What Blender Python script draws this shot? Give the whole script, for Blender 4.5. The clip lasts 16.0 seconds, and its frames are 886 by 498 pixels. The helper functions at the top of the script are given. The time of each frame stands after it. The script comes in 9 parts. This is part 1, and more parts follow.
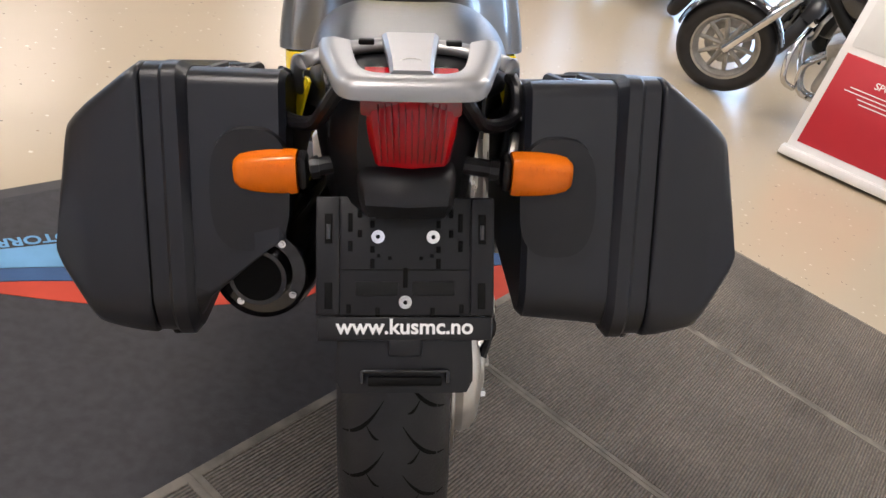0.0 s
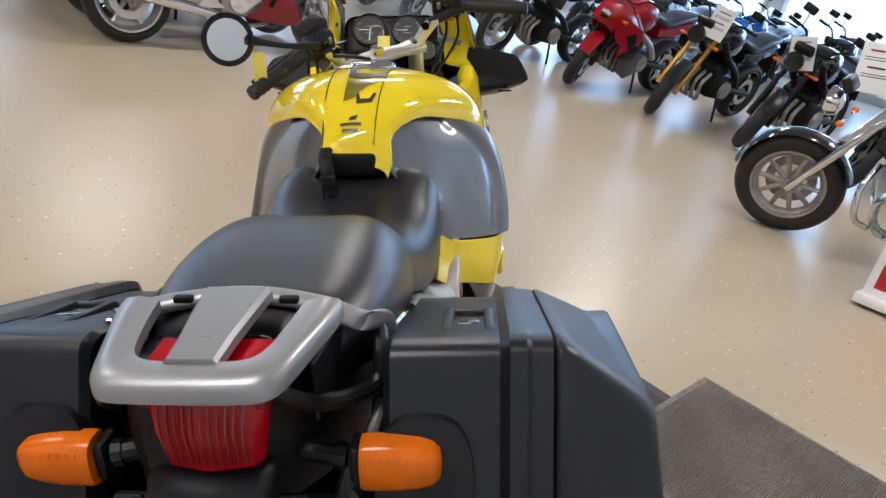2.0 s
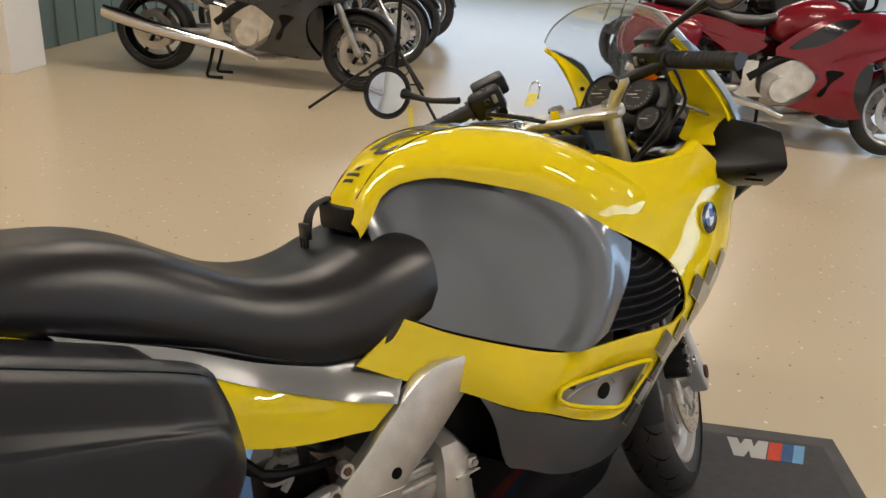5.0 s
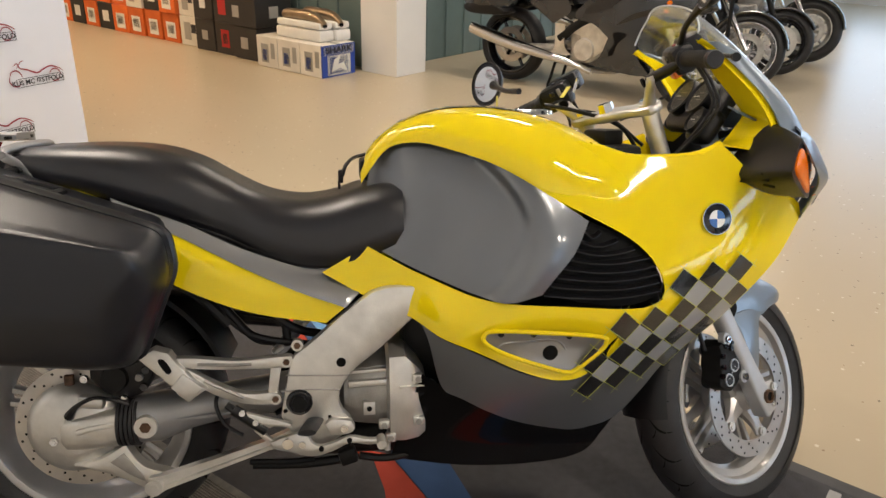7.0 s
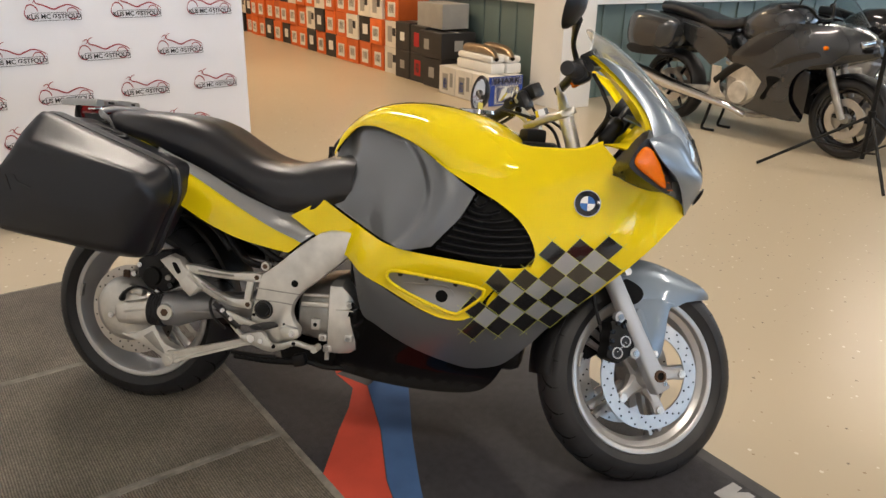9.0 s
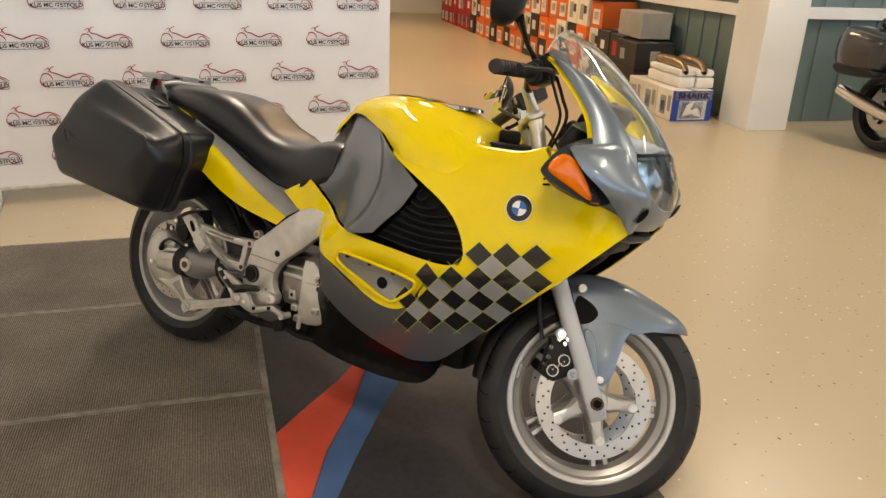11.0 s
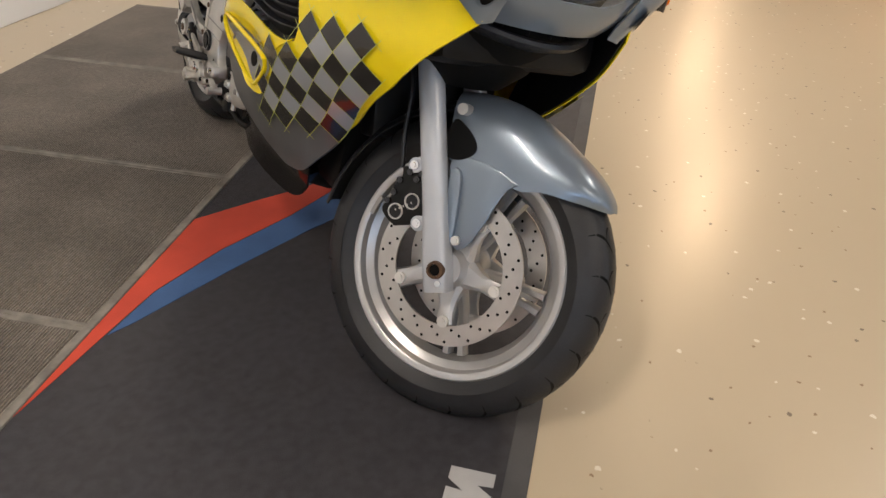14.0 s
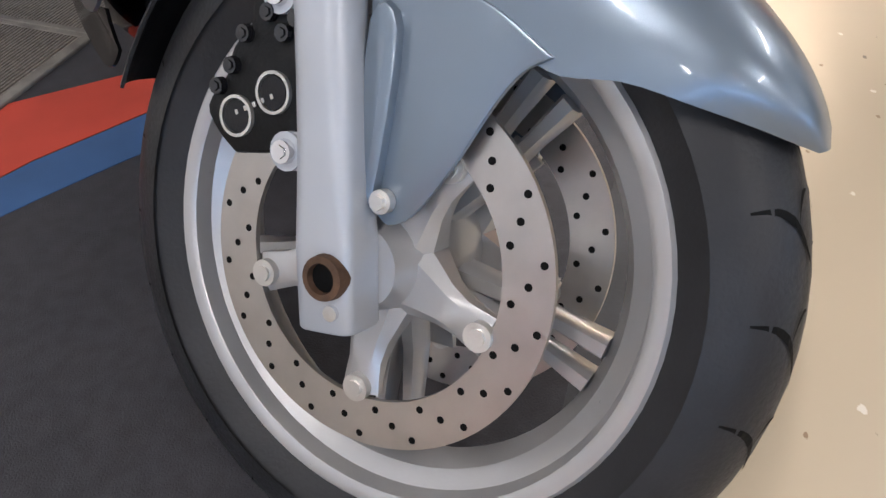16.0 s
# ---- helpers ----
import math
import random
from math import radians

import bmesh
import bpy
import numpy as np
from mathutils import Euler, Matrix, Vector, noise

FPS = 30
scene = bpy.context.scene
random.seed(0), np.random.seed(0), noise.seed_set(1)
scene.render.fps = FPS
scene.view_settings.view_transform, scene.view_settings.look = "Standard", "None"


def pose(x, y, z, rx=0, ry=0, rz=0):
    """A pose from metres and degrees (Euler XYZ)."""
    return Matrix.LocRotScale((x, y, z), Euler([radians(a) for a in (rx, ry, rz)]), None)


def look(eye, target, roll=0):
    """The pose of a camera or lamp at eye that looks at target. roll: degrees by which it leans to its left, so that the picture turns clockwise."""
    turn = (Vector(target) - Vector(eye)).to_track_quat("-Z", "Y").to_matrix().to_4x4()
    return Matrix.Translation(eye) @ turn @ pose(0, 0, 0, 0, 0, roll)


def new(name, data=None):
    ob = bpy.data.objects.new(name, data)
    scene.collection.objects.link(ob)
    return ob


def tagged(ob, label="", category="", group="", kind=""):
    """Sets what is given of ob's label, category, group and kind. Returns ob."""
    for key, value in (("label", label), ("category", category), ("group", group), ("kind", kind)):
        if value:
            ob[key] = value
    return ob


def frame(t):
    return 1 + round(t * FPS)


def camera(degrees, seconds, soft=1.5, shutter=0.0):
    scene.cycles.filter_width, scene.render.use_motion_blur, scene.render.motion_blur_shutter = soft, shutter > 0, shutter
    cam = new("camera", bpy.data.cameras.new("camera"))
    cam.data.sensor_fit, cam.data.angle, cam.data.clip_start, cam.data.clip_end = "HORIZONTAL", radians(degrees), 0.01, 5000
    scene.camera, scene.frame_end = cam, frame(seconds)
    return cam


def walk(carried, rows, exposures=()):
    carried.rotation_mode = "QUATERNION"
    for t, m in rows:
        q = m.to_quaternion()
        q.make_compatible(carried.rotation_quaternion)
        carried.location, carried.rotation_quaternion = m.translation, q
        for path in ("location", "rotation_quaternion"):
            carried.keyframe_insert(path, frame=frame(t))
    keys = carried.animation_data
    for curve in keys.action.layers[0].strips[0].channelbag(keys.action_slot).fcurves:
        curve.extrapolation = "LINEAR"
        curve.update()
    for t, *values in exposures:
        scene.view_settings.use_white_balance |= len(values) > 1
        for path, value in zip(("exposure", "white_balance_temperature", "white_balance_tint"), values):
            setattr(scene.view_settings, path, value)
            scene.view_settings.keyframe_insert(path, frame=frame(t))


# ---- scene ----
cam = camera(60.9, 16.0)
PATH = [
    (0, (-0.029, -1.116, 1.198), (0.164, 0.601, 0.191), 18.2),
    (0.5, (-0.01, -1.082, 1.202), (0.136, 0.655, 0.222), 17.8),
    (1, (0.0, -1.022, 1.246), (0.113, 0.765, 0.356), 16.9),
    (1.5, (0.05, -0.933, 1.28), (0.096, 0.888, 0.455), 15.3),
    (2, (0.191, -0.831, 1.319), (0.08, 1.004, 0.531), 13.4),
    (2.5, (0.311, -0.723, 1.348), (0.034, 1.104, 0.582), 11.3),
    (3, (0.457, -0.587, 1.395), (-0.054, 1.209, 0.679), 9.6),
    (3.5, (0.609, -0.452, 1.407), (-0.114, 1.27, 0.691), 8.2),
    (4, (0.781, -0.314, 1.397), (-0.225, 1.241, 0.645), 7.3),
    (4.5, (0.894, -0.183, 1.36), (-0.392, 1.129, 0.567), 6.1),
    (4.7, (0.94, -0.104, 1.359), (-0.439, 1.099, 0.553), 5.9),
    (6.8, (1.515, 0.631, 1.393), (-0.304, 0.77, 0.575), 1.6),
    (7, (1.56, 0.712, 1.398), (-0.262, 0.759, 0.573), 1.5),
    (7.5, (1.762, 0.908, 1.398), (-0.059, 0.743, 0.588), 2.0),
    (8, (1.894, 1.084, 1.399), (0.083, 0.757, 0.615), 1.4),
    (8.5, (1.949, 1.318, 1.369), (0.147, 0.858, 0.636), 1.6),
    (9, (1.938, 1.504, 1.405), (0.161, 0.965, 0.665), 1.4),
    (9.2, (1.943, 1.577, 1.39), (0.174, 0.995, 0.662), 1.6),
    (11.3, (1.508, 2.333, 1.398), (0.074, 1.152, 0.657), 2.1),
    (11.5, (1.435, 2.418, 1.396), (0.043, 1.186, 0.659), 2.1),
    (12, (1.28, 2.583, 1.388), (0.005, 1.226, 0.657), 2.1),
    (12.5, (1.069, 2.655, 1.34), (-0.062, 1.189, 0.583), 2.3),
    (13, (0.906, 2.68, 1.292), (-0.115, 1.172, 0.465), 3.1),
    (13.5, (0.719, 2.661, 1.21), (-0.182, 1.149, 0.26), 3.6),
    (14, (0.539, 2.586, 1.124), (-0.215, 1.096, 0.023), 2.9),
    (14.5, (0.388, 2.378, 1.033), (-0.275, 0.956, -0.208), 1.3),
    (15, (0.289, 2.174, 0.9), (-0.385, 0.829, -0.419), 2.0),
    (15.5, (0.181, 2.035, 0.76), (-0.442, 0.706, -0.598), 2.8),
    (16, (0.11, 1.939, 0.704), (-0.48, 0.591, -0.651), 3.2),
]
# the clip's camera drifts in exposure and white balance
EXPOSURES = [(0.0, 0.30, 5800, 15), (0.5, 0.26, 5750, 15), (1.0, 0.14, 5600, 13), (1.5, 0.0, 5400, 12), (2.5, -0.12, 5650, 12), (3.5, -0.32, 6000, 11), (4.5, -0.28, 6200, 11), (7.0, 0.03, 6300, 12), (9.0, 0.0, 6200, 12),
             (11.5, -0.03, 7200, 10), (12.5, -0.03, 7650, 9), (13.5, -0.03, 6700, 12), (14.5, 0.02, 5700, 15), (15.0, 0.12, 5450, 15), (15.5, 0.22, 5400, 15), (16.0, 0.22, 5400, 15)]
walk(cam, [(t, look(eye, target, roll)) for t, eye, target, roll in PATH], EXPOSURES)

# ---- world and light ----
world = bpy.data.worlds.new("sky")
scene.world = world
world.use_nodes = True
wn = world.node_tree
sky = wn.nodes.new("ShaderNodeTexSky")
sky.sky_type = "NISHITA"
sky.sun_disc = False
sky.sun_elevation = radians(38)
sky.sun_rotation = radians(60)
wn.links.new(sky.outputs[0], wn.nodes["Background"].inputs[0])
wn.nodes["Background"].inputs[1].default_value = 0.15

# building axes: U runs along the long walls, V across the hall
U = Vector((0.64, 0.768, 0))
V = Vector((-0.768, 0.64, 0))
HALL = math.degrees(math.atan2(U.y, U.x))
CEIL = 3.5


def uv(u, v, z=0.0):
    return U * u + V * v + Vector((0, 0, z))


def area_lamp(name, at, target, sx, sy, watts, color=(1, 1, 1), roll=0):
    data = bpy.data.lights.new(name, "AREA")
    data.shape, data.size, data.size_y, data.energy, data.color = "RECTANGLE", sx, sy, watts, color
    ob = new(name, data)
    ob.matrix_world = look(at, target, roll)
    return ob


# ---- materials ----
def material(name, color=(0.5, 0.5, 0.5), rough=0.5, metal=0.0, var=0.15, scale=8.0, bump=0.1, fine=120.0, coat=0.0,
             rvar=0.1, color2=None, spec=0.5, random_tint=0.0, aniso=None):
    """Principled surface with coarse staining, fine grain and relief."""
    m = bpy.data.materials.new(name)
    m.use_nodes = True
    nt = m.node_tree
    p = nt.nodes["Principled BSDF"]
    p.inputs["Metallic"].default_value = metal
    p.inputs["Specular IOR Level"].default_value = spec
    p.inputs["Coat Weight"].default_value = coat
    p.inputs["Coat Roughness"].default_value = 0.04
    tc = nt.nodes.new("ShaderNodeTexCoord")
    big = nt.nodes.new("ShaderNodeTexNoise")
    big.inputs["Scale"].default_value = scale
    big.inputs["Detail"].default_value = 5
    fin = nt.nodes.new("ShaderNodeTexNoise")
    fin.inputs["Scale"].default_value = fine
    fin.inputs["Detail"].default_value = 3
    for n in (big, fin):
        nt.links.new(tc.outputs["Object"], n.inputs["Vector"])
    mix = nt.nodes.new("ShaderNodeMix")
    mix.data_type = "RGBA"
    c2 = color2 or tuple(c * (1 - var) for c in color)
    c1 = color if color2 else tuple(min(1, c * (1 + var * 0.5)) for c in color)
    mix.inputs[6].default_value = (*c1, 1)
    mix.inputs[7].default_value = (*c2, 1)
    ramp = nt.nodes.new("ShaderNodeMapRange")
    ramp.inputs[1].default_value, ramp.inputs[2].default_value = 0.35, 0.7
    nt.links.new(big.outputs[0], ramp.inputs[0])
    nt.links.new(ramp.outputs[0], mix.inputs[0])
    nt.links.new(mix.outputs[2], p.inputs["Base Color"])
    rr = nt.nodes.new("ShaderNodeMapRange")
    rr.inputs[3].default_value, rr.inputs[4].default_value = max(0.02, rough - rvar), min(1, rough + rvar)
    nt.links.new(fin.outputs[0], rr.inputs[0])
    nt.links.new(rr.outputs[0], p.inputs["Roughness"])
    if bump:
        b = nt.nodes.new("ShaderNodeBump")
        b.inputs["Strength"].default_value = bump
        b.inputs["Distance"].default_value = 0.002
        nt.links.new(fin.outputs[0], b.inputs["Height"])
        nt.links.new(b.outputs[0], p.inputs["Normal"])
    if random_tint:
        oi = nt.nodes.new("ShaderNodeObjectInfo")
        hs = nt.nodes.new("ShaderNodeHueSaturation")
        mr = nt.nodes.new("ShaderNodeMapRange")
        mr.inputs[3].default_value, mr.inputs[4].default_value = 1 - random_tint, 1 + random_tint
        nt.links.new(oi.outputs["Random"], mr.inputs[0])
        nt.links.new(mr.outputs[0], hs.inputs["Value"])
        nt.links.new(mix.outputs[2], hs.inputs["Color"])
        nt.links.new(hs.outputs[0], p.inputs["Base Color"])
    return m


def glass(name, color=(1, 1, 1), rough=0.0, ior=1.45, haze=0.0):
    m = bpy.data.materials.new(name)
    m.use_nodes = True
    p = m.node_tree.nodes["Principled BSDF"]
    p.inputs["Base Color"].default_value = (*color, 1)
    p.inputs["Roughness"].default_value = rough
    p.inputs["IOR"].default_value = ior
    p.inputs["Transmission Weight"].default_value = 1.0
    if haze:
        # a little uneven pale diffuse mixed in, so that the clear sheet shows
        nt = m.node_tree
        d = nt.nodes.new("ShaderNodeBsdfDiffuse")
        d.inputs["Color"].default_value = (0.8, 0.82, 0.84, 1)
        n = nt.nodes.new("ShaderNodeTexNoise")
        n.inputs["Scale"].default_value = 14
        r = nt.nodes.new("ShaderNodeMapRange")
        r.inputs[1].default_value, r.inputs[2].default_value, r.inputs[3].default_value, r.inputs[4].default_value = 0.3, 0.7, haze * 0.6, haze * 1.4
        mix = nt.nodes.new("ShaderNodeMixShader")
        nt.links.new(n.outputs[0], r.inputs[0])
        nt.links.new(r.outputs[0], mix.inputs[0])
        nt.links.new(p.outputs[0], mix.inputs[1])
        nt.links.new(d.outputs[0], mix.inputs[2])
        nt.links.new(mix.outputs[0], nt.nodes["Material Output"].inputs[0])
    return m


def emitter(name, color, strength):
    m = bpy.data.materials.new(name)
    m.use_nodes = True
    p = m.node_tree.nodes["Principled BSDF"]
    p.inputs["Base Color"].default_value = (0.8, 0.8, 0.8, 1)
    p.inputs["Emission Color"].default_value = (*color, 1)
    p.inputs["Emission Strength"].default_value = strength
    return m


YELLOW = material("yellow gloss paint", (0.80, 0.62, 0.002), 0.05, 0, 0.03, 3, 0.0, 300, 0.0, 0.03)
GREY = material("graphite metallic paint", (0.150, 0.160, 0.175), 0.33, 0.65, 0.06, 4, 0.03, 900, 0.6, 0.08)
GREYBLUE = material("grey blue metallic paint", (0.185, 0.225, 0.275), 0.34, 0.5, 0.06, 4, 0.03, 900, 0.45, 0.07)
SILVERPAINT = material("silver paint", (0.30, 0.30, 0.305), 0.40, 0.55, 0.06, 5, 0.03, 900, 0.25, 0.10)
TRIMSILVER = material("silver trim paint", (0.30, 0.305, 0.315), 0.30, 0.6, 0.05, 5, 0.02, 900, 0.5, 0.06)
ALU = material("cast aluminium", (0.66, 0.645, 0.61), 0.36, 0.8, 0.2, 14, 0.25, 260)
ALUDARK = material("dull grey casting", (0.36, 0.35, 0.33), 0.42, 0.7, 0.3, 14, 0.3, 220)
RIMSILVER = material("silver wheel paint", (0.46, 0.455, 0.45), 0.33, 0.55, 0.10, 9, 0.06, 300, 0.2)
STEEL = material("brushed steel disc", (0.50, 0.475, 0.445), 0.33, 0.95, 0.10, 25, 0.06, 500, 0.0, 0.02)
CHROME = material("chrome", (0.75, 0.75, 0.76), 0.08, 1.0, 0.04, 6, 0, 200, 0, 0.03)
RUST = material("brown rusted bore", (0.10, 0.055, 0.03), 0.8, 0.2, 0.4, 60, 0.4, 300)
RUBBER = material("tyre rubber", (0.018, 0.018, 0.0195), 0.48, 0, 0.35, 12, 0.25, 240, spec=0.38)
BLACKPLASTIC = material("black textured plastic", (0.008, 0.008, 0.0095), 0.34, 0, 0.25, 9, 0.25, 700, spec=0.32)
CASEPLASTIC = material("charcoal case plastic", (0.008, 0.009, 0.013), 0.33, 0, 0.25, 6, 0.12, 900, 0.0, 0.03, spec=0.45)
BLACKGLOSS = material("glossy black", (0.007, 0.007, 0.009), 0.12, 0, 0.2, 6, 0, 300, 0.4, 0.04)
BELLYBLACK = material("polished black underpan", (0.003, 0.003, 0.004), 0.08, 0, 0.1, 6, 0, 300, 0.0, 0.02, spec=0.2)
BLACKMATT = material("matt black", (0.005, 0.005, 0.005), 0.5, 0, 0.3, 10, 0.2, 300, spec=0.24)
# black plastic; also the shade inside holes, slots and gaps, put in as colour
DARKGAP = material("black plastic and painted gap shade", (0.004, 0.004, 0.004), 0.6, 0, 0.2, 10, 0.1, 300, spec=0.1)
VINYL = material("black seat vinyl", (0.010, 0.010, 0.013), 0.31, 0, 0.2, 5, 0.14, 900, 0.0, 0.02, spec=0.6)
REDLENS = material("red lamp lens", (0.38, 0.002, 0.006), 0.14, 0, 0.2, 20, 0.02, 200, 0.0, 0.04, spec=0.35)
REDDARK = material("dark red reflector", (0.20, 0.004, 0.006), 0.2, 0, 0.3, 60, 0.2, 160, 0.6)
AMBER = material("amber lens", (0.70, 0.15, 0.0), 0.2, 0, 0.10, 40, 0.12, 90, 0.0, 0.04, spec=0.3)
SCREEN = glass("clear screen plastic", (0.90, 0.93, 0.95), 0.015, 1.49, 0.05)
GLASSLAMP = glass("headlamp glass", (0.90, 0.94, 0.96), 0.03, 1.35)
LAMPSHELL = material("pressed lamp shell", (0.45, 0.48, 0.50), 0.14, 1.0, 0.3, 30, 0.9, 45)
REFLECTOR = material("bright lamp reflector", (0.66, 0.70, 0.74), 0.22, 1.0, 0.1, 12, 0.0, 90)
SCREENRIM = material("polished screen edge", (0.45, 0.48, 0.50), 0.2, 0, 0.05, 6, 0, 100, 0.3)
MIRROR = material("mirror", (0.62, 0.65, 0.66), 0.02, 1.0, 0.0, 3, 0, 100, 0, 0.0)
WHITEPAINT = material("white gloss enamel", (0.80, 0.80, 0.80), 0.3, 0, 0.04, 6, 0.02, 200)
BLUEPAINT = material("blue enamel", (0.03, 0.13, 0.42), 0.3, 0, 0.05, 6, 0.0, 200)
CHECKBLACK = material("black checker decal", (0.006, 0.006, 0.007), 0.15, 0, 0.1, 5, 0, 200, 0.7, 0.04)
CHECKSILVER = material("silver checker decal", (0.36, 0.38, 0.41), 0.30, 0.4, 0.1, 5, 0, 200, 0.7, 0.04)
LINEYELLOW = material("thin lime decal line", (0.50, 0.52, 0.10), 0.3, 0, 0.05, 5, 0, 200, 0.5)
DECALDARK = material("dark printed decal", (0.03, 0.03, 0.025), 0.3, 0, 0.1, 5, 0, 200, 0.5)
TAGYELLOW = material("yellow card tag", (0.75, 0.66, 0.12), 0.6, 0, 0.1, 30, 0.1, 200)

# ---- mesh helpers ----
def finish(name, me, mat, smooth=True, parent=None, label="", sharp=35):
    for m in (mat if isinstance(mat, (list, tuple)) else [mat]):
        me.materials.append(m)
    if smooth:
        me.polygons.foreach_set("use_smooth", [True] * len(me.polygons))
        me.set_sharp_from_angle(angle=radians(sharp))
    ob = new(name, me)
    if parent:
        ob.parent = parent
    if label:
        ob["label"] = label
    return ob


def part(name, bm, mat, parent=None, label="", smooth=True, sharp=35):
    """Links a bmesh as one mesh object, under a thing or a part."""
    me = bpy.data.meshes.new(name)
    bmesh.ops.recalc_face_normals(bm, faces=bm.faces)
    bm.to_mesh(me)
    bm.free()
    return finish(name, me, mat, smooth, parent, label, sharp)


def thing(name, m, label, category, group="", kind=""):
    ob = new(name)
    ob.empty_display_size = 0.1
    ob.matrix_world = m
    return tagged(ob, label, category, group, kind)


def box(bm, c, s, rot=None, bev=0.0, seg=2):
    """A bevelled block with centre c and size s, turned by rot."""
    r = bmesh.ops.create_cube(bm, size=1.0)
    vs = r["verts"]
    bmesh.ops.scale(bm, vec=s, verts=vs)
    if bev:
        es = list({e for v in vs for e in v.link_edges})
        g = bmesh.ops.bevel(bm, geom=es, offset=bev, segments=seg, affect="EDGES", profile=0.5)
        vs = list({v for f in g["faces"] for v in f.verts} | {v for v in vs if v.is_valid})
    mt = Matrix.Translation(c) @ (rot.to_4x4() if rot else Matrix())
    bmesh.ops.transform(bm, matrix=mt, verts=vs)
    return vs


def frame_of(d):
    d = Vector(d).normalized()
    a = Vector((0, 0, 1)) if abs(d.z) < 0.9 else Vector((1, 0, 0))
    x = a.cross(d).normalized()
    return x, d.cross(x), d


def rod(bm, a, b, r0, r1=None, n=14, cap=True):
    """A tapered round bar from a to b."""
    a, b = Vector(a), Vector(b)
    r1 = r0 if r1 is None else r1
    x, y, d = frame_of(b - a)
    ring = []
    for p, r in ((a, r0), (b, r1)):
        ring.append([bm.verts.new(p + (x * math.cos(k * math.tau / n) + y * math.sin(k * math.tau / n)) * r) for k in range(n)])
    for k in range(n):
        bm.faces.new((ring[0][k], ring[0][(k + 1) % n], ring[1][(k + 1) % n], ring[1][k]))
    if cap:
        bm.faces.new(ring[0][::-1])
        bm.faces.new(ring[1])


def catmull(pts, per=6, closed=False):
    """A smooth line through the points."""
    P = [np.array(p, float) for p in pts]
    n = len(P)
    out = []
    for i in range(n if closed else n - 1):
        p0 = P[(i - 1) % n] if closed or i > 0 else 2 * P[0] - P[1]
        p1, p2 = P[i], P[(i + 1) % n]
        p3 = P[(i + 2) % n] if closed or i + 2 < n else 2 * P[-1] - P[-2]
        for k in range(per):
            t = k / per
            out.append(0.5 * (2 * p1 + (p2 - p0) * t + (2 * p0 - 5 * p1 + 4 * p2 - p3) * t * t + (3 * p1 - p0 - 3 * p2 + p3) * t ** 3))
    if not closed:
        out.append(P[-1])
    return out


def tube(bm, pts, r, n=10, per=5, flat=1.0, closed=False):
    """A bent pipe along the points; r may be one radius or one for each point."""
    rs = [r] * len(pts) if not isinstance(r, (list, tuple)) else list(r)
    line = catmull([(*p, q) for p, q in zip(pts, rs)], per, closed) if len(pts) > 2 else [np.array((*p, q)) for p, q in zip(pts, rs)]
    rings = []
    m = len(line)
    px = None
    for i in range(m):
        a = line[(i - 1) % m] if closed or i > 0 else line[i]
        b = line[(i + 1) % m] if closed or i < m - 1 else line[i]
        d = Vector((b - a)[:3]).normalized()
        if px is None:
            x, y, _ = frame_of(d)
        else:
            x = (px - d * px.dot(d)).normalized()
            y = d.cross(x)
        px = x
        c = Vector(line[i][:3])
        rings.append([bm.verts.new(c + (x * math.cos(k * math.tau / n) + y * math.sin(k * math.tau / n) * flat) * line[i][3]) for k in range(n)])
    for i in range(m if closed else m - 1):
        A, B = rings[i], rings[(i + 1) % m]
        for k in range(n):
            bm.faces.new((A[k], A[(k + 1) % n], B[(k + 1) % n], B[k]))
    if not closed:
        bm.faces.new(rings[0][::-1])
        bm.faces.new(rings[-1])


def lathe(bm, prof, n=48, axis="x", at=(0, 0, 0), closed=False, start=0.0, sweep=math.tau):
    """Turns a profile of (along, radius) about an axis."""
    full = abs(sweep - math.tau) < 1e-6
    m = n if full else n + 1
    rings = []
    for a, r in prof:
        ring = []
        for k in range(m):
            t = start + sweep * k / n
            c, s = math.cos(t) * r, math.sin(t) * r
            p = {"x": (a, c, s), "y": (c, a, s), "z": (c, s, a)}[axis]
            ring.append(bm.verts.new(Vector(p) + Vector(at)))
        rings.append(ring)
    q = len(rings)
    for i in range(q if closed else q - 1):
        A, B = rings[i], rings[(i + 1) % q]
        for k in range(n):
            bm.faces.new((A[k], A[(k + 1) % m], B[(k + 1) % m], B[k]))
    if not closed and full:
        for ring, r in ((rings[0], prof[0][1]), (rings[-1], prof[-1][1])):
            if r > 1e-5:
                try:
                    bm.faces.new(ring)
                except ValueError:
                    pass


def prism(bm, outline, depth, m=None, bev=0.0, holes=()):
    """A plate from a closed outline of (a, b), depth thick, laid by the matrix m (its z is the thickness)."""
    vs = [bm.verts.new((p[0], p[1], 0)) for p in outline]
    f = bm.faces.new(vs)
    g = bmesh.ops.extrude_face_region(bm, geom=[f])
    top = [v for v in g["geom"] if isinstance(v, bmesh.types.BMVert)]
    bmesh.ops.translate(bm, vec=(0, 0, depth), verts=top)
    allv = vs + top
    if bev:
        es = [e for e in {e for v in top for e in v.link_edges} if e.verts[0] in top and e.verts[1] in top]
        r = bmesh.ops.bevel(bm, geom=es, offset=bev, segments=2, affect="EDGES", profile=0.5)
        allv = list({v for v in allv if v.is_valid} | {v for ff in r["faces"] for v in ff.verts})
    if m is not None:
        bmesh.ops.transform(bm, matrix=m, verts=allv)
    return allv


SIDE = Matrix(((0, 0, 1, 0), (1, 0, 0, 0), (0, 1, 0, 0), (0, 0, 0, 1)))  # (a, b, depth) -> (y, z, x)


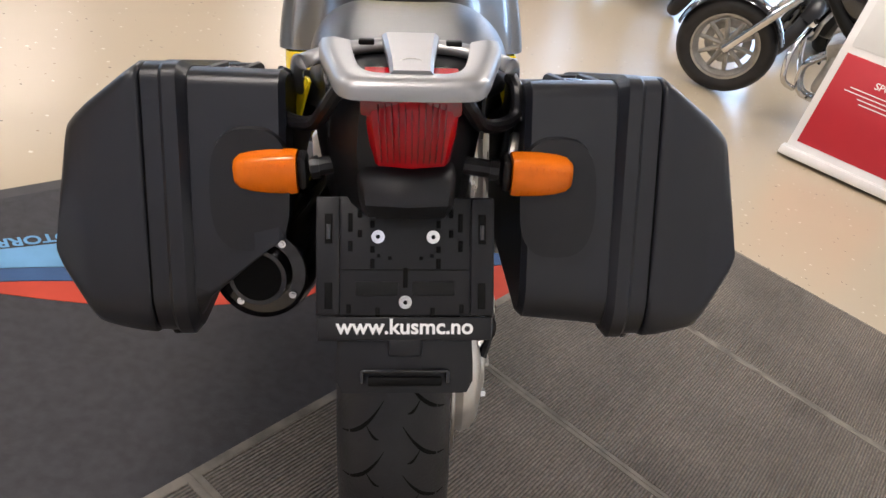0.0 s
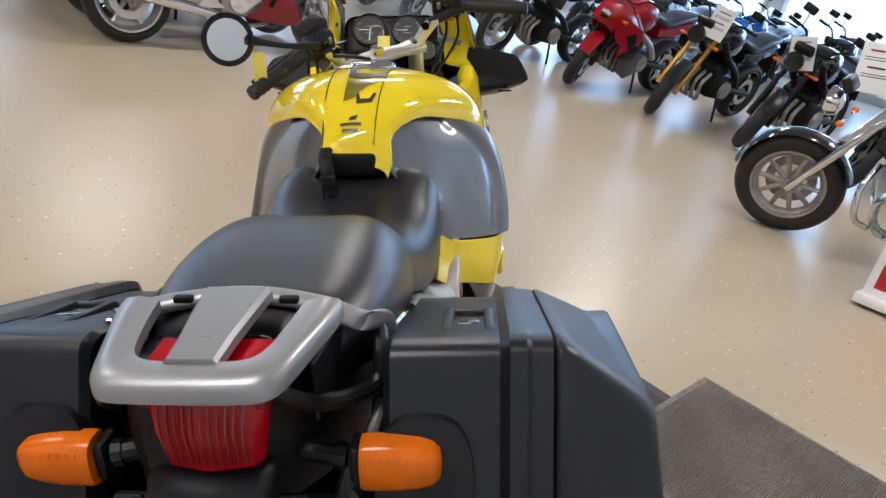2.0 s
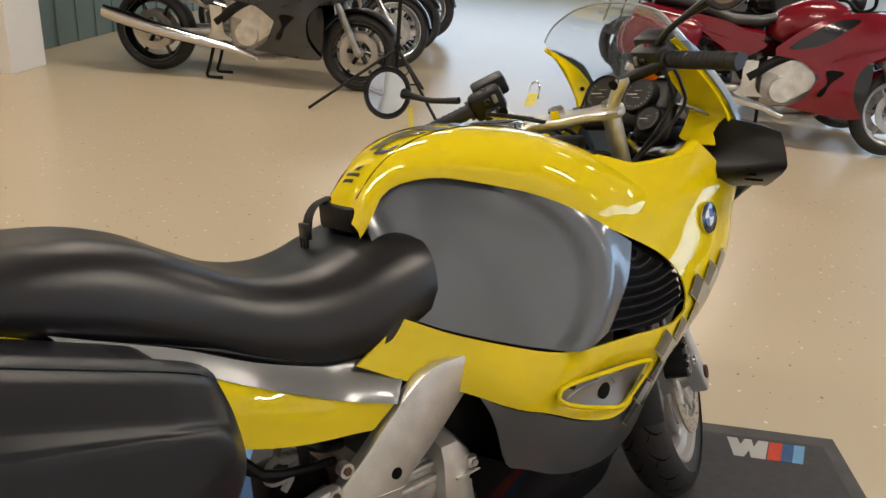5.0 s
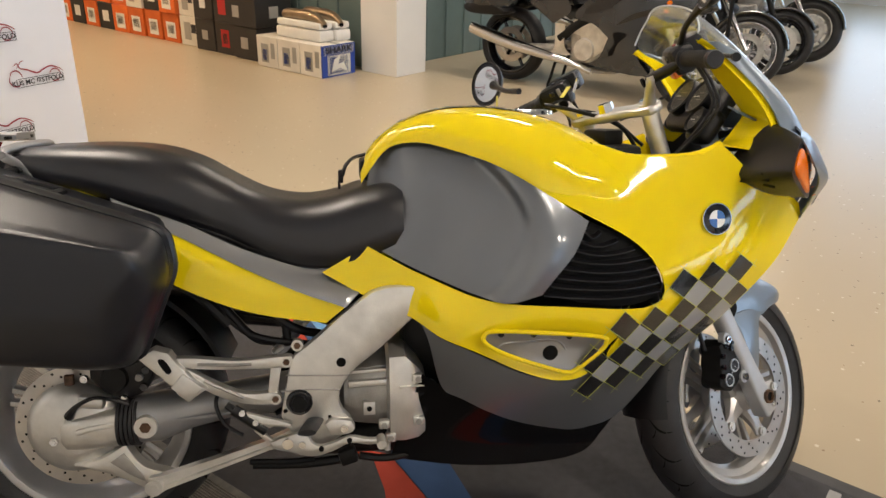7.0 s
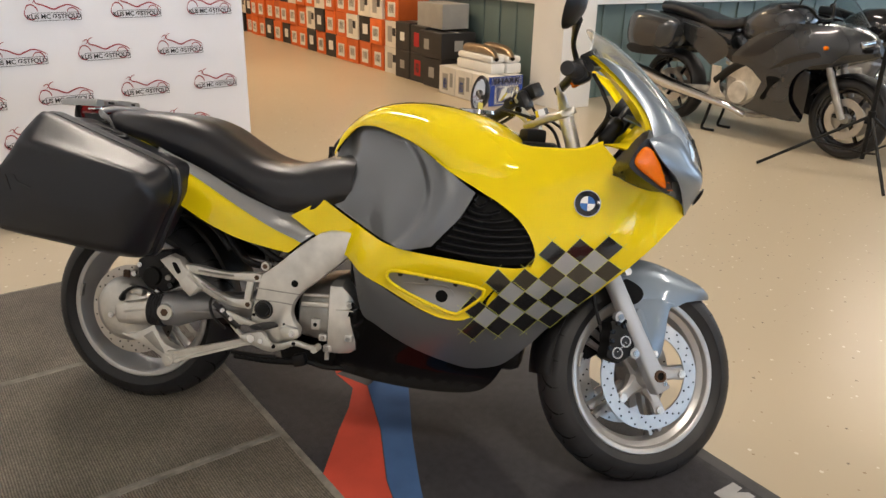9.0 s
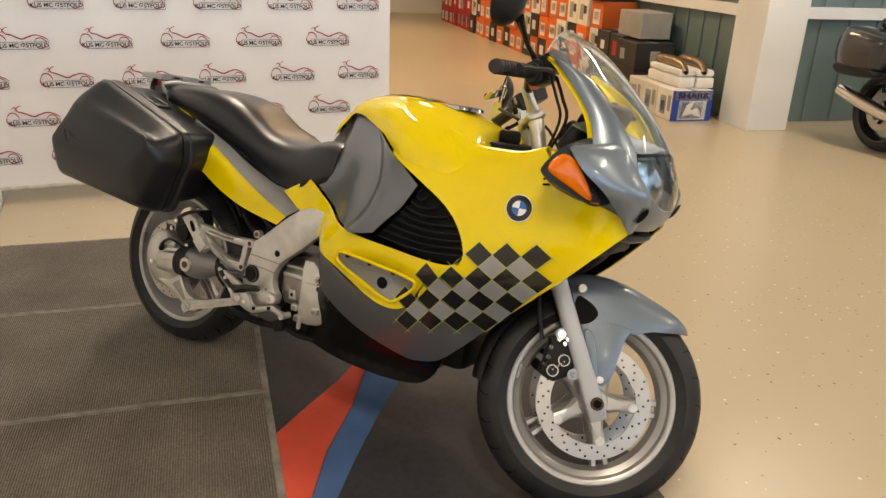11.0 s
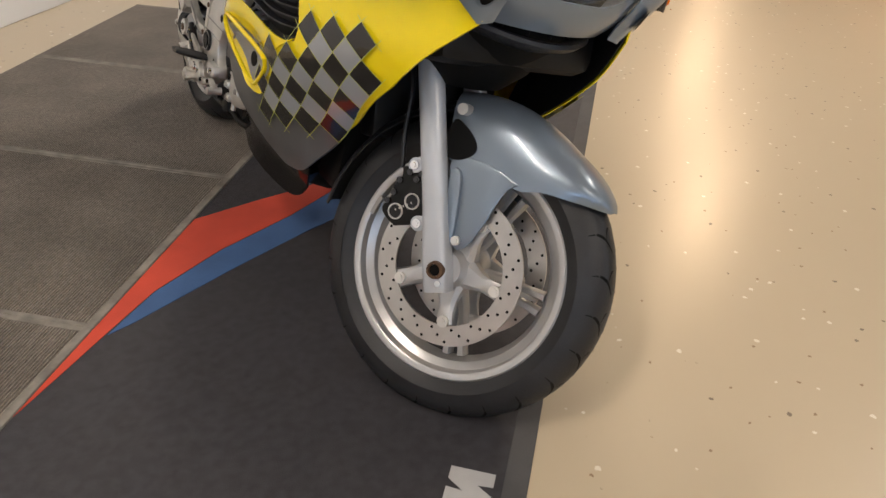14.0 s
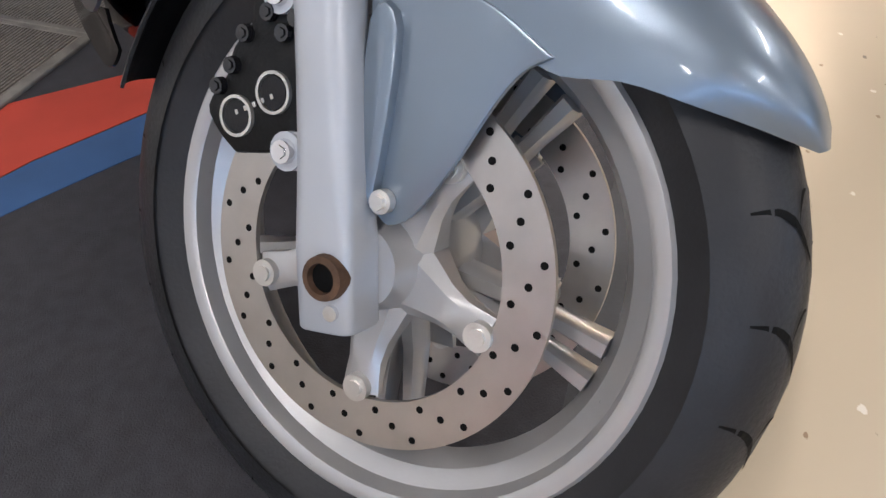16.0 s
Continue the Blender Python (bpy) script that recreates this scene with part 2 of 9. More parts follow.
def sideplate(bm, outline, x, depth, bev=0.0):
    """A plate drawn in the side view (y, z), from x outwards by depth."""
    prism(bm, outline, depth, Matrix.Translation((x, 0, 0)) @ SIDE, bev)


def loft(bm, rings, closed_ring=True, caps=True):
    vs = [[bm.verts.new(p) for p in r] for r in rings]
    n = len(vs[0])
    for A, B in zip(vs, vs[1:]):
        for k in range(n if closed_ring else n - 1):
            bm.faces.new((A[k], A[(k + 1) % n], B[(k + 1) % n], B[k]))
    if caps and closed_ring:
        bm.faces.new(vs[0][::-1])
        bm.faces.new(vs[-1])


def bolt(bm, at, d, r=0.008, h=0.006, n=10):
    """A socket-head screw."""
    at, d = Vector(at), Vector(d).normalized()
    rod(bm, at, at + d * h, r, r * 0.9, n)
    rod(bm, at + d * h, at + d * (h + 0.0012), r * 0.55, r * 0.5, 6)

# ---- hall ----
def slab(name, u0, u1, v0, v1, z0, z1, mat, kind="structure", label="", category=""):
    bm = bmesh.new()
    box(bm, ((u0 + u1) / 2, (v0 + v1) / 2, (z0 + z1) / 2), (u1 - u0, v1 - v0, z1 - z0), bev=0.004, seg=1)
    ob = part(name, bm, mat, None, smooth=False)
    ob.matrix_world = pose(0, 0, 0, 0, 0, HALL)
    return tagged(ob, label, category, "", kind)


def floor_material():
    m = bpy.data.materials.new("beige flecked epoxy")
    m.use_nodes = True
    nt = m.node_tree
    p = nt.nodes["Principled BSDF"]
    tc = nt.nodes.new("ShaderNodeTexCoord")

    def noise_node(scale, detail=4):
        n = nt.nodes.new("ShaderNodeTexNoise")
        n.inputs["Scale"].default_value, n.inputs["Detail"].default_value = scale, detail
        nt.links.new(tc.outputs["Object"], n.inputs["Vector"])
        return n

    def mixed(a, b, fac):
        x = nt.nodes.new("ShaderNodeMix")
        x.data_type = "RGBA"
        for sock, v in ((x.inputs[6], a), (x.inputs[7], b)):
            if isinstance(v, tuple):
                sock.default_value = (*v, 1)
            else:
                nt.links.new(v, sock)
        nt.links.new(fac, x.inputs[0])
        return x.outputs[2]

    def ranged(src, lo, hi, a=0.0, b=1.0):
        r = nt.nodes.new("ShaderNodeMapRange")
        for i, v in enumerate((lo, hi, a, b)):
            r.inputs[i + 1].default_value = v
        nt.links.new(src, r.inputs[0])
        return r.outputs[0]

    def flecks(scale, size, keep):
        v = nt.nodes.new("ShaderNodeTexVoronoi")
        v.inputs["Scale"].default_value = scale
        warp = nt.nodes.new("ShaderNodeMix")
        warp.data_type = "VECTOR"
        warp.inputs[0].default_value = 0.012
        nt.links.new(tc.outputs["Object"], warp.inputs[4])
        nt.links.new(noise_node(90).outputs["Color"], warp.inputs[5])
        nt.links.new(warp.outputs[1], v.inputs["Vector"])
        near = ranged(v.outputs["Distance"], size, size * 0.8)
        pick = nt.nodes.new("ShaderNodeSeparateColor")
        nt.links.new(v.outputs["Color"], pick.inputs[0])
        some = ranged(pick.outputs[0], keep, keep + 0.01)
        x = nt.nodes.new("ShaderNodeMath")
        x.operation = "MULTIPLY"
        nt.links.new(near, x.inputs[0])
        nt.links.new(some, x.inputs[1])
        return x.outputs[0]

    c = mixed((0.488, 0.412, 0.296), (0.455, 0.382, 0.270), ranged(noise_node(0.8).outputs[0], 0.1, 0.9))
    c = mixed(c, (0.68, 0.64, 0.56), flecks(23, 0.15, 0.70))
    c = mixed(c, (0.17, 0.135, 0.10), flecks(20, 0.12, 0.72))
    c = mixed(c, (0.25, 0.17, 0.10), flecks(31, 0.14, 0.86))
    p.inputs["Specular IOR Level"].default_value = 0.5
    nt.links.new(c, p.inputs["Base Color"])
    nt.links.new(ranged(noise_node(2.5, 3).outputs[0], 0.05, 0.95, 0.278, 0.30), p.inputs["Roughness"])
    b = nt.nodes.new("ShaderNodeBump")
    b.inputs["Strength"].default_value = 0.02
    b.inputs["Distance"].default_value = 0.004
    nt.links.new(noise_node(70, 3).outputs[0], b.inputs["Height"])
    nt.links.new(b.outputs[0], p.inputs["Normal"])
    return m


FLOOR = floor_material()
WALLWHITE = material("white painted plaster", (0.74, 0.74, 0.73), 0.6, 0, 0.05, 1.5, 0.1, 90)
WALLGREEN = material("grey green painted boards", (0.13, 0.185, 0.185), 0.5, 0, 0.12, 2.5, 0.15, 60)
CEILING = material("pale grey ceiling boards", (0.42, 0.42, 0.41), 0.8, 0, 0.05, 2, 0.1, 80)
TUBEWARM = emitter("lit warm fluorescent diffuser", (1.0, 0.70, 0.40), 9.0)
TUBELIGHT = emitter("lit fluorescent diffuser", (1.0, 0.90, 0.76), 9.0)
DAYLIGHT = emitter("overexposed daylight", (0.60, 0.80, 1.0), 1.8)

U0, U1, V0, V1 = -15.0, 14.0, -1.49, 15.0
slab("floor", U0, U1, V0 - 3.0, V1, -0.1, 0.0, FLOOR, label="beige epoxy floor with light and dark flecks", category="floor")
slab("ceiling", U0, U1, V0 - 3.0, V1, CEIL, CEIL + 0.1, CEILING, label="white boarded ceiling over the showroom", category="ceiling")
slab("wall_east", -1.79, U1, V0 - 0.15, V0, 0, CEIL, WALLWHITE, label="white painted wall beside the display mats", category="wall")
slab("wall_south", -2.6, -2.45, V0 - 0.15, 0.75, 0, CEIL, WALLWHITE, label="white painted wall behind the printed banner", category="wall")
slab("wall_aisle", U0, -2.6, 0.6, 0.75, 0, CEIL, WALLWHITE, label="white wall along the storage aisle", category="wall")
slab("wall_end", U0 - 0.15, U0, 0.6, 5.0, 0, CEIL, WALLWHITE, label="white wall that ends the aisle", category="wall")
slab("wall_west", U0, -3.40, 4.42, 4.55, 0, CEIL, WALLGREEN, label="grey green boarded wall behind stacked boxes", category="wall")
slab("wall_back", -3.5, -3.36, 4.62, V1, 0, CEIL, WALLGREEN, label="grey green boarded wall behind the motorcycles", category="wall")
for nm, u0, u1, z0, z1 in (("wall_north_west", -3.5, -1.6, 0, CEIL), ("wall_north_west_end", 9.4, U1, 0, CEIL), ("wall_north_west_sill", -1.6, 9.4, 0, 0.6), ("wall_north_west_lintel", -1.6, 9.4, 2.9, CEIL), ("wall_north_west_pier", 3.7, 4.1, 0.6, 2.9)):
    slab(nm, u0, u1, V1, V1 + 0.15, z0, z1, WALLWHITE, label="white painted wall across the hall", category="wall")
slab("backdrop_north_west", -4.0, U1, V1 + 1.2, V1 + 1.3, -0.5, 4.5, DAYLIGHT, label="bright daylight outside the far windows", category="backdrop")

for k, (v0, v1) in enumerate(((-1.6, -1.2), (2.2, 2.6), (6.0, 6.4), (9.8, 10.2), (13.6, 15.0))):
    slab("pier_%d" % (k + 1), U1, U1 + 0.2, v0, v1, 0, CEIL, WALLWHITE, label="white pier between the shop windows", category="wall")
slab("sill_wall", U1, U1 + 0.2, V0, V1, 0, 0.5, WALLWHITE, label="low white wall under the shop windows", category="wall")
slab("lintel", U1, U1 + 0.2, V0, V1, 2.9, CEIL, WALLWHITE, label="white lintel over the shop windows", category="wall")
slab("backdrop", U1 + 1.5, U1 + 1.6, V0 - 3, V1 + 3, -0.5, 4.5, DAYLIGHT, label="bright overexposed daylight outside the windows", category="backdrop")

# ---- ceiling lamps ----
def ceiling_lamp(u, v):
    t = thing("ceiling_lamp", Matrix.Translation(uv(u, v, CEIL)) @ pose(0, 0, 0, 0, 0, HALL), "long white twin-tube fluorescent ceiling lamp", "ceiling lamp", "ceiling lamps")
    bm = bmesh.new()
    box(bm, (0, 0, -0.035), (1.56, 0.16, 0.06), bev=0.01)
    part("housing", bm, WHITEPAINT, t)
    for s in (-0.045, 0.045):
        bm = bmesh.new()
        rod(bm, (-0.74, s, -0.08), (0.74, s, -0.08), 0.014, n=12)
        part("tube", bm, TUBELIGHT if u > -4 else TUBEWARM, t, "lit fluorescent tube")
    area_lamp("tube_light", uv(u, v, CEIL - 0.11), uv(u, v, 0), 0.14, 1.5, LAMP_W if u > -4 else 95, (1.0, 0.865, 0.69) if u > -4 else (1.0, 0.70, 0.40), 0).matrix_world = Matrix.Translation(uv(u, v, CEIL - 0.11)) @ pose(0, 0, 0, 0, 0, HALL + 90)


LAMP_W = 68
for u in (-10.5, -6.0, -1.5, 3.0, 7.5):
    for v in ((2.4,) if u < -4 else (0.3, 4.2, 9.0)):
        ceiling_lamp(u, v)
area_lamp("window_light", uv(U1 - 0.05, 6.5, 1.75), uv(0, 5.5, 1.2), 14.0, 2.3, 380, (0.52, 0.74, 1.0))

area_lamp("far_window_light", uv(3.9, V1 - 0.05, 1.75), uv(3.9, 0, 1.0), 11.0, 2.3, 55, (0.52, 0.74, 1.0))

# ---- mats ----
def rib_material():
    m = material("ribbed grey brown mat", (0.182, 0.157, 0.130), 0.6, 0, 0.30, 3, 0.0, 260, spec=0.45)
    nt = m.node_tree
    p = nt.nodes["Principled BSDF"]
    tc = nt.nodes.new("ShaderNodeTexCoord")
    w = nt.nodes.new("ShaderNodeTexWave")
    w.inputs["Scale"].default_value = 42
    w.inputs["Distortion"].default_value = 1.2
    w.inputs["Detail"].default_value = 3
    w.bands_direction = "Y"
    nt.links.new(tc.outputs["Object"], w.inputs["Vector"])
    b = nt.nodes.new("ShaderNodeBump")
    b.inputs["Strength"].default_value = 1.0
    b.inputs["Distance"].default_value = 0.004
    nt.links.new(w.outputs[0], b.inputs["Height"])
    nt.links.new(b.outputs[0], p.inputs["Normal"])
    sp = nt.nodes.new("ShaderNodeTexNoise")
    sp.inputs["Scale"].default_value, sp.inputs["Detail"].default_value = 110, 4
    nt.links.new(tc.outputs["Object"], sp.inputs["Vector"])
    mr = nt.nodes.new("ShaderNodeMapRange")
    mr.inputs[1].default_value, mr.inputs[2].default_value, mr.inputs[3].default_value, mr.inputs[4].default_value = 0.3, 0.7, 0.72, 1.2
    nt.links.new(sp.outputs[0], mr.inputs[0])
    hs = nt.nodes.new("ShaderNodeHueSaturation")
    nt.links.new(mr.outputs[0], hs.inputs["Value"])
    # shade in the grooves put into the colour: darker where the rib wave is low
    groove_shade = nt.nodes.new("ShaderNodeMath")
    groove_shade.operation = "MULTIPLY_ADD"
    groove_shade.inputs[1].default_value, groove_shade.inputs[2].default_value = 0.7, 0.6
    nt.links.new(w.outputs[0], groove_shade.inputs[0])
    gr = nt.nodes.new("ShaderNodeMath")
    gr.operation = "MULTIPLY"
    nt.links.new(groove_shade.outputs[0], gr.inputs[0])
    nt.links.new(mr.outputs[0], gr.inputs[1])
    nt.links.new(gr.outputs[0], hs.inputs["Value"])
    old = p.inputs["Base Color"].links[0].from_socket
    nt.links.new(old, hs.inputs["Color"])
    nt.links.new(hs.outputs[0], p.inputs["Base Color"])
    return m


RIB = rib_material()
RIBEDGE = material("worn grey mat edging", (0.19, 0.175, 0.15), 0.8, 0, 0.4, 20, 0.3, 200)
MATBLACK = material("black printed carpet mat", (0.028, 0.027, 0.032), 0.62, 0, 0.30, 45, 0.6, 420, spec=0.5)
MATEDGE = material("grey rubber mat border", (0.060, 0.060, 0.062), 0.7, 0, 0.25, 10, 0.3, 200)
MATRED = material("red carpet print", (0.52, 0.060, 0.030), 0.9, 0, 0.2, 6, 0.4, 500)
MATBLUE = material("blue carpet print", (0.045, 0.105, 0.25), 0.9, 0, 0.2, 6, 0.4, 500)
MATLIGHT = material("light blue carpet print", (0.16, 0.36, 0.62), 0.9, 0, 0.2, 6, 0.4, 500)
MATGREY = material("grey carpet print", (0.40, 0.40, 0.40), 0.9, 0, 0.2, 6, 0.4, 500)


def sheet(name, outline, z0, z1, mat, parent=None, m=None, label="", category="", bev=0.002):
    bm = bmesh.new()
    prism(bm, outline, z1 - z0, Matrix.Translation((0, 0, z0)), bev)
    ob = part(name, bm, mat, parent, "", smooth=False)
    if m is not None:
        ob.matrix_world = m
    if category:
        tagged(ob, label, category)
    elif label:
        ob["label"] = label
    return ob



# mat with the stripes: corner ahead of the front wheel, sides along A and B
MC = Vector((0.165, 2.100, 0))
MA = Vector((-0.620, -0.784, 0))
MB = Vector((0.784, -0.620, 0))
MZ = .007


def mat_xy(a, b):
    p = MC + MA * a + MB * b
    return (p.x, p.y)


logo_mat = thing("logo_mat", Matrix(), "black carpet mat with red and blue stripes and grey border", "mat")
sheet("mat_border", [mat_xy(0, 0), mat_xy(2.64, 0), mat_xy(2.64, 1.20), mat_xy(0, 1.06)], 0.0005, .005, MATEDGE, logo_mat)
sheet("mat_field", [mat_xy(.045, .045), mat_xy(2.60, .045), mat_xy(2.60, 1.19), mat_xy(.045, 1.05)], .0045, MZ, MATBLACK, logo_mat)


def print_on_mat(name, pts, mat, label=""):
    return sheet(name, pts, MZ - .001, MZ + .0012, mat, logo_mat, label=label, bev=0)


print_on_mat("red_stripe", [(-.155, .487), (-.09, .58), (.02, .615), (.16, .640), (.366, .686), (.43, .78), (.52, .905), (.62, 1.04), (.73, 1.175), (.96, 1.46), (.70, 1.19), (.62, 1.105), (.503, .985), (.32, .862), (.10, .755), (-.118, .620)], MATRED, "red printed stripe")
print_on_mat("blue_stripe", [(-.118, .624), (.10, .759), (.32, .866), (.503, .989), (.62, 1.114), (.56, 1.09), (.299, .955), (.10, .862), (-.151, .760), (-.30, .66)], MATBLUE, "blue printed stripe")
print_on_mat("red_stripe", [(-.155, .487), (-.37, .357), (-.566, .272), (-.70, .240), (-.83, .215), (-1.02, .190), (-.95, .215), (-.809, .259), (-.749, .290), (-.653, .334), (-.386, .452), (-.22, .522)], MATRED, "red printed stripe")
print_on_mat("blue_stripe", [(-.30, .66), (-.225, .524), (-.386, .456), (-.653, .338), (-.749, .294), (-.809, .263), (-.95, .219), (-.833, .303), (-.773, .337), (-.693, .378), (-.50, .520)], MATBLUE, "blue printed stripe")
print_on_mat("light_blue_stripe", [(-.505, .522), (-.697, .380), (-.777, .339), (-.837, .305), (-.955, .222), (-.985, .285), (-.871, .373), (-.814, .418), (-.749, .471), (-.60, .58)], MATLIGHT, "light blue printed stripe")
cu = bpy.data.curves.new("mat_text", "FONT")
cu.body = "MOTORRAD"
cu.align_x, cu.align_y = "CENTER", "CENTER"
cu.size, cu.extrude, cu.offset = .050, .0006, .0012
tob = new("mat_text_source", cu)
mme = bpy.data.meshes.new_from_object(tob.evaluated_get(bpy.context.evaluated_depsgraph_get()))
bpy.data.objects.remove(tob)
mme.transform(Matrix.Translation((-.838, .434, MZ + .001)) @ Matrix.Rotation(math.radians(220), 4, "Z"))
mme.materials.clear()
finish("mat_lettering", mme, MATLIGHT, False, logo_mat, "pale blue printed letters")
# mark in the corner: slanted grey strokes, red and blue bars
def mark(name, pts, mt):
    print_on_mat(name, [mat_xy(.332 - q * .115 + .033 * h, .062 + .085 * h) for q, h in pts], mt)


mark("corner_letter", [(0, 0), (.26, 0), (.38, .35), (.45, 0), (.63, 0), (.72, .40), (.80, 0), (1.06, 0), (1.06, 1), (.70, 1), (.62, .62), (.53, 1), (.28, 1)], MATGREY)
for q0, q1, mt in ((1.09, 1.42, MATRED), (1.43, 1.70, MATBLUE), (1.71, 1.98, MATLIGHT)):
    mark("corner_mark", [(q0, 0), (q1, 0), (q1, 1), (q0, 1)], mt)

# ribbed entrance mats beside it
RA = Vector((0.590, 0.807, 0))   # along the seam with the logo mat
RB = Vector((0.807, -0.590, 0))
RO = Vector((0.197, 0.461, 0))


SEAMS = [-1.53, -0.745, 0.03, 0.77, 1.51]
for k, (a0, a1) in enumerate(zip(SEAMS, SEAMS[1:])):
    m = Matrix.Translation(RO) @ Matrix.Rotation(math.atan2(RA.y, RA.x), 4, "Z")
    t = thing("ribbed_mat", m, "worn grey brown ribbed entrance mat with pale edging", "mat", "ribbed mats")
    w0 = 0.0
    bm = bmesh.new()
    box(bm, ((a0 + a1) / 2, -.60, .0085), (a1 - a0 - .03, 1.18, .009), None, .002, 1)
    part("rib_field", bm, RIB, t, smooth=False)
    for c, s_ in ((((a0 + a1) / 2, -.008, .0090), (a1 - a0, .022, .009)), ((a0 + .008, -.60, .0090), (.016, 1.18, .0095)), ((a1 - .008, -.60, .0090), (.016, 1.18, .0095))):
        bm = bmesh.new()
        box(bm, c, s_, None, .002, 1)
        part("edging", bm, RIBEDGE, t, smooth=False)

# ---- printed banner ----
BANNER = material("white banner cloth", (0.78, 0.78, 0.82), 0.55, 0, 0.03, 3, 0.1, 300)
PRINTRED = material("dark red print", (0.30, 0.02, 0.04), 0.6, 0, 0.1, 9, 0, 100)
PRINTBLACK = material("black print", (0.02, 0.02, 0.025), 0.6, 0, 0.1, 9, 0, 100)
B0, B1 = Vector((0.005, -2.13, 0)), Vector((-2.039, -0.940, 0))
BD = (B1 - B0).normalized()
BL = (B1 - B0).length
BM = Matrix((BD, Vector((0, 0, 1)), BD.cross(Vector((0, 0, 1))))).transposed().to_4x4()
BM.translation = B0
banner = thing("banner", BM, "tall white printed banner with rows of dark red motorcycle emblems", "banner")
bm = bmesh.new()
box(bm, (BL / 2, 1.17, -.006), (BL, 2.16, .006), None, .001, 1)
part("cloth", bm, BANNER, banner, smooth=False)
for x in (.08, BL - .08):
    bm = bmesh.new()
    box(bm, (x, .045, -.01), (.10, .09, .03), None, .01)
    box(bm, (x, .012, -.01), (.10, .024, .36), None, .006)
    part("foot", bm, ALU, banner, "grey metal foot")
bm = bmesh.new()
rod(bm, (0, .09, -.008), (BL, .09, -.008), .012, n=10)
part("bottom_rail", bm, ALU, banner)

side_s = (1 if (BM @ Vector((0, 0, 1)) - B0).dot(Vector((1.5, 1.5, 0))) > 0 else -1)


def emblem_mesh():
    bm = bmesh.new()

    def stroke(pts, w):
        line = catmull([(*p, 0) for p in pts], 4)
        prev = None
        for i, p in enumerate(line):
            a, b = line[max(0, i - 1)], line[min(len(line) - 1, i + 1)]
            d = Vector((b - a)).normalized()
            n = Vector((-d.y, d.x, 0))
            f = math.sin(math.pi * (i + .6) / (len(line) + .2)) ** .5
            now = [bm.verts.new(Vector(p) + n * w * f * k) for k in (-1, 1)]
            if prev:
                bm.faces.new((prev[0], prev[1], now[1], now[0]))
            prev = now

    stroke([(-.105, .072), (-.085, .082), (-.075, .060), (-.045, .050), (.0, .030), (.03, .040), (.07, .050), (.11, .035), (.13, .020)], .0035)
    stroke([(-.128, .030), (-.115, .050), (-.092, .052), (-.075, .035), (-.072, .020)], .0030)
    stroke([(-.128, .030), (-.132, .010), (-.120, -.010), (-.100, -.016), (-.082, -.008)], .0030)
    stroke([(.06, .015), (.072, .032), (.095, .034), (.112, .018), (.114, .0)], .0026)
    stroke([(.062, -.002), (.075, -.016), (.098, -.016), (.112, -.002)], .0026)
    stroke([(-.09, .06), (-.07, .085), (-.055, .09)], .002)
    return bm


EMB = bpy.data.meshes.new("emblem")
b_ = emblem_mesh()
b_.to_mesh(EMB)
b_.free()
EMB.materials.append(PRINTRED)
cu = bpy.data.curves.new("emblem_text", "FONT")
cu.body = "KUS MC ØSTFOLD"
cu.align_x, cu.align_y = "CENTER", "CENTER"
cu.size, cu.extrude, cu.offset = .030, .0003, .0006
tob = new("emblem_text_source", cu)
EMT = bpy.data.meshes.new_from_object(tob.evaluated_get(bpy.context.evaluated_depsgraph_get()))
bpy.data.objects.remove(tob)
EMT.materials.clear()
EMT.materials.append(PRINTBLACK)
bmt = bmesh.new()
bmt.from_mesh(EMT)
for y in (-.018, .018):
    box(bmt, (.012, y, 0), (.225, .0022, .0006))
for x in (-.102, .125):
    box(bmt, (x, 0, 0), (.0022, .036, .0006))
bmt.to_mesh(EMT)
bmt.free()
row = 0
z = .248
while z < 2.2:
    x = .130 if row % 2 == 0 else .348
    while x < BL - .08:
        for nm, me, dz in (("emblem", EMB, 0.0), ("emblem_text", EMT, -.004)):
            ob = new(nm, me)
            ob.parent = banner
            ob.matrix_basis = Matrix.Translation((x, z + dz, .004 * side_s)) @ (Matrix.Rotation(math.pi, 4, "Y") if side_s < 0 else Matrix())
        x += .407
    z += .2025
    row += 1

# ---- the yellow motorcycle ----
# its own axes: x to its right, y ahead from the rear axle, z up from the contact line
BIKE = pose(0.151, -0.058, 0.008, 0, 0, 5.9) @ pose(0, 0, 0, 0, -13.5, 0)
bike = thing("motorcycle", BIKE, "yellow and graphite touring motorcycle with black cases on its side stand", "motorcycle")

# half width of the body by distance ahead (WY) and height (WZ)
WY = [0, .3, .6, .68, .74, .80, .87, .95, 1.05, 1.2, 1.4, 1.55, 1.7]
WZ = [.25, .40, .55, .65, .75, .85, .95]
WT = [[.079, .119, .16, .165, .175, .19, .20, .20, .195, .185, .14, .079, .029],
      [.108, .148, .19, .195, .21, .245, .268, .275, .277, .243, .138, .080, .040],
      [.137, .167, .185, .195, .215, .275, .299, .305, .304, .303, .240, .165, .090],
      [.154, .163, .175, .185, .20, .232, .283, .303, .304, .305, .272, .213, .115],
      [.165, .165, .155, .165, .18, .203, .244, .281, .287, .28, .266, .224, .118],
      [.181, .181, .105, .085, .14, .175, .207, .238, .252, .245, .253, .240, .150],
      [.187, .187, .05, .05, .09, .12, .15, .167, .177, .185, .222, .232, .162]]


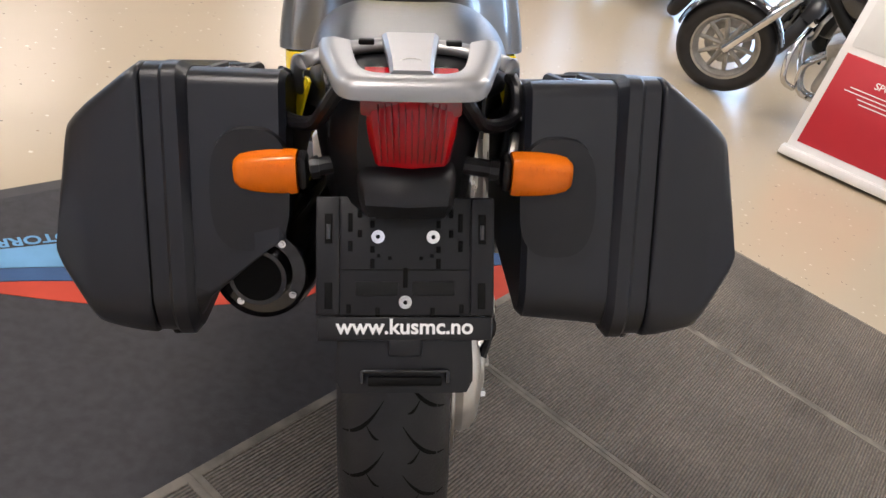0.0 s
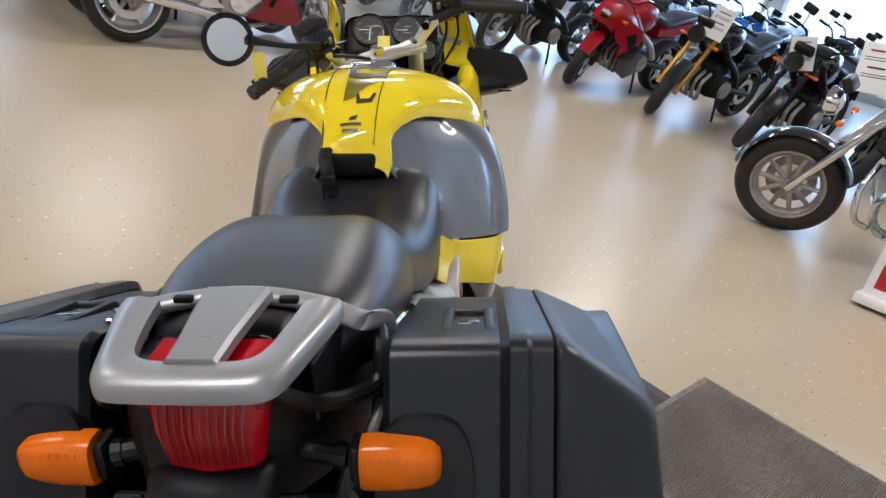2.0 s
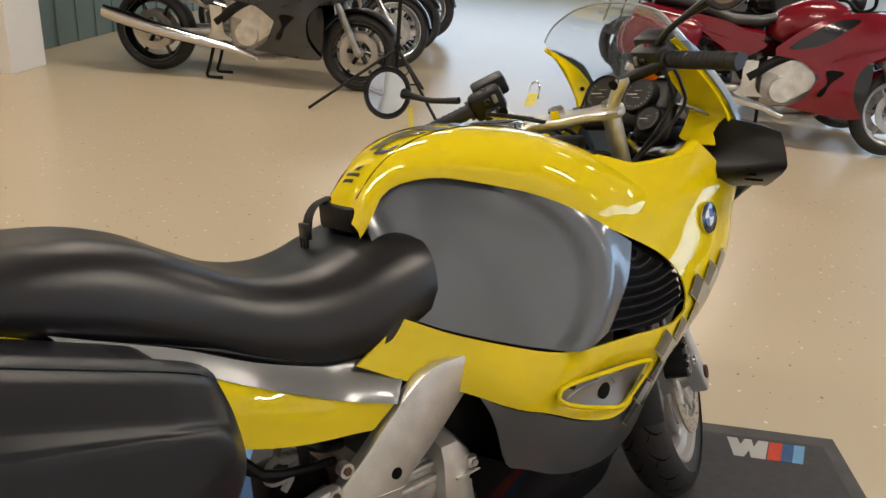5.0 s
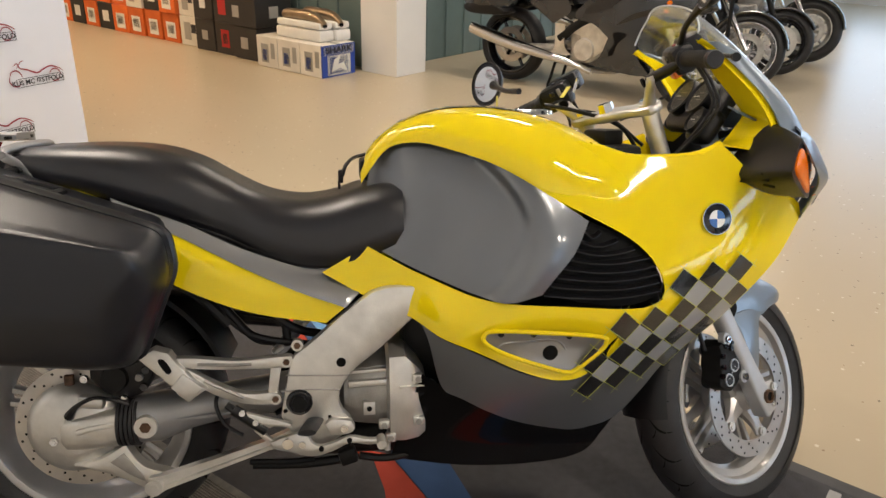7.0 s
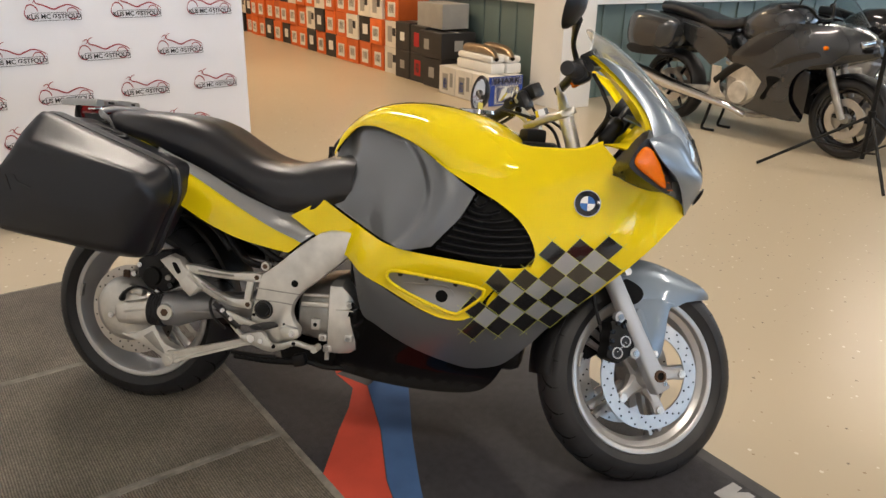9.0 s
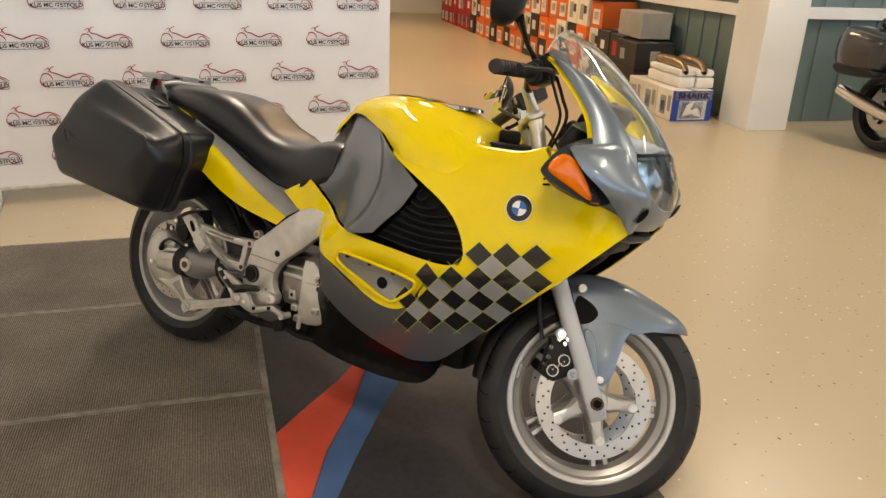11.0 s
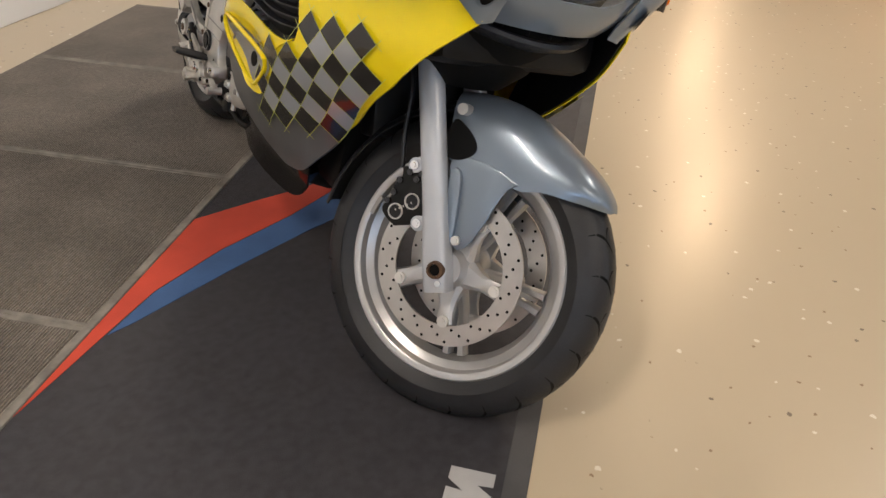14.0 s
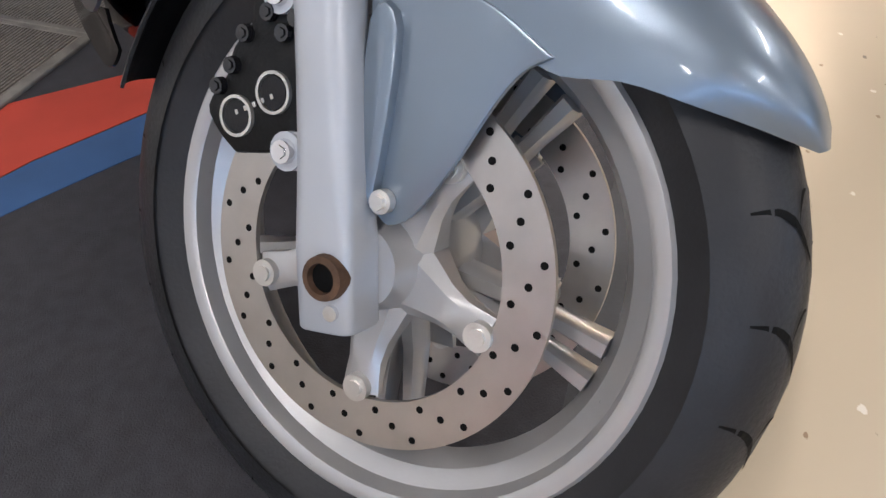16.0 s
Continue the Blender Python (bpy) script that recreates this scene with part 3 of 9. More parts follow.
def spline_at(S, vals, v):
    """Smooth value at v of a row of values at the stations S."""
    v = min(max(v, S[0]), S[-1])
    i = max(j for j in range(len(S) - 1) if S[j] <= v) if v < S[-1] else len(S) - 2
    h = S[i + 1] - S[i]
    t = (v - S[i]) / h

    def slope(j):
        if j == 0:
            return (vals[1] - vals[0]) / (S[1] - S[0])
        if j == len(S) - 1:
            return (vals[-1] - vals[-2]) / (S[-1] - S[-2])
        return (vals[j + 1] - vals[j - 1]) / (S[j + 1] - S[j - 1])

    return ((2 * t ** 3 - 3 * t * t + 1) * vals[i] + (t ** 3 - 2 * t * t + t) * h * slope(i)
            + (-2 * t ** 3 + 3 * t * t) * vals[i + 1] + (t ** 3 - t * t) * h * slope(i + 1))


def half_width(y, z):
    return spline_at(WZ, [spline_at(WY, row, y) for row in WT], z)


def smooth_outline(pts, per=4):
    """Rounds an outline of (a, b); a third entry of 1 keeps that corner sharp."""
    n = len(pts)
    corners = [i for i in range(n) if len(pts[i]) > 2]
    if not corners:
        return catmull([p[:2] for p in pts], per, True)
    out = []
    for a, b in zip(corners, corners[1:] + [corners[0] + n]):
        seg = [pts[k % n][:2] for k in range(a, b + 1)]
        out += catmull(seg, per)[:-1] if len(seg) > 2 else [np.array(seg[0], float)]
    return out


def skin(name, outline, mat, parent=bike, side=1, off=0.0, thick=0.004, step=0.02, per=4, label="", wfun=half_width, lip=0.0):
    """A body panel: an outline in side view laid on the body's surface, with thickness and a rolled edge."""
    from mathutils.geometry import delaunay_2d_cdt
    line = smooth_outline(outline, per)
    ys, zs = [p[0] for p in line], [p[1] for p in line]
    n = len(line)

    def inside(a, b):
        c = False
        for i in range(n):
            (y0, z0), (y1, z1) = line[i], line[(i + 1) % n]
            if (z0 > b) != (z1 > b) and a < (y1 - y0) * (b - z0) / (z1 - z0) + y0:
                c = not c
        return c

    def edge_dist(a, b):
        best = 9.0
        for i in range(n):
            p, q = line[i], line[(i + 1) % n]
            d = q - p
            t = max(0, min(1, ((a - p[0]) * d[0] + (b - p[1]) * d[1]) / (d @ d + 1e-12)))
            best = min(best, math.hypot(a - p[0] - t * d[0], b - p[1] - t * d[1]))
        return best

    pts = [Vector((p[0], p[1])) for p in line]
    a = min(ys) + step / 2
    row = 0
    while a < max(ys):
        b = min(zs) + (step / 2 if row % 2 else step)
        while b < max(zs):
            if inside(a, b) and edge_dist(a, b) > step * 0.4:
                pts.append(Vector((a, b)))
            b += step
        a += step
        row += 1
    vs, es, fs, *_ = delaunay_2d_cdt(pts, [(i, (i + 1) % n) for i in range(n)], [], 1, 1e-6)
    used = {}
    for f in fs:
        for i, j in zip(f, list(f[1:]) + [f[0]]):
            key = (min(i, j), max(i, j))
            used[key] = used.get(key, 0) + 1
    rim = [k for k, c in used.items() if c == 1]
    top = [(side * (wfun(v[0], v[1]) + off) + (0 if side > 0 else .018), v[0], v[1]) for v in vs]
    low = [(p[0] - side * thick, p[1], p[2]) for p in top]
    m = len(vs)
    verts = top + low
    faces = [tuple(f) if side > 0 else tuple(reversed(f)) for f in fs] + [tuple(i + m for i in (reversed(f) if side > 0 else f)) for f in fs]
    faces += [(i, j, j + m, i + m) for i, j in rim]
    bm = bmesh.new()
    bv = [bm.verts.new(p) for p in verts]
    for f in faces:
        bm.faces.new([bv[i] for i in f])
    return part(name, bm, mat, parent, label, True, 40)


def both(fn):
    for s in (1, -1):
        fn(s)


# ---- wheels ----
def tyre_mesh(bm, R, w, rim_r, n=72):
    hw = w / 2
    prof = [(-0.62 * hw, rim_r - 0.006), (-0.80 * hw, rim_r + 0.010), (-0.97 * hw, rim_r + 0.035), (-hw, R - 0.055), (-0.93 * hw, R - 0.036),
            (-0.75 * hw, R - 0.018), (-0.5 * hw, R - 0.007), (-0.25 * hw, R - 0.0015), (0, R)]
    prof = prof + [(-a, r) for a, r in prof[-2::-1]]
    prof += [(0.6 * hw, rim_r - 0.012), (-0.6 * hw, rim_r - 0.012)]
    lathe(bm, prof, n, "x", closed=True)


def tread(bm, R, w, count, curve):
    """Hooked grooves with a short branch, as thin dark strips let into the tread."""
    hw = w / 2

    def level(f):
        if f < 0.25:
            return R + 0.0008 - 0.0015 * (f / 0.25) ** 2
        if f < 0.5:
            return R - 0.0007 - 0.0055 * ((f - 0.25) / 0.25)
        if f < 0.75:
            return R - 0.0062 - 0.011 * ((f - 0.5) / 0.25)
        return R - 0.0172 - 0.018 * ((f - 0.75) / 0.18)

    def groove(s, a0, f0, f1, bend, wide):
        prev = None
        for i in range(9):
            u = i / 8
            f = f0 + (f1 - f0) * u
            a = a0 + bend * (1 - (1 - u) ** 2.2)
            g = wide * (0.30 + math.sin(math.pi * min(1, u * 1.05))) / R
            now = [bm.verts.new((s * hw * f, math.cos(a + d) * level(f), math.sin(a + d) * level(f))) for d in (-g, g)]
            if prev:
                bm.faces.new((prev[0], prev[1], now[1], now[0]))
            prev = now

    for k in range(count):
        for s in (1, -1):
            a0 = k * math.tau / count + (0.5 * math.tau / count if s < 0 else 0)
            groove(s, a0, 0.16, 0.88, curve, 0.0030)
            groove(s, a0 + curve * 0.72, 0.46, 0.24, curve * 0.42, 0.0022)


def rim_mesh(bm, rim_r, w, n=72):
    hw = w / 2
    prof = [(hw - 0.003, rim_r + 0.005), (hw, rim_r + 0.002), (hw, rim_r - 0.006), (hw - 0.003, rim_r - 0.011), (hw - 0.018, rim_r - 0.015), (hw * 0.45, rim_r - 0.030), (0, rim_r - 0.040),
            (-hw * 0.45, rim_r - 0.030), (-hw + 0.018, rim_r - 0.015), (-hw + 0.003, rim_r - 0.011), (-hw, rim_r - 0.006), (-hw, rim_r + 0.004), (-hw + 0.008, rim_r + 0.002),
            (0, rim_r - 0.030), (hw - 0.008, rim_r + 0.002)]
    lathe(bm, prof, n, "x", closed=True)


def spoke_pair(bm, a, rim_r, r0=0.040, gap=0.13, x0=0.0, w=0.020, t=0.026):
    """Two slim spokes that part from one root on the hub."""
    for s in (-1, 1):
        rows = []
        for f, spread, ww, tt in ((0, 0.02, 0.022, 0.034), (0.35, 0.10, 0.017, 0.030), (0.7, gap * 0.95, 0.014, 0.024), (1, gap * 1.15, 0.018, 0.030)):
            r = r0 + (rim_r - 0.040 - r0) * f
            b = a + s * spread * (0.10 / max(r, 0.08)) * 1.1
            c = Vector((x0 * (1 - f), math.cos(b) * r, math.sin(b) * r))
            tan = Vector((0, -math.sin(b), math.cos(b)))
            rows.append([c + tan * ww * p * 0.5 + Vector((tt * q * 0.5, 0, 0)) for p, q in ((-1, -0.6), (-0.6, -1), (0.6, -1), (1, -0.6), (1, 0.6), (0.6, 1), (-0.6, 1), (-1, 0.6))])
        loft(bm, rows)


def brake_disc(name, parent, x, r_out, r_in, s, bolts=5, holes=54, label="drilled steel brake disc", phase=0.0, tint=STEEL):
    bm = bmesh.new()
    lathe(bm, [(x - 0.0025, r_in), (x + 0.0025, r_in), (x + 0.0025, r_out), (x - 0.0025, r_out)], 90, "x", closed=True)
    disc = part(name, bm, tint, parent, label)
    for k in range(holes):
        a = k * math.tau / holes
        r = r_in + (r_out - r_in) * (0.20, 0.50, 0.80)[k % 3]
        # a dark pin, slightly proud, painted as the shade in a drilled hole
        bm = bmesh.new()
        rod(bm, (x - 0.0027, math.cos(a) * r, math.sin(a) * r), (x + 0.0027, math.cos(a) * r, math.sin(a) * r), 0.0031, n=10)
        part("drill_hole_shade", bm, DARKGAP, disc, smooth=False)
    for k in range(bolts):
        a = phase + k * math.tau / bolts
        bm = bmesh.new()
        rod(bm, (x - s * 0.006, math.cos(a) * (r_in - 0.008), math.sin(a) * (r_in - 0.008)), (x + s * 0.006, math.cos(a) * (r_in - 0.008), math.sin(a) * (r_in - 0.008)), 0.0115, n=16)
        rod(bm, (x + s * 0.006, math.cos(a) * (r_in - 0.008), math.sin(a) * (r_in - 0.008)), (x + s * 0.0085, math.cos(a) * (r_in - 0.008), math.sin(a) * (r_in - 0.008)), 0.007, n=10)
        part("disc_bolt", bm, ALU, disc)
    return disc


def rest_on_mat(bm, m):
    """Flattens the tyre where it presses on the mat."""
    back = m.inverted()
    for v in bm.verts:
        p = m @ v.co
        if p.z < .0072:
            p.z = .0072
            v.co = back @ p


def wheel(name, m, R, w, rim_r, discs, spokes, phase, count, curve, label):
    hub = new(name)
    hub.parent = bike
    hub.matrix_basis = m
    hub["label"] = label
    bm = bmesh.new()
    tyre_mesh(bm, R, w, rim_r)
    rest_on_mat(bm, BIKE @ m)
    ty = part("tyre", bm, RUBBER, hub, "black road tyre with slanted grooves")
    bm = bmesh.new()
    tread(bm, R, w, count, curve)
    rest_on_mat(bm, BIKE @ m)
    part("tread_groove", bm, DARKGAP, ty, smooth=False)
    bm = bmesh.new()
    rim_mesh(bm, rim_r, w * 0.80)
    rm = part("rim", bm, RIMSILVER, hub, "silver painted cast rim")
    for k in range(spokes):
        bm = bmesh.new()
        spoke_pair(bm, phase + k * math.tau / spokes, rim_r)
        part("spoke", bm, RIMSILVER, hub)
    bm = bmesh.new()
    lathe(bm, [(-0.070, 0.022), (-0.070, 0.036), (-0.045, 0.045), (0, 0.052), (0.045, 0.045), (0.070, 0.036), (0.070, 0.022)], 36, "x")
    part("hub", bm, RIMSILVER, hub)
    for x, s, ro, ri in discs:
        brake_disc("brake_disc", hub, x, ro, ri, s, phase=phase)
        if abs(x) < 0.09:
            for k in range(spokes):
                a = phase + k * math.tau / spokes
                bm = bmesh.new()
                rows = []
                for r, ww, xx, tt in ((0.030, 0.064, 0.046, 0.040), (0.048, 0.050, 0.052, 0.030), (0.066, 0.036, 0.058, 0.022), (0.084, 0.030, 0.063, 0.016), (0.098, 0.032, 0.066, 0.011), (0.110, 0.034, 0.067, 0.008)):
                    c = Vector((s * xx, math.cos(a) * r, math.sin(a) * r))
                    tan = Vector((0, -math.sin(a), math.cos(a)))
                    rows.append([c + tan * ww * p * 0.5 + Vector((s * tt * q * 0.5, 0, 0)) for p, q in ((-1, -1), (-1, 0.4), (-0.6, 1), (0.6, 1), (1, 0.4), (1, -1))])
                loft(bm, rows)
                part("disc_carrier_arm", bm, RIMSILVER, hub)
                bm = bmesh.new()
                c = Vector((s * 0.0665, math.cos(a) * 0.064, math.sin(a) * 0.064))
                tan, rad = Vector((0, -math.sin(a), math.cos(a))), Vector((0, math.cos(a), math.sin(a)))
                vs = [bm.verts.new(c + tan * p * 0.008 * (1 + 0.3 * q * -1) + rad * q * 0.010) for p, q in ((-1, -1), (1, -1), (1, 0.6), (0.5, 1), (-0.5, 1), (-1, 0.6))]
                bm.faces.new(vs)
                part("carrier_pocket", bm, DARKGAP, hub, smooth=False)
            bm = bmesh.new()
            lathe(bm, [(s * 0.050, 0.046), (s * 0.066, 0.040), (s * 0.080, 0.034), (s * 0.088, 0.033), (s * 0.088, 0.020)], 32, "x")
            part("hub_end", bm, RIMSILVER, hub)
    bm = bmesh.new()
    for a in (2.93, 3.03):
        box(bm, (w * 0.375, math.cos(a) * (rim_r - 0.015), math.sin(a) * (rim_r - 0.015)), (0.014, 0.021, 0.010), Matrix.Rotation(a - math.pi / 2, 3, "X"), 0.002)
    part("balance_weight", bm, ALUDARK, hub)
    return hub


RAKE, STEER = 28.0, 30.3
FRONT = Vector((0.0235, 1.568, 0.266))
# the front assembly turns about the steering axis
axis = Vector((0, -math.sin(radians(RAKE)), math.cos(radians(RAKE))))
pivot = FRONT + Vector((0, -0.027, 0))
TURNED = Matrix.Translation(pivot) @ Matrix.Rotation(radians(STEER), 4, axis) @ Matrix.Translation(-pivot)

wheel("rear_wheel", pose(-0.005, 0.006, 0.300), 0.309, 0.168, 0.227, [(0.098, 1, 0.142, 0.100)], 5, 0.4, 26, 0.16, "rear wheel with wide tyre and silver rim")
wheel("front_wheel", TURNED @ Matrix.Translation(FRONT), 0.305, 0.122, 0.222, [(0.072, 1, 0.1525, 0.113), (-0.072, -1, 0.1525, 0.113)], 5, 0.05, 24, 0.17,
      "front wheel turned to full lock with two drilled discs")

# ---- bodywork panels ----
def knee_width(y, z):
    """The knee panel: a shallow dish for the knee, framed by a rounded crease."""
    rim = .985 - 4.2 * (z - .75) ** 2
    t = min(1, max(0, (rim - y) / .028))
    return half_width(y, z) - .020 * t * t * (3 - 2 * t) + .008 * math.exp(-((y - rim - .03) / .03) ** 2)


def vent_width(y, z):
    """The side vent's floor: sunk behind the flank, shallow at its rim."""
    c = math.hypot((y - 1.01) / .125, (z - .502) / .048)
    return half_width(y, z) - .022 * max(0, min(1, 1.45 - c))


def fairing(s):
    lab = "glossy yellow fairing side panel"
    skin("side_fairing", [(0.978, 0.837, 1), (1.087, 0.784), (1.182, 0.733), (1.235, 0.685), (1.262, 0.629), (1.255, 0.594, 1), (1.200, 0.577), (1.170, 0.529, 1), (1.148, 0.475), (1.230, 0.452, 1), (1.332, 0.446, 1),
                          (1.381, 0.487), (1.420, 0.523), (1.454, 0.557), (1.496, 0.596, 1), (1.550, 0.655), (1.600, 0.712), (1.634, 0.752, 1), (1.590, 0.795), (1.434, 0.840, 1), (1.446, 0.868), (1.400, 0.919, 1), (1.347, 0.896), (1.209, 0.893), (1.158, 0.910), (1.100, 0.927, 1), (1.000, 0.896)],
         YELLOW, side=s, off=0.004, step=0.022, label=lab)
    skin("knee_panel", [(0.652, 0.783, 1), (0.659, 0.856), (0.702, 0.911), (0.761, 0.923), (0.844, 0.906), (0.924, 0.876), (1.013, 0.824), (1.096, 0.769, 1), (1.067, 0.709), (1.031, 0.666), (0.995, 0.624, 1),
                        (0.919, 0.610), (0.828, 0.631), (0.738, 0.664), (0.648, 0.712, 1)], GREY, side=s, off=0.015, step=0.008, wfun=knee_width, label="graphite metallic knee panel")
    skin("mid_panel", [(0.552, 0.653, 1), (0.648, 0.708, 1), (0.738, 0.660), (0.828, 0.627), (0.919, 0.606), (1.086, 0.592), (1.213, 0.586), (1.260, 0.601, 1), (1.200, 0.564), (1.167, 0.528), (1.139, 0.491),
                       (1.104, 0.440), (1.048, 0.429), (0.959, 0.453), (0.855, 0.505), (0.790, 0.531), (0.740, 0.557), (0.630, 0.607, 1)], YELLOW, side=s, off=0.007, step=0.011, wfun=vent_width,
         label="yellow lower fairing panel round the side vent")
    skin("lower_fairing", [(0.759, 0.547, 1), (0.790, 0.528), (0.855, 0.502), (0.959, 0.450), (1.048, 0.426), (1.095, 0.433), (1.150, 0.480, 1), (1.230, 0.456), (1.335, 0.447, 1), (1.300, 0.407), (1.255, 0.358), (1.190, 0.300), (1.121, 0.280, 1),
                           (1.075, 0.283), (0.951, 0.324), (0.843, 0.384), (0.799, 0.410), (0.773, 0.508)], GREY, side=s, off=0.003, step=0.022, label="graphite lower fairing panel")
    skin("belly_pan", [(0.760, 0.430, 1), (0.843, 0.388), (0.951, 0.328), (1.075, 0.287), (1.130, 0.285), (1.205, 0.310, 1), (1.164, 0.236), (1.112, 0.203), (1.003, 0.193), (0.846, 0.199), (0.690, 0.210, 1)], BELLYBLACK,
         side=s, off=-0.006, step=0.022, label="glossy black belly pan")
    vent = [(0.879, 0.537), (0.905, 0.549), (1.019, 0.540), (1.127, 0.527), (1.138, 0.512), (1.129, 0.495), (1.079, 0.453), (1.057, 0.449), (1.024, 0.459), (0.943, 0.489), (0.889, 0.517)]
    skin("side_vent", vent, SILVERPAINT, side=s, off=0.0085, thick=0.004, step=0.012, wfun=vent_width, label="silver vent cover sunk into the yellow panel")
    bm = bmesh.new()
    line = smooth_outline(vent, 5)
    tube(bm, [(s * (half_width(a, b) + 0.008) + (0 if s > 0 else .018), a, b) for a, b in line], 0.005, 8, 1, closed=True)
    part("vent_lip", bm, YELLOW, bike)
    bm = bmesh.new()
    c = Vector((s * (vent_width(1.025, .489) + 0.0085) + (0 if s > 0 else .018), 1.025, .489))
    rod(bm, c, c + Vector((s * 0.002, 0, 0)), 0.0165, n=24)
    part("vent_hole", bm, DARKGAP, bike)
    bm = bmesh.new()
    line = catmull([(.905, .499), (.915, .510), (.930, .516), (.985, .517), (1.034, .517), (1.050, .507), (1.058, .495)], 4)
    tube(bm, [(s * (vent_width(a, b) + 0.008) + (0 if s > 0 else .018), a, b) for a, b in line], 0.0028, 6, 1)
    part("vent_rib", bm, SILVERPAINT, bike)
    for y, z in ((.915, .541), (.985, .535), (1.062, .527)):
        bm = bmesh.new()
        c = Vector((s * (vent_width(y, z) + 0.008) + (0 if s > 0 else .018), y, z))
        rod(bm, c, c + Vector((s * .006, 0, 0)), .0065, n=12)
        part("vent_peg", bm, BLACKMATT, bike)
    skin("fairing_lining", [(1.262, .630, 1), (1.290, .452, 1), (1.330, .449, 1), (1.378, .488), (1.452, .559), (1.494, .599, 1), (1.547, .657), (1.597, .714), (1.630, .752, 1), (1.590, .790), (1.430, .836, 1), (1.400, .908, 1), (1.265, .886, 1)], BLACKMATT, side=s, off=-.005, thick=.003,
         step=.03, label="black lining inside the fairing")
    # grille
    skin("grille_recess", [(1.098, 0.767, 1), (1.182, 0.731), (1.236, 0.683), (1.262, 0.624), (1.213, 0.593), (1.124, 0.592), (0.997, 0.618, 1), (1.033, 0.670), (1.075, 0.716)], DARKGAP, side=s, off=-0.012,
         label="black air outlet recess")
    for k in range(9):
        f = k / 8
        z = .618 + .142 * f
        y0 = 1.005 + (.098) * f ** 0.9
        y1 = 1.255 - .004 * k - (0.13 * max(0, f - 0.45) ** 1.1) * 2.0
        bm = bmesh.new()
        rows = []
        for q in range(9):
            y = y0 + (y1 - y0) * q / 8
            zz = z - 0.010 * math.sin(math.pi * q / 8)
            x = half_width(y, zz)
            rows.append([Vector((s * (x + a), y, zz + b)) for a, b in ((-0.012, 0.006), (0.001, 0.0015), (0.001, -0.0015), (-0.012, 0.003))])
        loft(bm, rows)
        part("slat", bm, BLACKPLASTIC, bike)
    # tail strips
    skin("tail_panel", [(-0.030, 0.860, 1), (0.010, 0.853), (0.100, 0.823), (0.150, 0.797, 1), (0.215, 0.766), (0.300, 0.720), (0.388, 0.672), (0.501, 0.618), (0.600, 0.584, 1), (0.558, 0.548, 1), (0.417, 0.574), (0.300, 0.619), (0.180, 0.688), (0.050, 0.769), (-0.030, 0.800, 1)],
         YELLOW, side=s, off=0.003, step=0.02, wfun=tail_width, label="narrow yellow tail panel")
    for mark_line in ([(0.040, 0.836, 1), (0.047, 0.834, 1), (0.088, 0.808, 1), (0.081, 0.810, 1)], [(0.060, 0.823, 1), (0.066, 0.823, 1), (0.125, 0.806, 1), (0.122, 0.802, 1)], [(0.062, 0.822, 1), (0.068, 0.818, 1), (0.070, 0.806, 1), (0.064, 0.808, 1)]):
        skin("panel_mark", mark_line, DECALDARK, side=s, off=0.0042, thick=0.001, wfun=tail_width)
    skin("silver_trim", [(0.130, 0.819, 1), (0.277, 0.760), (0.387, 0.705), (0.500, 0.664), (0.560, 0.664, 1), (0.632, 0.611, 1), (0.600, 0.583, 1), (0.501, 0.619), (0.388, 0.673), (0.275, 0.735), (0.150, 0.797, 1)],
         TRIMSILVER, side=s, off=0.008, step=0.01, wfun=tail_width, label="silver trim below the seat")
    skin("under_seat_cover", [(-0.160, 0.902, 1), (0.000, 0.902), (0.200, 0.832), (0.400, 0.732), (0.600, 0.686, 1), (0.550, 0.616), (0.350, 0.657), (0.150, 0.777), (-0.020, 0.827), (-0.160, 0.837, 1)], BLACKPLASTIC, side=s, off=-0.012,
         step=0.03, wfun=tail_width)


def tail_width(y, z):
    """Half width of the tail: it flares out below the seat."""
    top = spline_at([-.1, 0, .13, .277, .387, .5, .56, .64, .8], [.880, .866, .828, .768, .713, .671, .660, .630, .56], y)
    t = min(1, max(0, (top - z) / .062))
    return spline_at([-0.2, 0.0, 0.14, 0.3, 0.56, 0.63, 0.8], [0.112, 0.142, 0.160, 0.158, 0.150, 0.165, 0.20], y) + .050 * t * t * (3 - 2 * t) * min(1, max(0, (y + .07) / .10))


both(fairing)

# tank cover: sections from one flank over the top to the other
def tank_shift(y):
    """The tank's rear sits a little to the right of the frame's middle."""
    return .014 * min(1, max(0, (1.05 - y) / .3))


TY = [.640, .652, .70, .76, .83, .92, 1.02, 1.10, 1.165, 1.195]
TOP = [.858, .895, .945, .978, .995, .998, .985, .962, .930, .900]
LOW = [.830, .850, .908, .923, .909, .878, .822, .80, .80, .82]
TW = [.064, .072, .086, .130, .18, .24, .27, .27, .27, .27]
bm = bmesh.new()
rings = []
for i in range(37):
    y = TY[0] + (TY[-1] - TY[0]) * i / 36
    zt, zl = spline_at(TY, TOP, y), spline_at(TY, LOW, y)
    wl = min(half_width(y, zl), spline_at(TY, TW, y))
    row = []
    for k in range(25):
        t = -1 + 2 * k / 24
        a = abs(t) * math.pi / 2
        x = wl * math.sin(a) ** 0.86
        z = zl + (zt - zl) * max(0.0, math.cos(a)) ** 0.80
        row.append(Vector((math.copysign(x, t) + tank_shift(y), y, z)))
    rings.append(row)
loft(bm, rings, closed_ring=False)
bm.faces.new([v for v in bm.verts if abs(v.co.y - TY[-1]) < 1e-6])
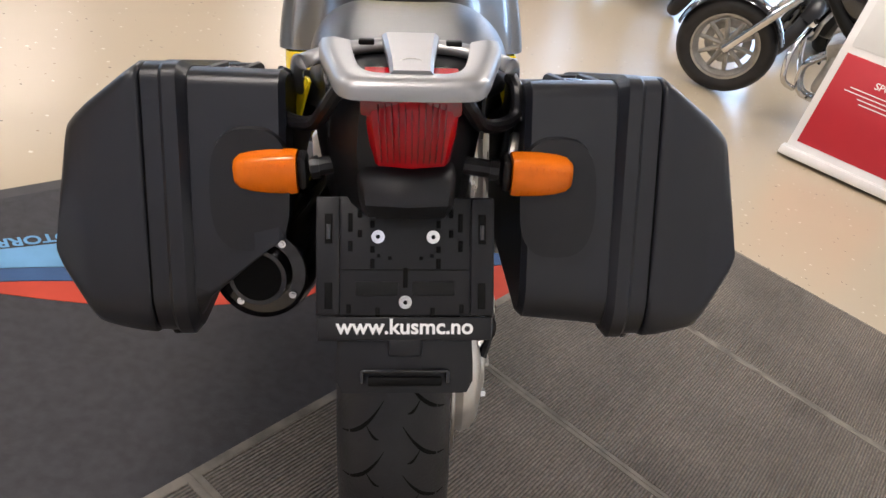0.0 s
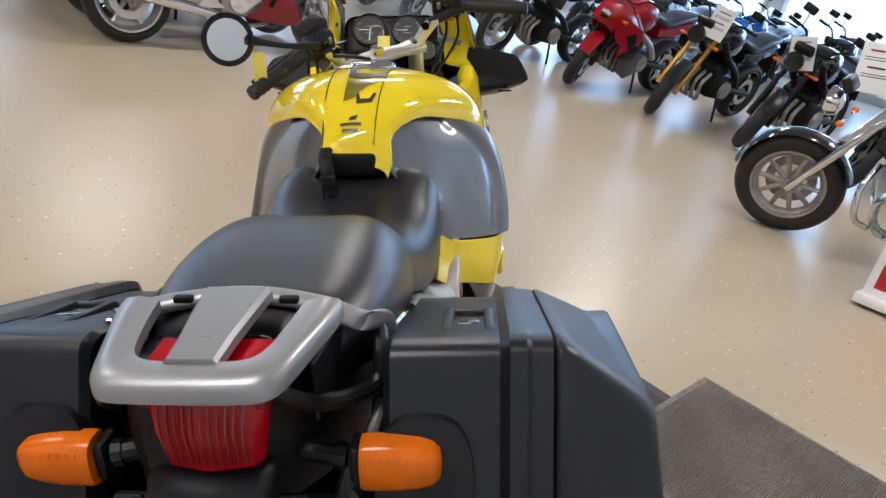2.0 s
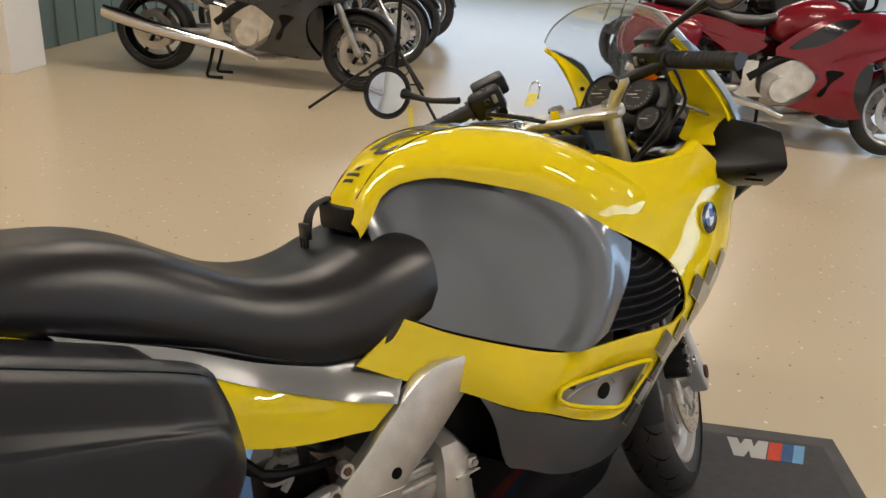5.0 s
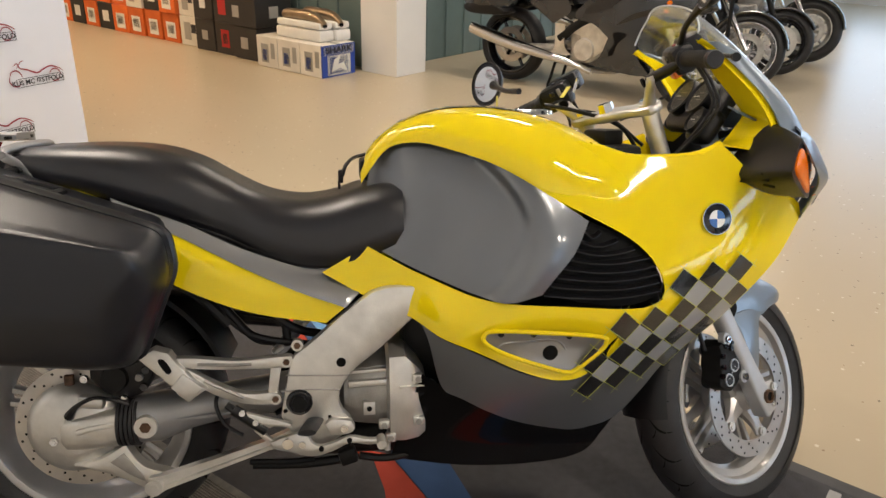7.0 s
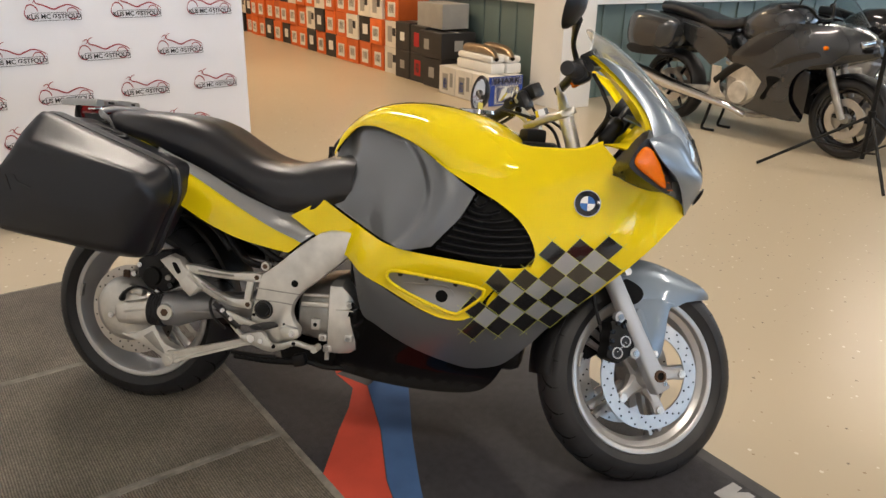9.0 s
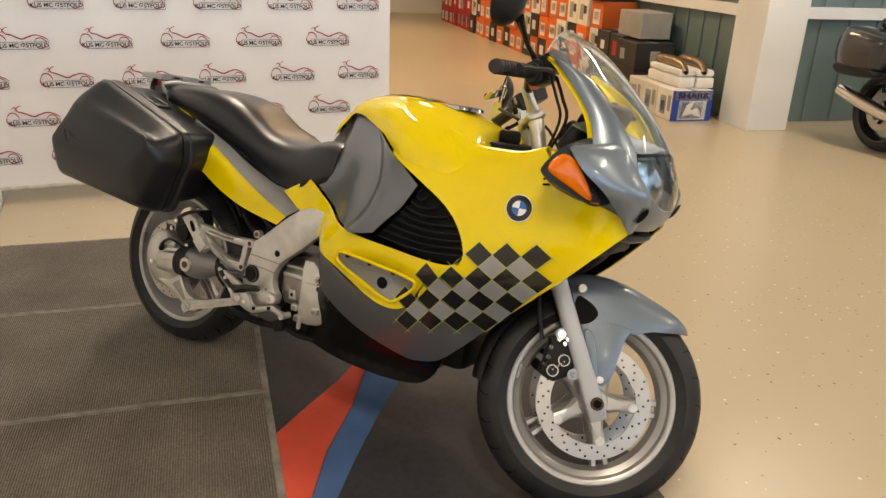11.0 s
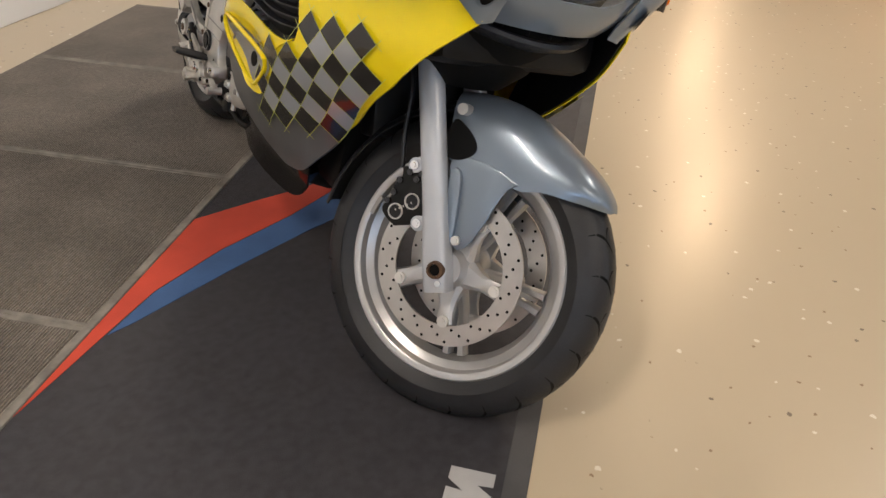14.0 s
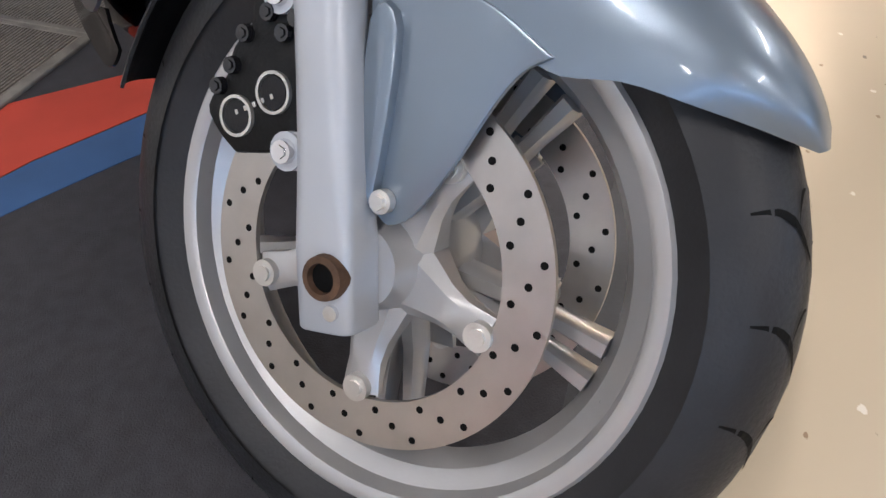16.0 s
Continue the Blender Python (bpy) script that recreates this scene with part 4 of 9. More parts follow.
tank = part("tank_cover", bm, YELLOW, bike, "glossy yellow tank cover", sharp=60)


def tank_z(x, y):
    """Height of the tank cover at a place."""
    zt, zl = spline_at(TY, TOP, y), spline_at(TY, LOW, y)
    wl = min(half_width(y, zl), spline_at(TY, TW, y))
    a = math.asin(min(1, abs(x - tank_shift(y)) / wl) ** (1 / 0.86))
    return zl + (zt - zl) * max(0.0, math.cos(a)) ** 0.80


def on_tank(name, outline, mat, off=0.0022, label=""):
    """A thin decal that follows the tank cover; outline in (x, y)."""
    bm = bmesh.new()
    vs = [bm.verts.new((p[0], p[1], 0)) for p in outline]
    f = bm.faces.new(vs)
    bmesh.ops.triangulate(bm, faces=[f])
    for _ in range(2):
        bmesh.ops.subdivide_edges(bm, edges=bm.edges[:], cuts=3, use_grid_fill=True)
    for v in bm.verts:
        v.co.z = tank_z(v.co.x, v.co.y) + off
    return part(name, bm, mat, tank, label)


for s in (1, -1):
    bm = bmesh.new()
    tube(bm, [(s * (0.052 + 0.016 * max(0, (y - .66) / .4)), y, tank_z(s * (0.052 + 0.016 * max(0, (y - .66) / .4)), y) + 0.0002) for y in (.655, .70, .76, .83, .90, .98, 1.06)], 0.0012, 6, 4)
    part("tank_seam", bm, DARKGAP, tank)

# printed tank pad: black strokes with jagged gaps that fade to olive towards the rider
DECALFADE = material("olive faded print", (0.20, 0.16, 0.012), 0.2, 0, 0.5, 30, 0, 200, 0.4)
for mt, pts in ((DECALDARK, ((-.036, 1.0), (.082, 1.0), (.062, .86), (.030, .89), (.012, .84), (-.030, .87))), (DECALDARK, ((-.032, .83), (-.016, .84), (-.014, .56), (.030, .54), (.058, .63), (.050, .46), (-.008, .42), (-.027, .47))),
                (DECALDARK, ((-.004, .81), (.026, .77), (.062, .80), (.055, .69), (.016, .66), (.010, .72))), (DECALFADE, ((-.024, .38), (.048, .41), (.034, .29), (.018, .24), (.0, .10), (-.022, .05))),
                (DECALDARK, ((.002, .13), (.006, .02), (.036, .04), (.044, .15), (.037, .15), (.031, .08), (.012, .07), (.008, .14)))):
    on_tank("tank_pad_stroke", [(x + .006, .718 + f * .252) for x, f in pts], mt)
for pts in (((-.016, .684), (.026, .684), (.026, .679), (-.016, .679)), ((-.012, .674), (.020, .674), (.020, .669), (-.012, .669)), ((.002, .694), (.018, .699), (.014, .689), (.0, .688))):
    on_tank("small_print", pts, DECALDARK)
bm = bmesh.new()
lathe(bm, [(0, 0.0), (0.004, 0.046), (0.006, 0.050), (0.003, 0.058), (-0.006, 0.060)], 32, "z", at=(0, 1.035, .985))
part("fuel_cap", bm, CHROME, tank, "chrome fuel filler cap")

# checkered decal on both flanks
CH0, E1, E2 = np.array((1.1721, 0.583)), np.array((-.030, -.0389)), np.array((.0373, -.026))
BAND = [(1.255, 0.654), (1.300, 0.690), (1.440, 0.726), (1.540, 0.651), (1.500, 0.575), (1.400, 0.470), (1.330, 0.405), (1.200, 0.360), (1.100, 0.344), (1.055, 0.401), (1.100, 0.490), (1.130, 0.564), (1.170, 0.564), (1.200, 0.589)]


def in_band(p):
    c = False
    for (a0, b0), (a1, b1) in zip(BAND, BAND[1:] + BAND[:1]):
        if (b0 > p[1]) != (b1 > p[1]) and p[0] < (a1 - a0) * (p[1] - b0) / (b1 - b0) + a0:
            c = not c
    return c


def strip_on(name, quad, off, s, mat, nu, nv):
    """A thin decal on the flank: a grid between four corners in side view."""
    bm = bmesh.new()
    quad = [np.array(q) for q in quad]
    g = []
    for i in range(nu + 1):
        row = []
        for j in range(nv + 1):
            a, b = i / nu, j / nv
            q = (quad[0] * (1 - a) + quad[1] * a) * (1 - b) + (quad[3] * (1 - a) + quad[2] * a) * b
            row.append(bm.verts.new((s * (half_width(q[0], q[1]) + off), q[0], q[1])))
        g.append(row)
    for i in range(nu):
        for j in range(nv):
            bm.faces.new((g[i][j], g[i + 1][j], g[i + 1][j + 1], g[i][j + 1]))
    return part(name, bm, mat, bike)


def node(i, j):
    """A corner of the checkered print in side view; the print follows the panel's curve under."""
    fade = min(1, max(0, j))
    return CH0 + E1 * (i + .13 * fade) + E2 * (j + fade * (.15 - .03 * (i + 3)) - .02 * (i + 3) * max(0, j - 1))


def checkers(s):
    # rows of squares that run down and back; the top row is a toothed edge
    teeth = [(1, -2, 3), (2, -1, 3), (1, 0, 4), (1, 1, 4), (1, 2, 4), (1, 3, 4), (1, 4, 4)]
    cells = [(n - j, j) for j0, n, j1 in teeth for j in range(j0, j1 + 1)] + [(0, 0), (2, 0)]
    cells = [(i, j) for i, j in cells if in_band(node(i + .5, j + .5))]
    for i, j in cells:
        odd = (i + j) % 2
        strip_on("silver_checker" if odd else "black_checker", [node(i, j), node(i + 1, j), node(i + 1, j + 1), node(i, j + 1)], 0.0095, s, CHECKSILVER if odd else CHECKBLACK, 3, 3)
    # ruled lines run a little past the squares, but not over the front edge of the panel
    for i in sorted({c[0] for c in cells} | {c[0] + 1 for c in cells}):
        js = [c[1] for c in cells if c[0] in (i, i - 1)]
        a, b = node(i, min(js) - .28), node(i, min(5, max(js) + 1.28))
        w = E1 / np.linalg.norm(E1) * 0.0006
        strip_on("checker_line", [a - w, b - w, b + w, a + w], 0.0105, s, LINEYELLOW, 12, 1)
    for j in sorted({c[1] for c in cells} | {c[1] + 1 for c in cells}):
        cs = [c[0] for c in cells if c[1] in (j, j - 1)]
        a, b = node(min(cs) - .28, j), node(max(cs) + (1.28 if j < 5 else 1), j)
        w = E2 / np.linalg.norm(E2) * 0.0006
        strip_on("checker_line", [a - w, b - w, b + w, a + w], 0.0105, s, LINEYELLOW, 12, 1)


both(checkers)


def roundel(s, y, z, r=0.031):
    """Round enamel badge: dark ring, blue and white quarters."""
    e = 0.006
    nx = Vector((s, -s * (half_width(y + e, z) - half_width(y - e, z)) / (2 * e) * s, -(half_width(y, z + e) - half_width(y, z - e)) / (2 * e)))
    nx = Vector((s, -(half_width(y + e, z) - half_width(y - e, z)) / (2 * e), -(half_width(y, z + e) - half_width(y, z - e)) / (2 * e))).normalized()
    c = Vector((s * (half_width(y, z) + 0.006), y, z))
    badge_at(c, nx, Vector((0, 0, 1)), r, bike)


def badge_at(c, n, up, r, parent):
    n = n.normalized()
    a = (up - n * up.dot(n)).normalized()
    b = a.cross(n)
    m = Matrix((b, a, n)).transposed().to_4x4()
    m.translation = c
    bm = bmesh.new()
    lathe(bm, [(0, r * 1.08), (0.003, r * 1.05), (0.004, r * 0.98), (0.0032, 0.0)], 36, "z")
    bmesh.ops.transform(bm, matrix=m, verts=bm.verts)
    ring = part("badge", bm, [BLACKGLOSS], parent, "round enamel badge, black ring with blue and white quarters")
    bm = bmesh.new()
    lathe(bm, [(0.0030, r * 1.02), (0.0048, r * 1.03), (0.0048, r * 1.09), (0.0, r * 1.09)], 36, "z", closed=True)
    bmesh.ops.transform(bm, matrix=m, verts=bm.verts)
    part("badge_rim", bm, CHROME, ring)
    for q in range(4):
        bm = bmesh.new()
        vs = [bm.verts.new((0, 0, 0.0046))] + [bm.verts.new((math.cos(q * math.pi / 2 + k * math.pi / 16) * r * 0.6, math.sin(q * math.pi / 2 + k * math.pi / 16) * r * 0.6, 0.0046)) for k in range(9)]
        bm.faces.new(vs)
        bmesh.ops.transform(bm, matrix=m, verts=bm.verts)
        part("badge_quarter", bm, BLUEPAINT if q % 2 == 0 else WHITEPAINT, ring, smooth=False)


for s in (1, -1):
    roundel(s, 1.380, 0.764)

# ---- seat ----
SY = [-.105, -.07, .0, .10, .20, .28, .35, .42, .50, .57, .63, .700, .728]
SZ = [.893, .917, .924, .926, .918, .893, .853, .817, .801, .808, .827, .841, .838]
SW = [.085, .116, .138, .150, .150, .145, .142, .147, .155, .161, .163, .160, .156]
SB = [.870, .862, .850, .825, .790, .760, .730, .700, .672, .668, .680, .705, .720]
bm = bmesh.new()
rings = []
for i in range(45):
    y = SY[0] + (SY[-1] - SY[0]) * i / 44
    z1, z0, w = spline_at(SY, SZ, y), spline_at(SY, SB, y), spline_at(SY, SW, y)
    row = []
    for k in range(22):
        a = k / 21 * math.pi
        c, s_ = math.cos(a), math.sin(a)
        x = w * math.copysign(abs(c) ** 0.55, c)
        flare = 1.0 + 0.10 * max(0, y - 0.35) * 3
        row.append(Vector((x * flare + .016 - .020 * max(0, y), y, z0 + (z1 - z0) * s_ ** 0.62 - (0.006 if abs(c) < 0.3 else 0) * (1 - abs(c) / 0.3))))
    row += [Vector((-w * 0.8 + .012, y, z0 - 0.012)), Vector((w * 0.8 + .012, y, z0 - 0.012))]
    rings.append(row)
loft(bm, rings)
seat = part("seat", bm, VINYL, bike, "black vinyl dual seat with a raised passenger part", sharp=80)
bm = bmesh.new()
for s in (1, -1):
    tube(bm, [(s * spline_at(SY, SW, y) * 1.01, y, spline_at(SY, SB, y) - 0.001) for y in SY[2:-1]], 0.009, 8, 3)
part("seat_piping", bm, BLACKPLASTIC, seat)

# strap and buckle at the tank's foot
bm = bmesh.new()
box(bm, (0, .652, .858), (.112, .030, .045), None, .008)
part("tank_hinge_cover", bm, BLACKMATT, bike, "black plastic cover between seat and tank")
bm = bmesh.new()
tube(bm, [(-.042, .655, .888), (-.040, .625, .880), (-.034, .606, .862), (-.030, .598, .838)], .013, 6, 4, flat=0.3)
strap = part("strap", bm, BLACKMATT, bike, "black webbing strap with a plastic buckle")
bm = bmesh.new()
box(bm, (-.030, .594, .838), (.030, .012, .030), None, .003)
for k in (-1, 0, 1):
    box(bm, (-.030 + k * .010, .590, .815), (.005, .006, .024), None, .001)
part("buckle", bm, BLACKPLASTIC, strap)

# ---- tail, rack, lamp ----
bm = bmesh.new()
rings = []
for y, w, z0, z1 in ((-.212, .050, .75, .915), (-.17, .085, .73, .915), (-.10, .105, .70, .900), (0, .12, .66, .87), (.15, .125, .60, .83), (.35, .12, .56, .72)):
    rings.append([Vector((x * w, y, z0 + (z1 - z0) * q)) for x, q in ((-.55, 0), (-.9, .12), (-1, .55), (-.9, .93), (-.5, 1), (.5, 1), (.9, .93), (1, .55), (.9, .12), (.55, 0))])
loft(bm, rings)
part("tail_underside", bm, BLACKPLASTIC, bike, "moulded black plastic under the tail", sharp=50)

bm = bmesh.new()
rings = []
for z, y, w in ((.925, -.202, .056), (.895, -.219, .055), (.87, -.227, .052), (.826, -.219, .046)):
    rings.append([Vector((w * x + .015, y + d, z)) for x, d in ((-1, .05), (-1, .012), (-.85, .002), (0, -.006), (.85, .002), (1, .012), (1, .05))])
loft(bm, rings)
lamp = part("tail_lamp", bm, REDLENS, bike, "ribbed red tail lamp lens", sharp=40)
for k in range(11):
    bm = bmesh.new()
    x = (k - 5) * .0078
    tube(bm, [(.015 + x * 1.04, -.2075 + abs(x) * .05, .917), (.015 + x, -.2245 + abs(x) * .05, .895), (.015 + x * .96, -.2325 + abs(x) * .05, .871), (.015 + x * .90, -.2265 + abs(x) * .05, .834)], .0011, 5, 2)
    part("lens_rib", bm, REDDARK, lamp)
bm = bmesh.new()
box(bm, (0, -.220, .915), (.104, .006, .010), None, .002)
part("lens_bar", bm, REDDARK, lamp)
badge_at(Vector((.046, -.165, .915)), Vector((0, -.1, 1)), Vector((0, 1, 0)), .024, bike)
bm = bmesh.new()
box(bm, (.014, -.172, .900), (.12, .090, .026), None, .006)
part("lamp_housing", bm, REDDARK, lamp, "red top of the lamp under the rack")

# grab rail and rack: silver loop with a middle bridge
RAILZ = .940
RX = .014   # the rack sits a little to the right


def rack_z(y):
    return RAILZ + .004 * math.sin((y + .3) * 9)


outer = [(-.104, -.105), (-.101, -.134), (-.090, -.184), (-.078, -.235), (-.066, -.254), (-.045, -.259), (0, -.260), (.045, -.259), (.066, -.254), (.078, -.235), (.090, -.184), (.101, -.134), (.104, -.105)]
inner = [(-.070, -.105), (-.067, -.134), (-.061, -.176), (-.055, -.202), (-.046, -.215), (-.030, -.220), (0, -.220), (.030, -.220), (.046, -.215), (.055, -.202), (.061, -.176), (.067, -.134), (.070, -.105)]
bm = bmesh.new()
rows = []
for p, q in zip(catmull([(x * 1.09, y) for x, y in outer], 4), catmull([(x * 1.07, y) for x, y in inner], 4)):
    zp, zq = rack_z(p[1]), rack_z(q[1])
    m = (p + q) / 2
    e = p * .88 + q * .12
    rows.append([Vector((p[0] + RX, p[1], zp - .018)), Vector((p[0] + RX, p[1], zp - .006)), Vector((e[0] + RX, e[1], zp + .001)), Vector((m[0] + RX, m[1], (zp + zq) / 2 + .003)), Vector((q[0] + RX, q[1], zq - .001)), Vector((q[0] + RX, q[1], zq - .014)), Vector((m[0] + RX, m[1], zp - .018))])
loft(bm, rows)
rack = part("luggage_rack", bm, SILVERPAINT, bike, "silver painted grab rail and rack", sharp=60)
bm = bmesh.new()
rings = []
for y, w in ((-.225, .024), (-.184, .026), (-.134, .031), (-.098, .0345), (-.085, .036)):
    z = rack_z(y) + .004
    rings.append([Vector((RX + x * w, y, z + d)) for x, d in ((-1, -.014), (-1, -.004), (-.85, .0), (.85, 0), (1, -.004), (1, -.014))])
loft(bm, rings)
part("rack_bridge", bm, SILVERPAINT, rack)
# hoop behind the seat: broad flattened bar
bm = bmesh.new()
rows = []
for p in catmull([(-.150, -.020, .850), (-.146, -.045, .888), (-.130, -.082, .908), (-.090, -.072, .919), (-.04, -.058, .922), (0, -.054, .923), (.04, -.058, .922), (.090, -.072, .919), (.130, -.082, .908), (.146, -.045, .888), (.150, -.020, .850)], 5):
    c = Vector((p[0] + RX * .7, p[1], p[2]))
    f = max(0, 1 - abs(p[0]) / .15)
    rows.append([c + Vector((math.copysign(.010 * (1 - f), p[0]) * math.cos(a), .013 * math.cos(a), .009 * math.sin(a) * (1 if f > .1 else 1.2))) for a in [k * math.tau / 14 for k in range(14)]])
loft(bm, rows)
part("grab_rail", bm, SILVERPAINT, rack, "bent silver grab rail behind the seat", sharp=60)
bm = bmesh.new()
tube(bm, [(RX + .016, -.200, .9455), (RX + .010, -.190, .9465), (RX, -.186, .947), (RX - .010, -.190, .9465), (RX - .016, -.200, .9455)], .0014, 6, 4)
part("rack_mark", bm, ALUDARK, rack)
for x in (-.055, -.02, .02, .055):
    bm = bmesh.new()
    box(bm, (x + RX, -.094, .938), (.020, .010, .007), None, .002)
    part("rubber_pad", bm, BLACKMATT, rack)
for s in (1, -1):
    bm = bmesh.new()
    tube(bm, [(s * .066, -.210, .922), (s * .085, -.197, .890), (s * .105, -.150, .852), (s * .135, -.115, .838), (s * .156, -.09, .842), (s * .158, -.075, .868), (s * .152, -.045, .878)], .0095, 10, 5)
    st = part("rack_stay", bm, BLACKPLASTIC, bike, "black bent rack stay")
    for p in ((s * .162, -.092, .838), (s * .160, -.06, .872), (s * .157, -.035, .878)):
        bm = bmesh.new()
        bolt(bm, p, (s, -.4, .2), .006, .005)
        part("stay_bolt", bm, BLACKGLOSS, st)
    bm = bmesh.new()
    box(bm, (s * .150, -.05, .80), (.014, .06, .14), Matrix.Rotation(s * .1, 3, "Y"), .004)
    part("case_carrier", bm, BLACKPLASTIC, bike, "black carrier plate for the side case")
    bm = bmesh.new()
    tube(bm, [(s * .145, -.13, .775), (s * .152, -.12, .80), (s * .158, -.09, .812)], .007, 8, 4)
    part("carrier_hook", bm, ALUDARK, bike, "pale carrier hook")

# hood, number plate holder and mudguard
bm = bmesh.new()
rings = []
for z, y0, y1, w in ((.822, -.222, -.08, .054), (.811, -.242, -.08, .060), (.788, -.252, -.08, .058), (.764, -.237, -.08, .055)):
    rings.append([Vector((x * w + .010, y0 + (y1 - y0) * q, z)) for x, q in ((-1, 1), (-1, .14), (-.85, .03), (0, 0), (.85, .03), (1, .14), (1, 1))])
loft(bm, rings)
part("plate_lamp_hood", bm, BLACKPLASTIC, bike, "moulded black hood over the plate holder", sharp=45)
PL = Matrix.Translation((0.0095, -.226, .697)) @ Matrix.Rotation(-math.atan(0.60), 4, "X")
holder = new("plate_holder")
holder.parent = bike
holder.matrix_basis = PL
holder["label"] = "black plastic number plate holder with no plate"


def on_plate(name, c, s, mat, bev=.002, parent=holder, label=""):
    bm = bmesh.new()
    box(bm, c, s, None, bev)
    return part(name, bm, mat, parent, label)


on_plate("back_plate", (0, 0, .005), (.226, .008, .152), BLACKPLASTIC, .003)
for s in (1, -1):
    on_plate("side_rail", (s * .098, -.005, .005), (.030, .008, .150), BLACKPLASTIC, .003)
    on_plate("clip_slot", (s * .097, -.0095, .040), (.010, .003, .038), DARKGAP, .001)
    on_plate("clip_slot", (s * .097, -.0095, -.045), (.010, .003, .034), DARKGAP, .001)
    on_plate("clip_tongue", (s * .097, -.0105, .036), (.006, .003, .020), BLACKGLOSS, .001)
    for k, (x, z, h) in enumerate(((.070, .048, .024), (.058, .060, .012), (.070, .018, .014), (.058, .034, .010), (.042, .046, .010), (.042, .014, .009), (.042, -.004, .013), (.072, -.062, .012), (.035, -.066, .012))):
        on_plate("slot", (s * x, -.0042, z), (.006, .002, h), DARKGAP, .001)
    for x, z in ((.034, .006), (.020, .003)):
        on_plate("slot", (s * x, -.0042, z), (.005, .002, .005), DARKGAP, .001)
    on_plate("moulded_label", (s * .036, -.0050, -.036), (.054, .0025, .018), BLACKMATT, .001)
on_plate("slot", (0, -.0042, -.022), (.006, .002, .026), DARKGAP, .001)
on_plate("moulded_line", (0, -.0043, -.012), (.18, .002, .0012), DARKGAP, .0004)
for x, z in ((-.035, .030), (.035, .030), (0, -.053)):
    bm = bmesh.new()
    rod(bm, (x, -.004, z), (x, -.007, z), .0085, n=18)
    rod(bm, (x, -.007, z), (x, -.011, z), .0058, n=18)
    sc = part("screw", bm, CHROME, holder, "bright screw with washer")
    bm = bmesh.new()
    rod(bm, (x, -.0108, z), (x, -.0114, z), .003, n=6)
    part("screw_socket", bm, DARKGAP, sc)
strip = on_plate("advert_strip", (0, -.003, -.087), (.222, .006, .030), BLACKPLASTIC, .002, label="black strip with a white web address")
cu = bpy.data.curves.new("lettering", "FONT")
cu.body = "www.kusmc.no"
cu.align_x, cu.align_y = "CENTER", "CENTER"
cu.size, cu.extrude, cu.offset = .0275, .0004, .0006
tob = new("lettering_source", cu)
dg = bpy.context.evaluated_depsgraph_get()
tme = bpy.data.meshes.new_from_object(tob.evaluated_get(dg))
bpy.data.objects.remove(tob)
tme.transform(Matrix.Translation((0, -.0065, -.085)) @ Matrix.Rotation(math.pi / 2, 4, "X") @ Matrix.Diagonal((1.02, 1, 1, 1)))
tme.materials.clear()
finish("lettering", tme, WHITEPAINT, False, strip, "white letters of a web address")

MUD = Matrix.Translation((0.0095, -.293, .585)) @ Matrix.Rotation(-math.atan(0.60), 4, "X")
mud = new("mudguard")
mud.parent = bike
mud.matrix_basis = MUD
mud["label"] = "black plastic rear mudguard"
bm = bmesh.new()
rings = []
for z, w, d in ((.05, .085, .05), (.0, .088, .055), (-.025, .088, .05), (-.040, .080, .03)):
    rings.append([Vector((x * w, y * d, z)) for x, y in ((-1, 1), (-1, .1), (-.9, 0), (.9, 0), (1, .1), (1, 1))])
loft(bm, rings)
part("flap", bm, BLACKPLASTIC, mud, sharp=40)
for c, s_, mt in (((0, -.002, .020), (.042, .008, .024), BLACKPLASTIC), ((0, -.006, -.010), (.112, .010, .005), BLACKGLOSS), ((0, -.004, -.024), (.095, .010, .012), DARKGAP), ((-.055, -.004, -.018), (.006, .010, .018), BLACKGLOSS), ((.055, -.004, -.018), (.006, .010, .018), BLACKGLOSS)):
    on_plate("reflector_recess", c, s_, mt, .003, mud)
bm = bmesh.new()
lathe(bm, [(-.085, .345), (-.088, .335), (.088, .335), (.085, .345), (.06, .352), (-.06, .352)], 30, "x", at=(0, 0, .306), closed=True, start=radians(20), sweep=radians(105))
part("inner_mudguard", bm, BLACKMATT, bike, "matt black inner mudguard")

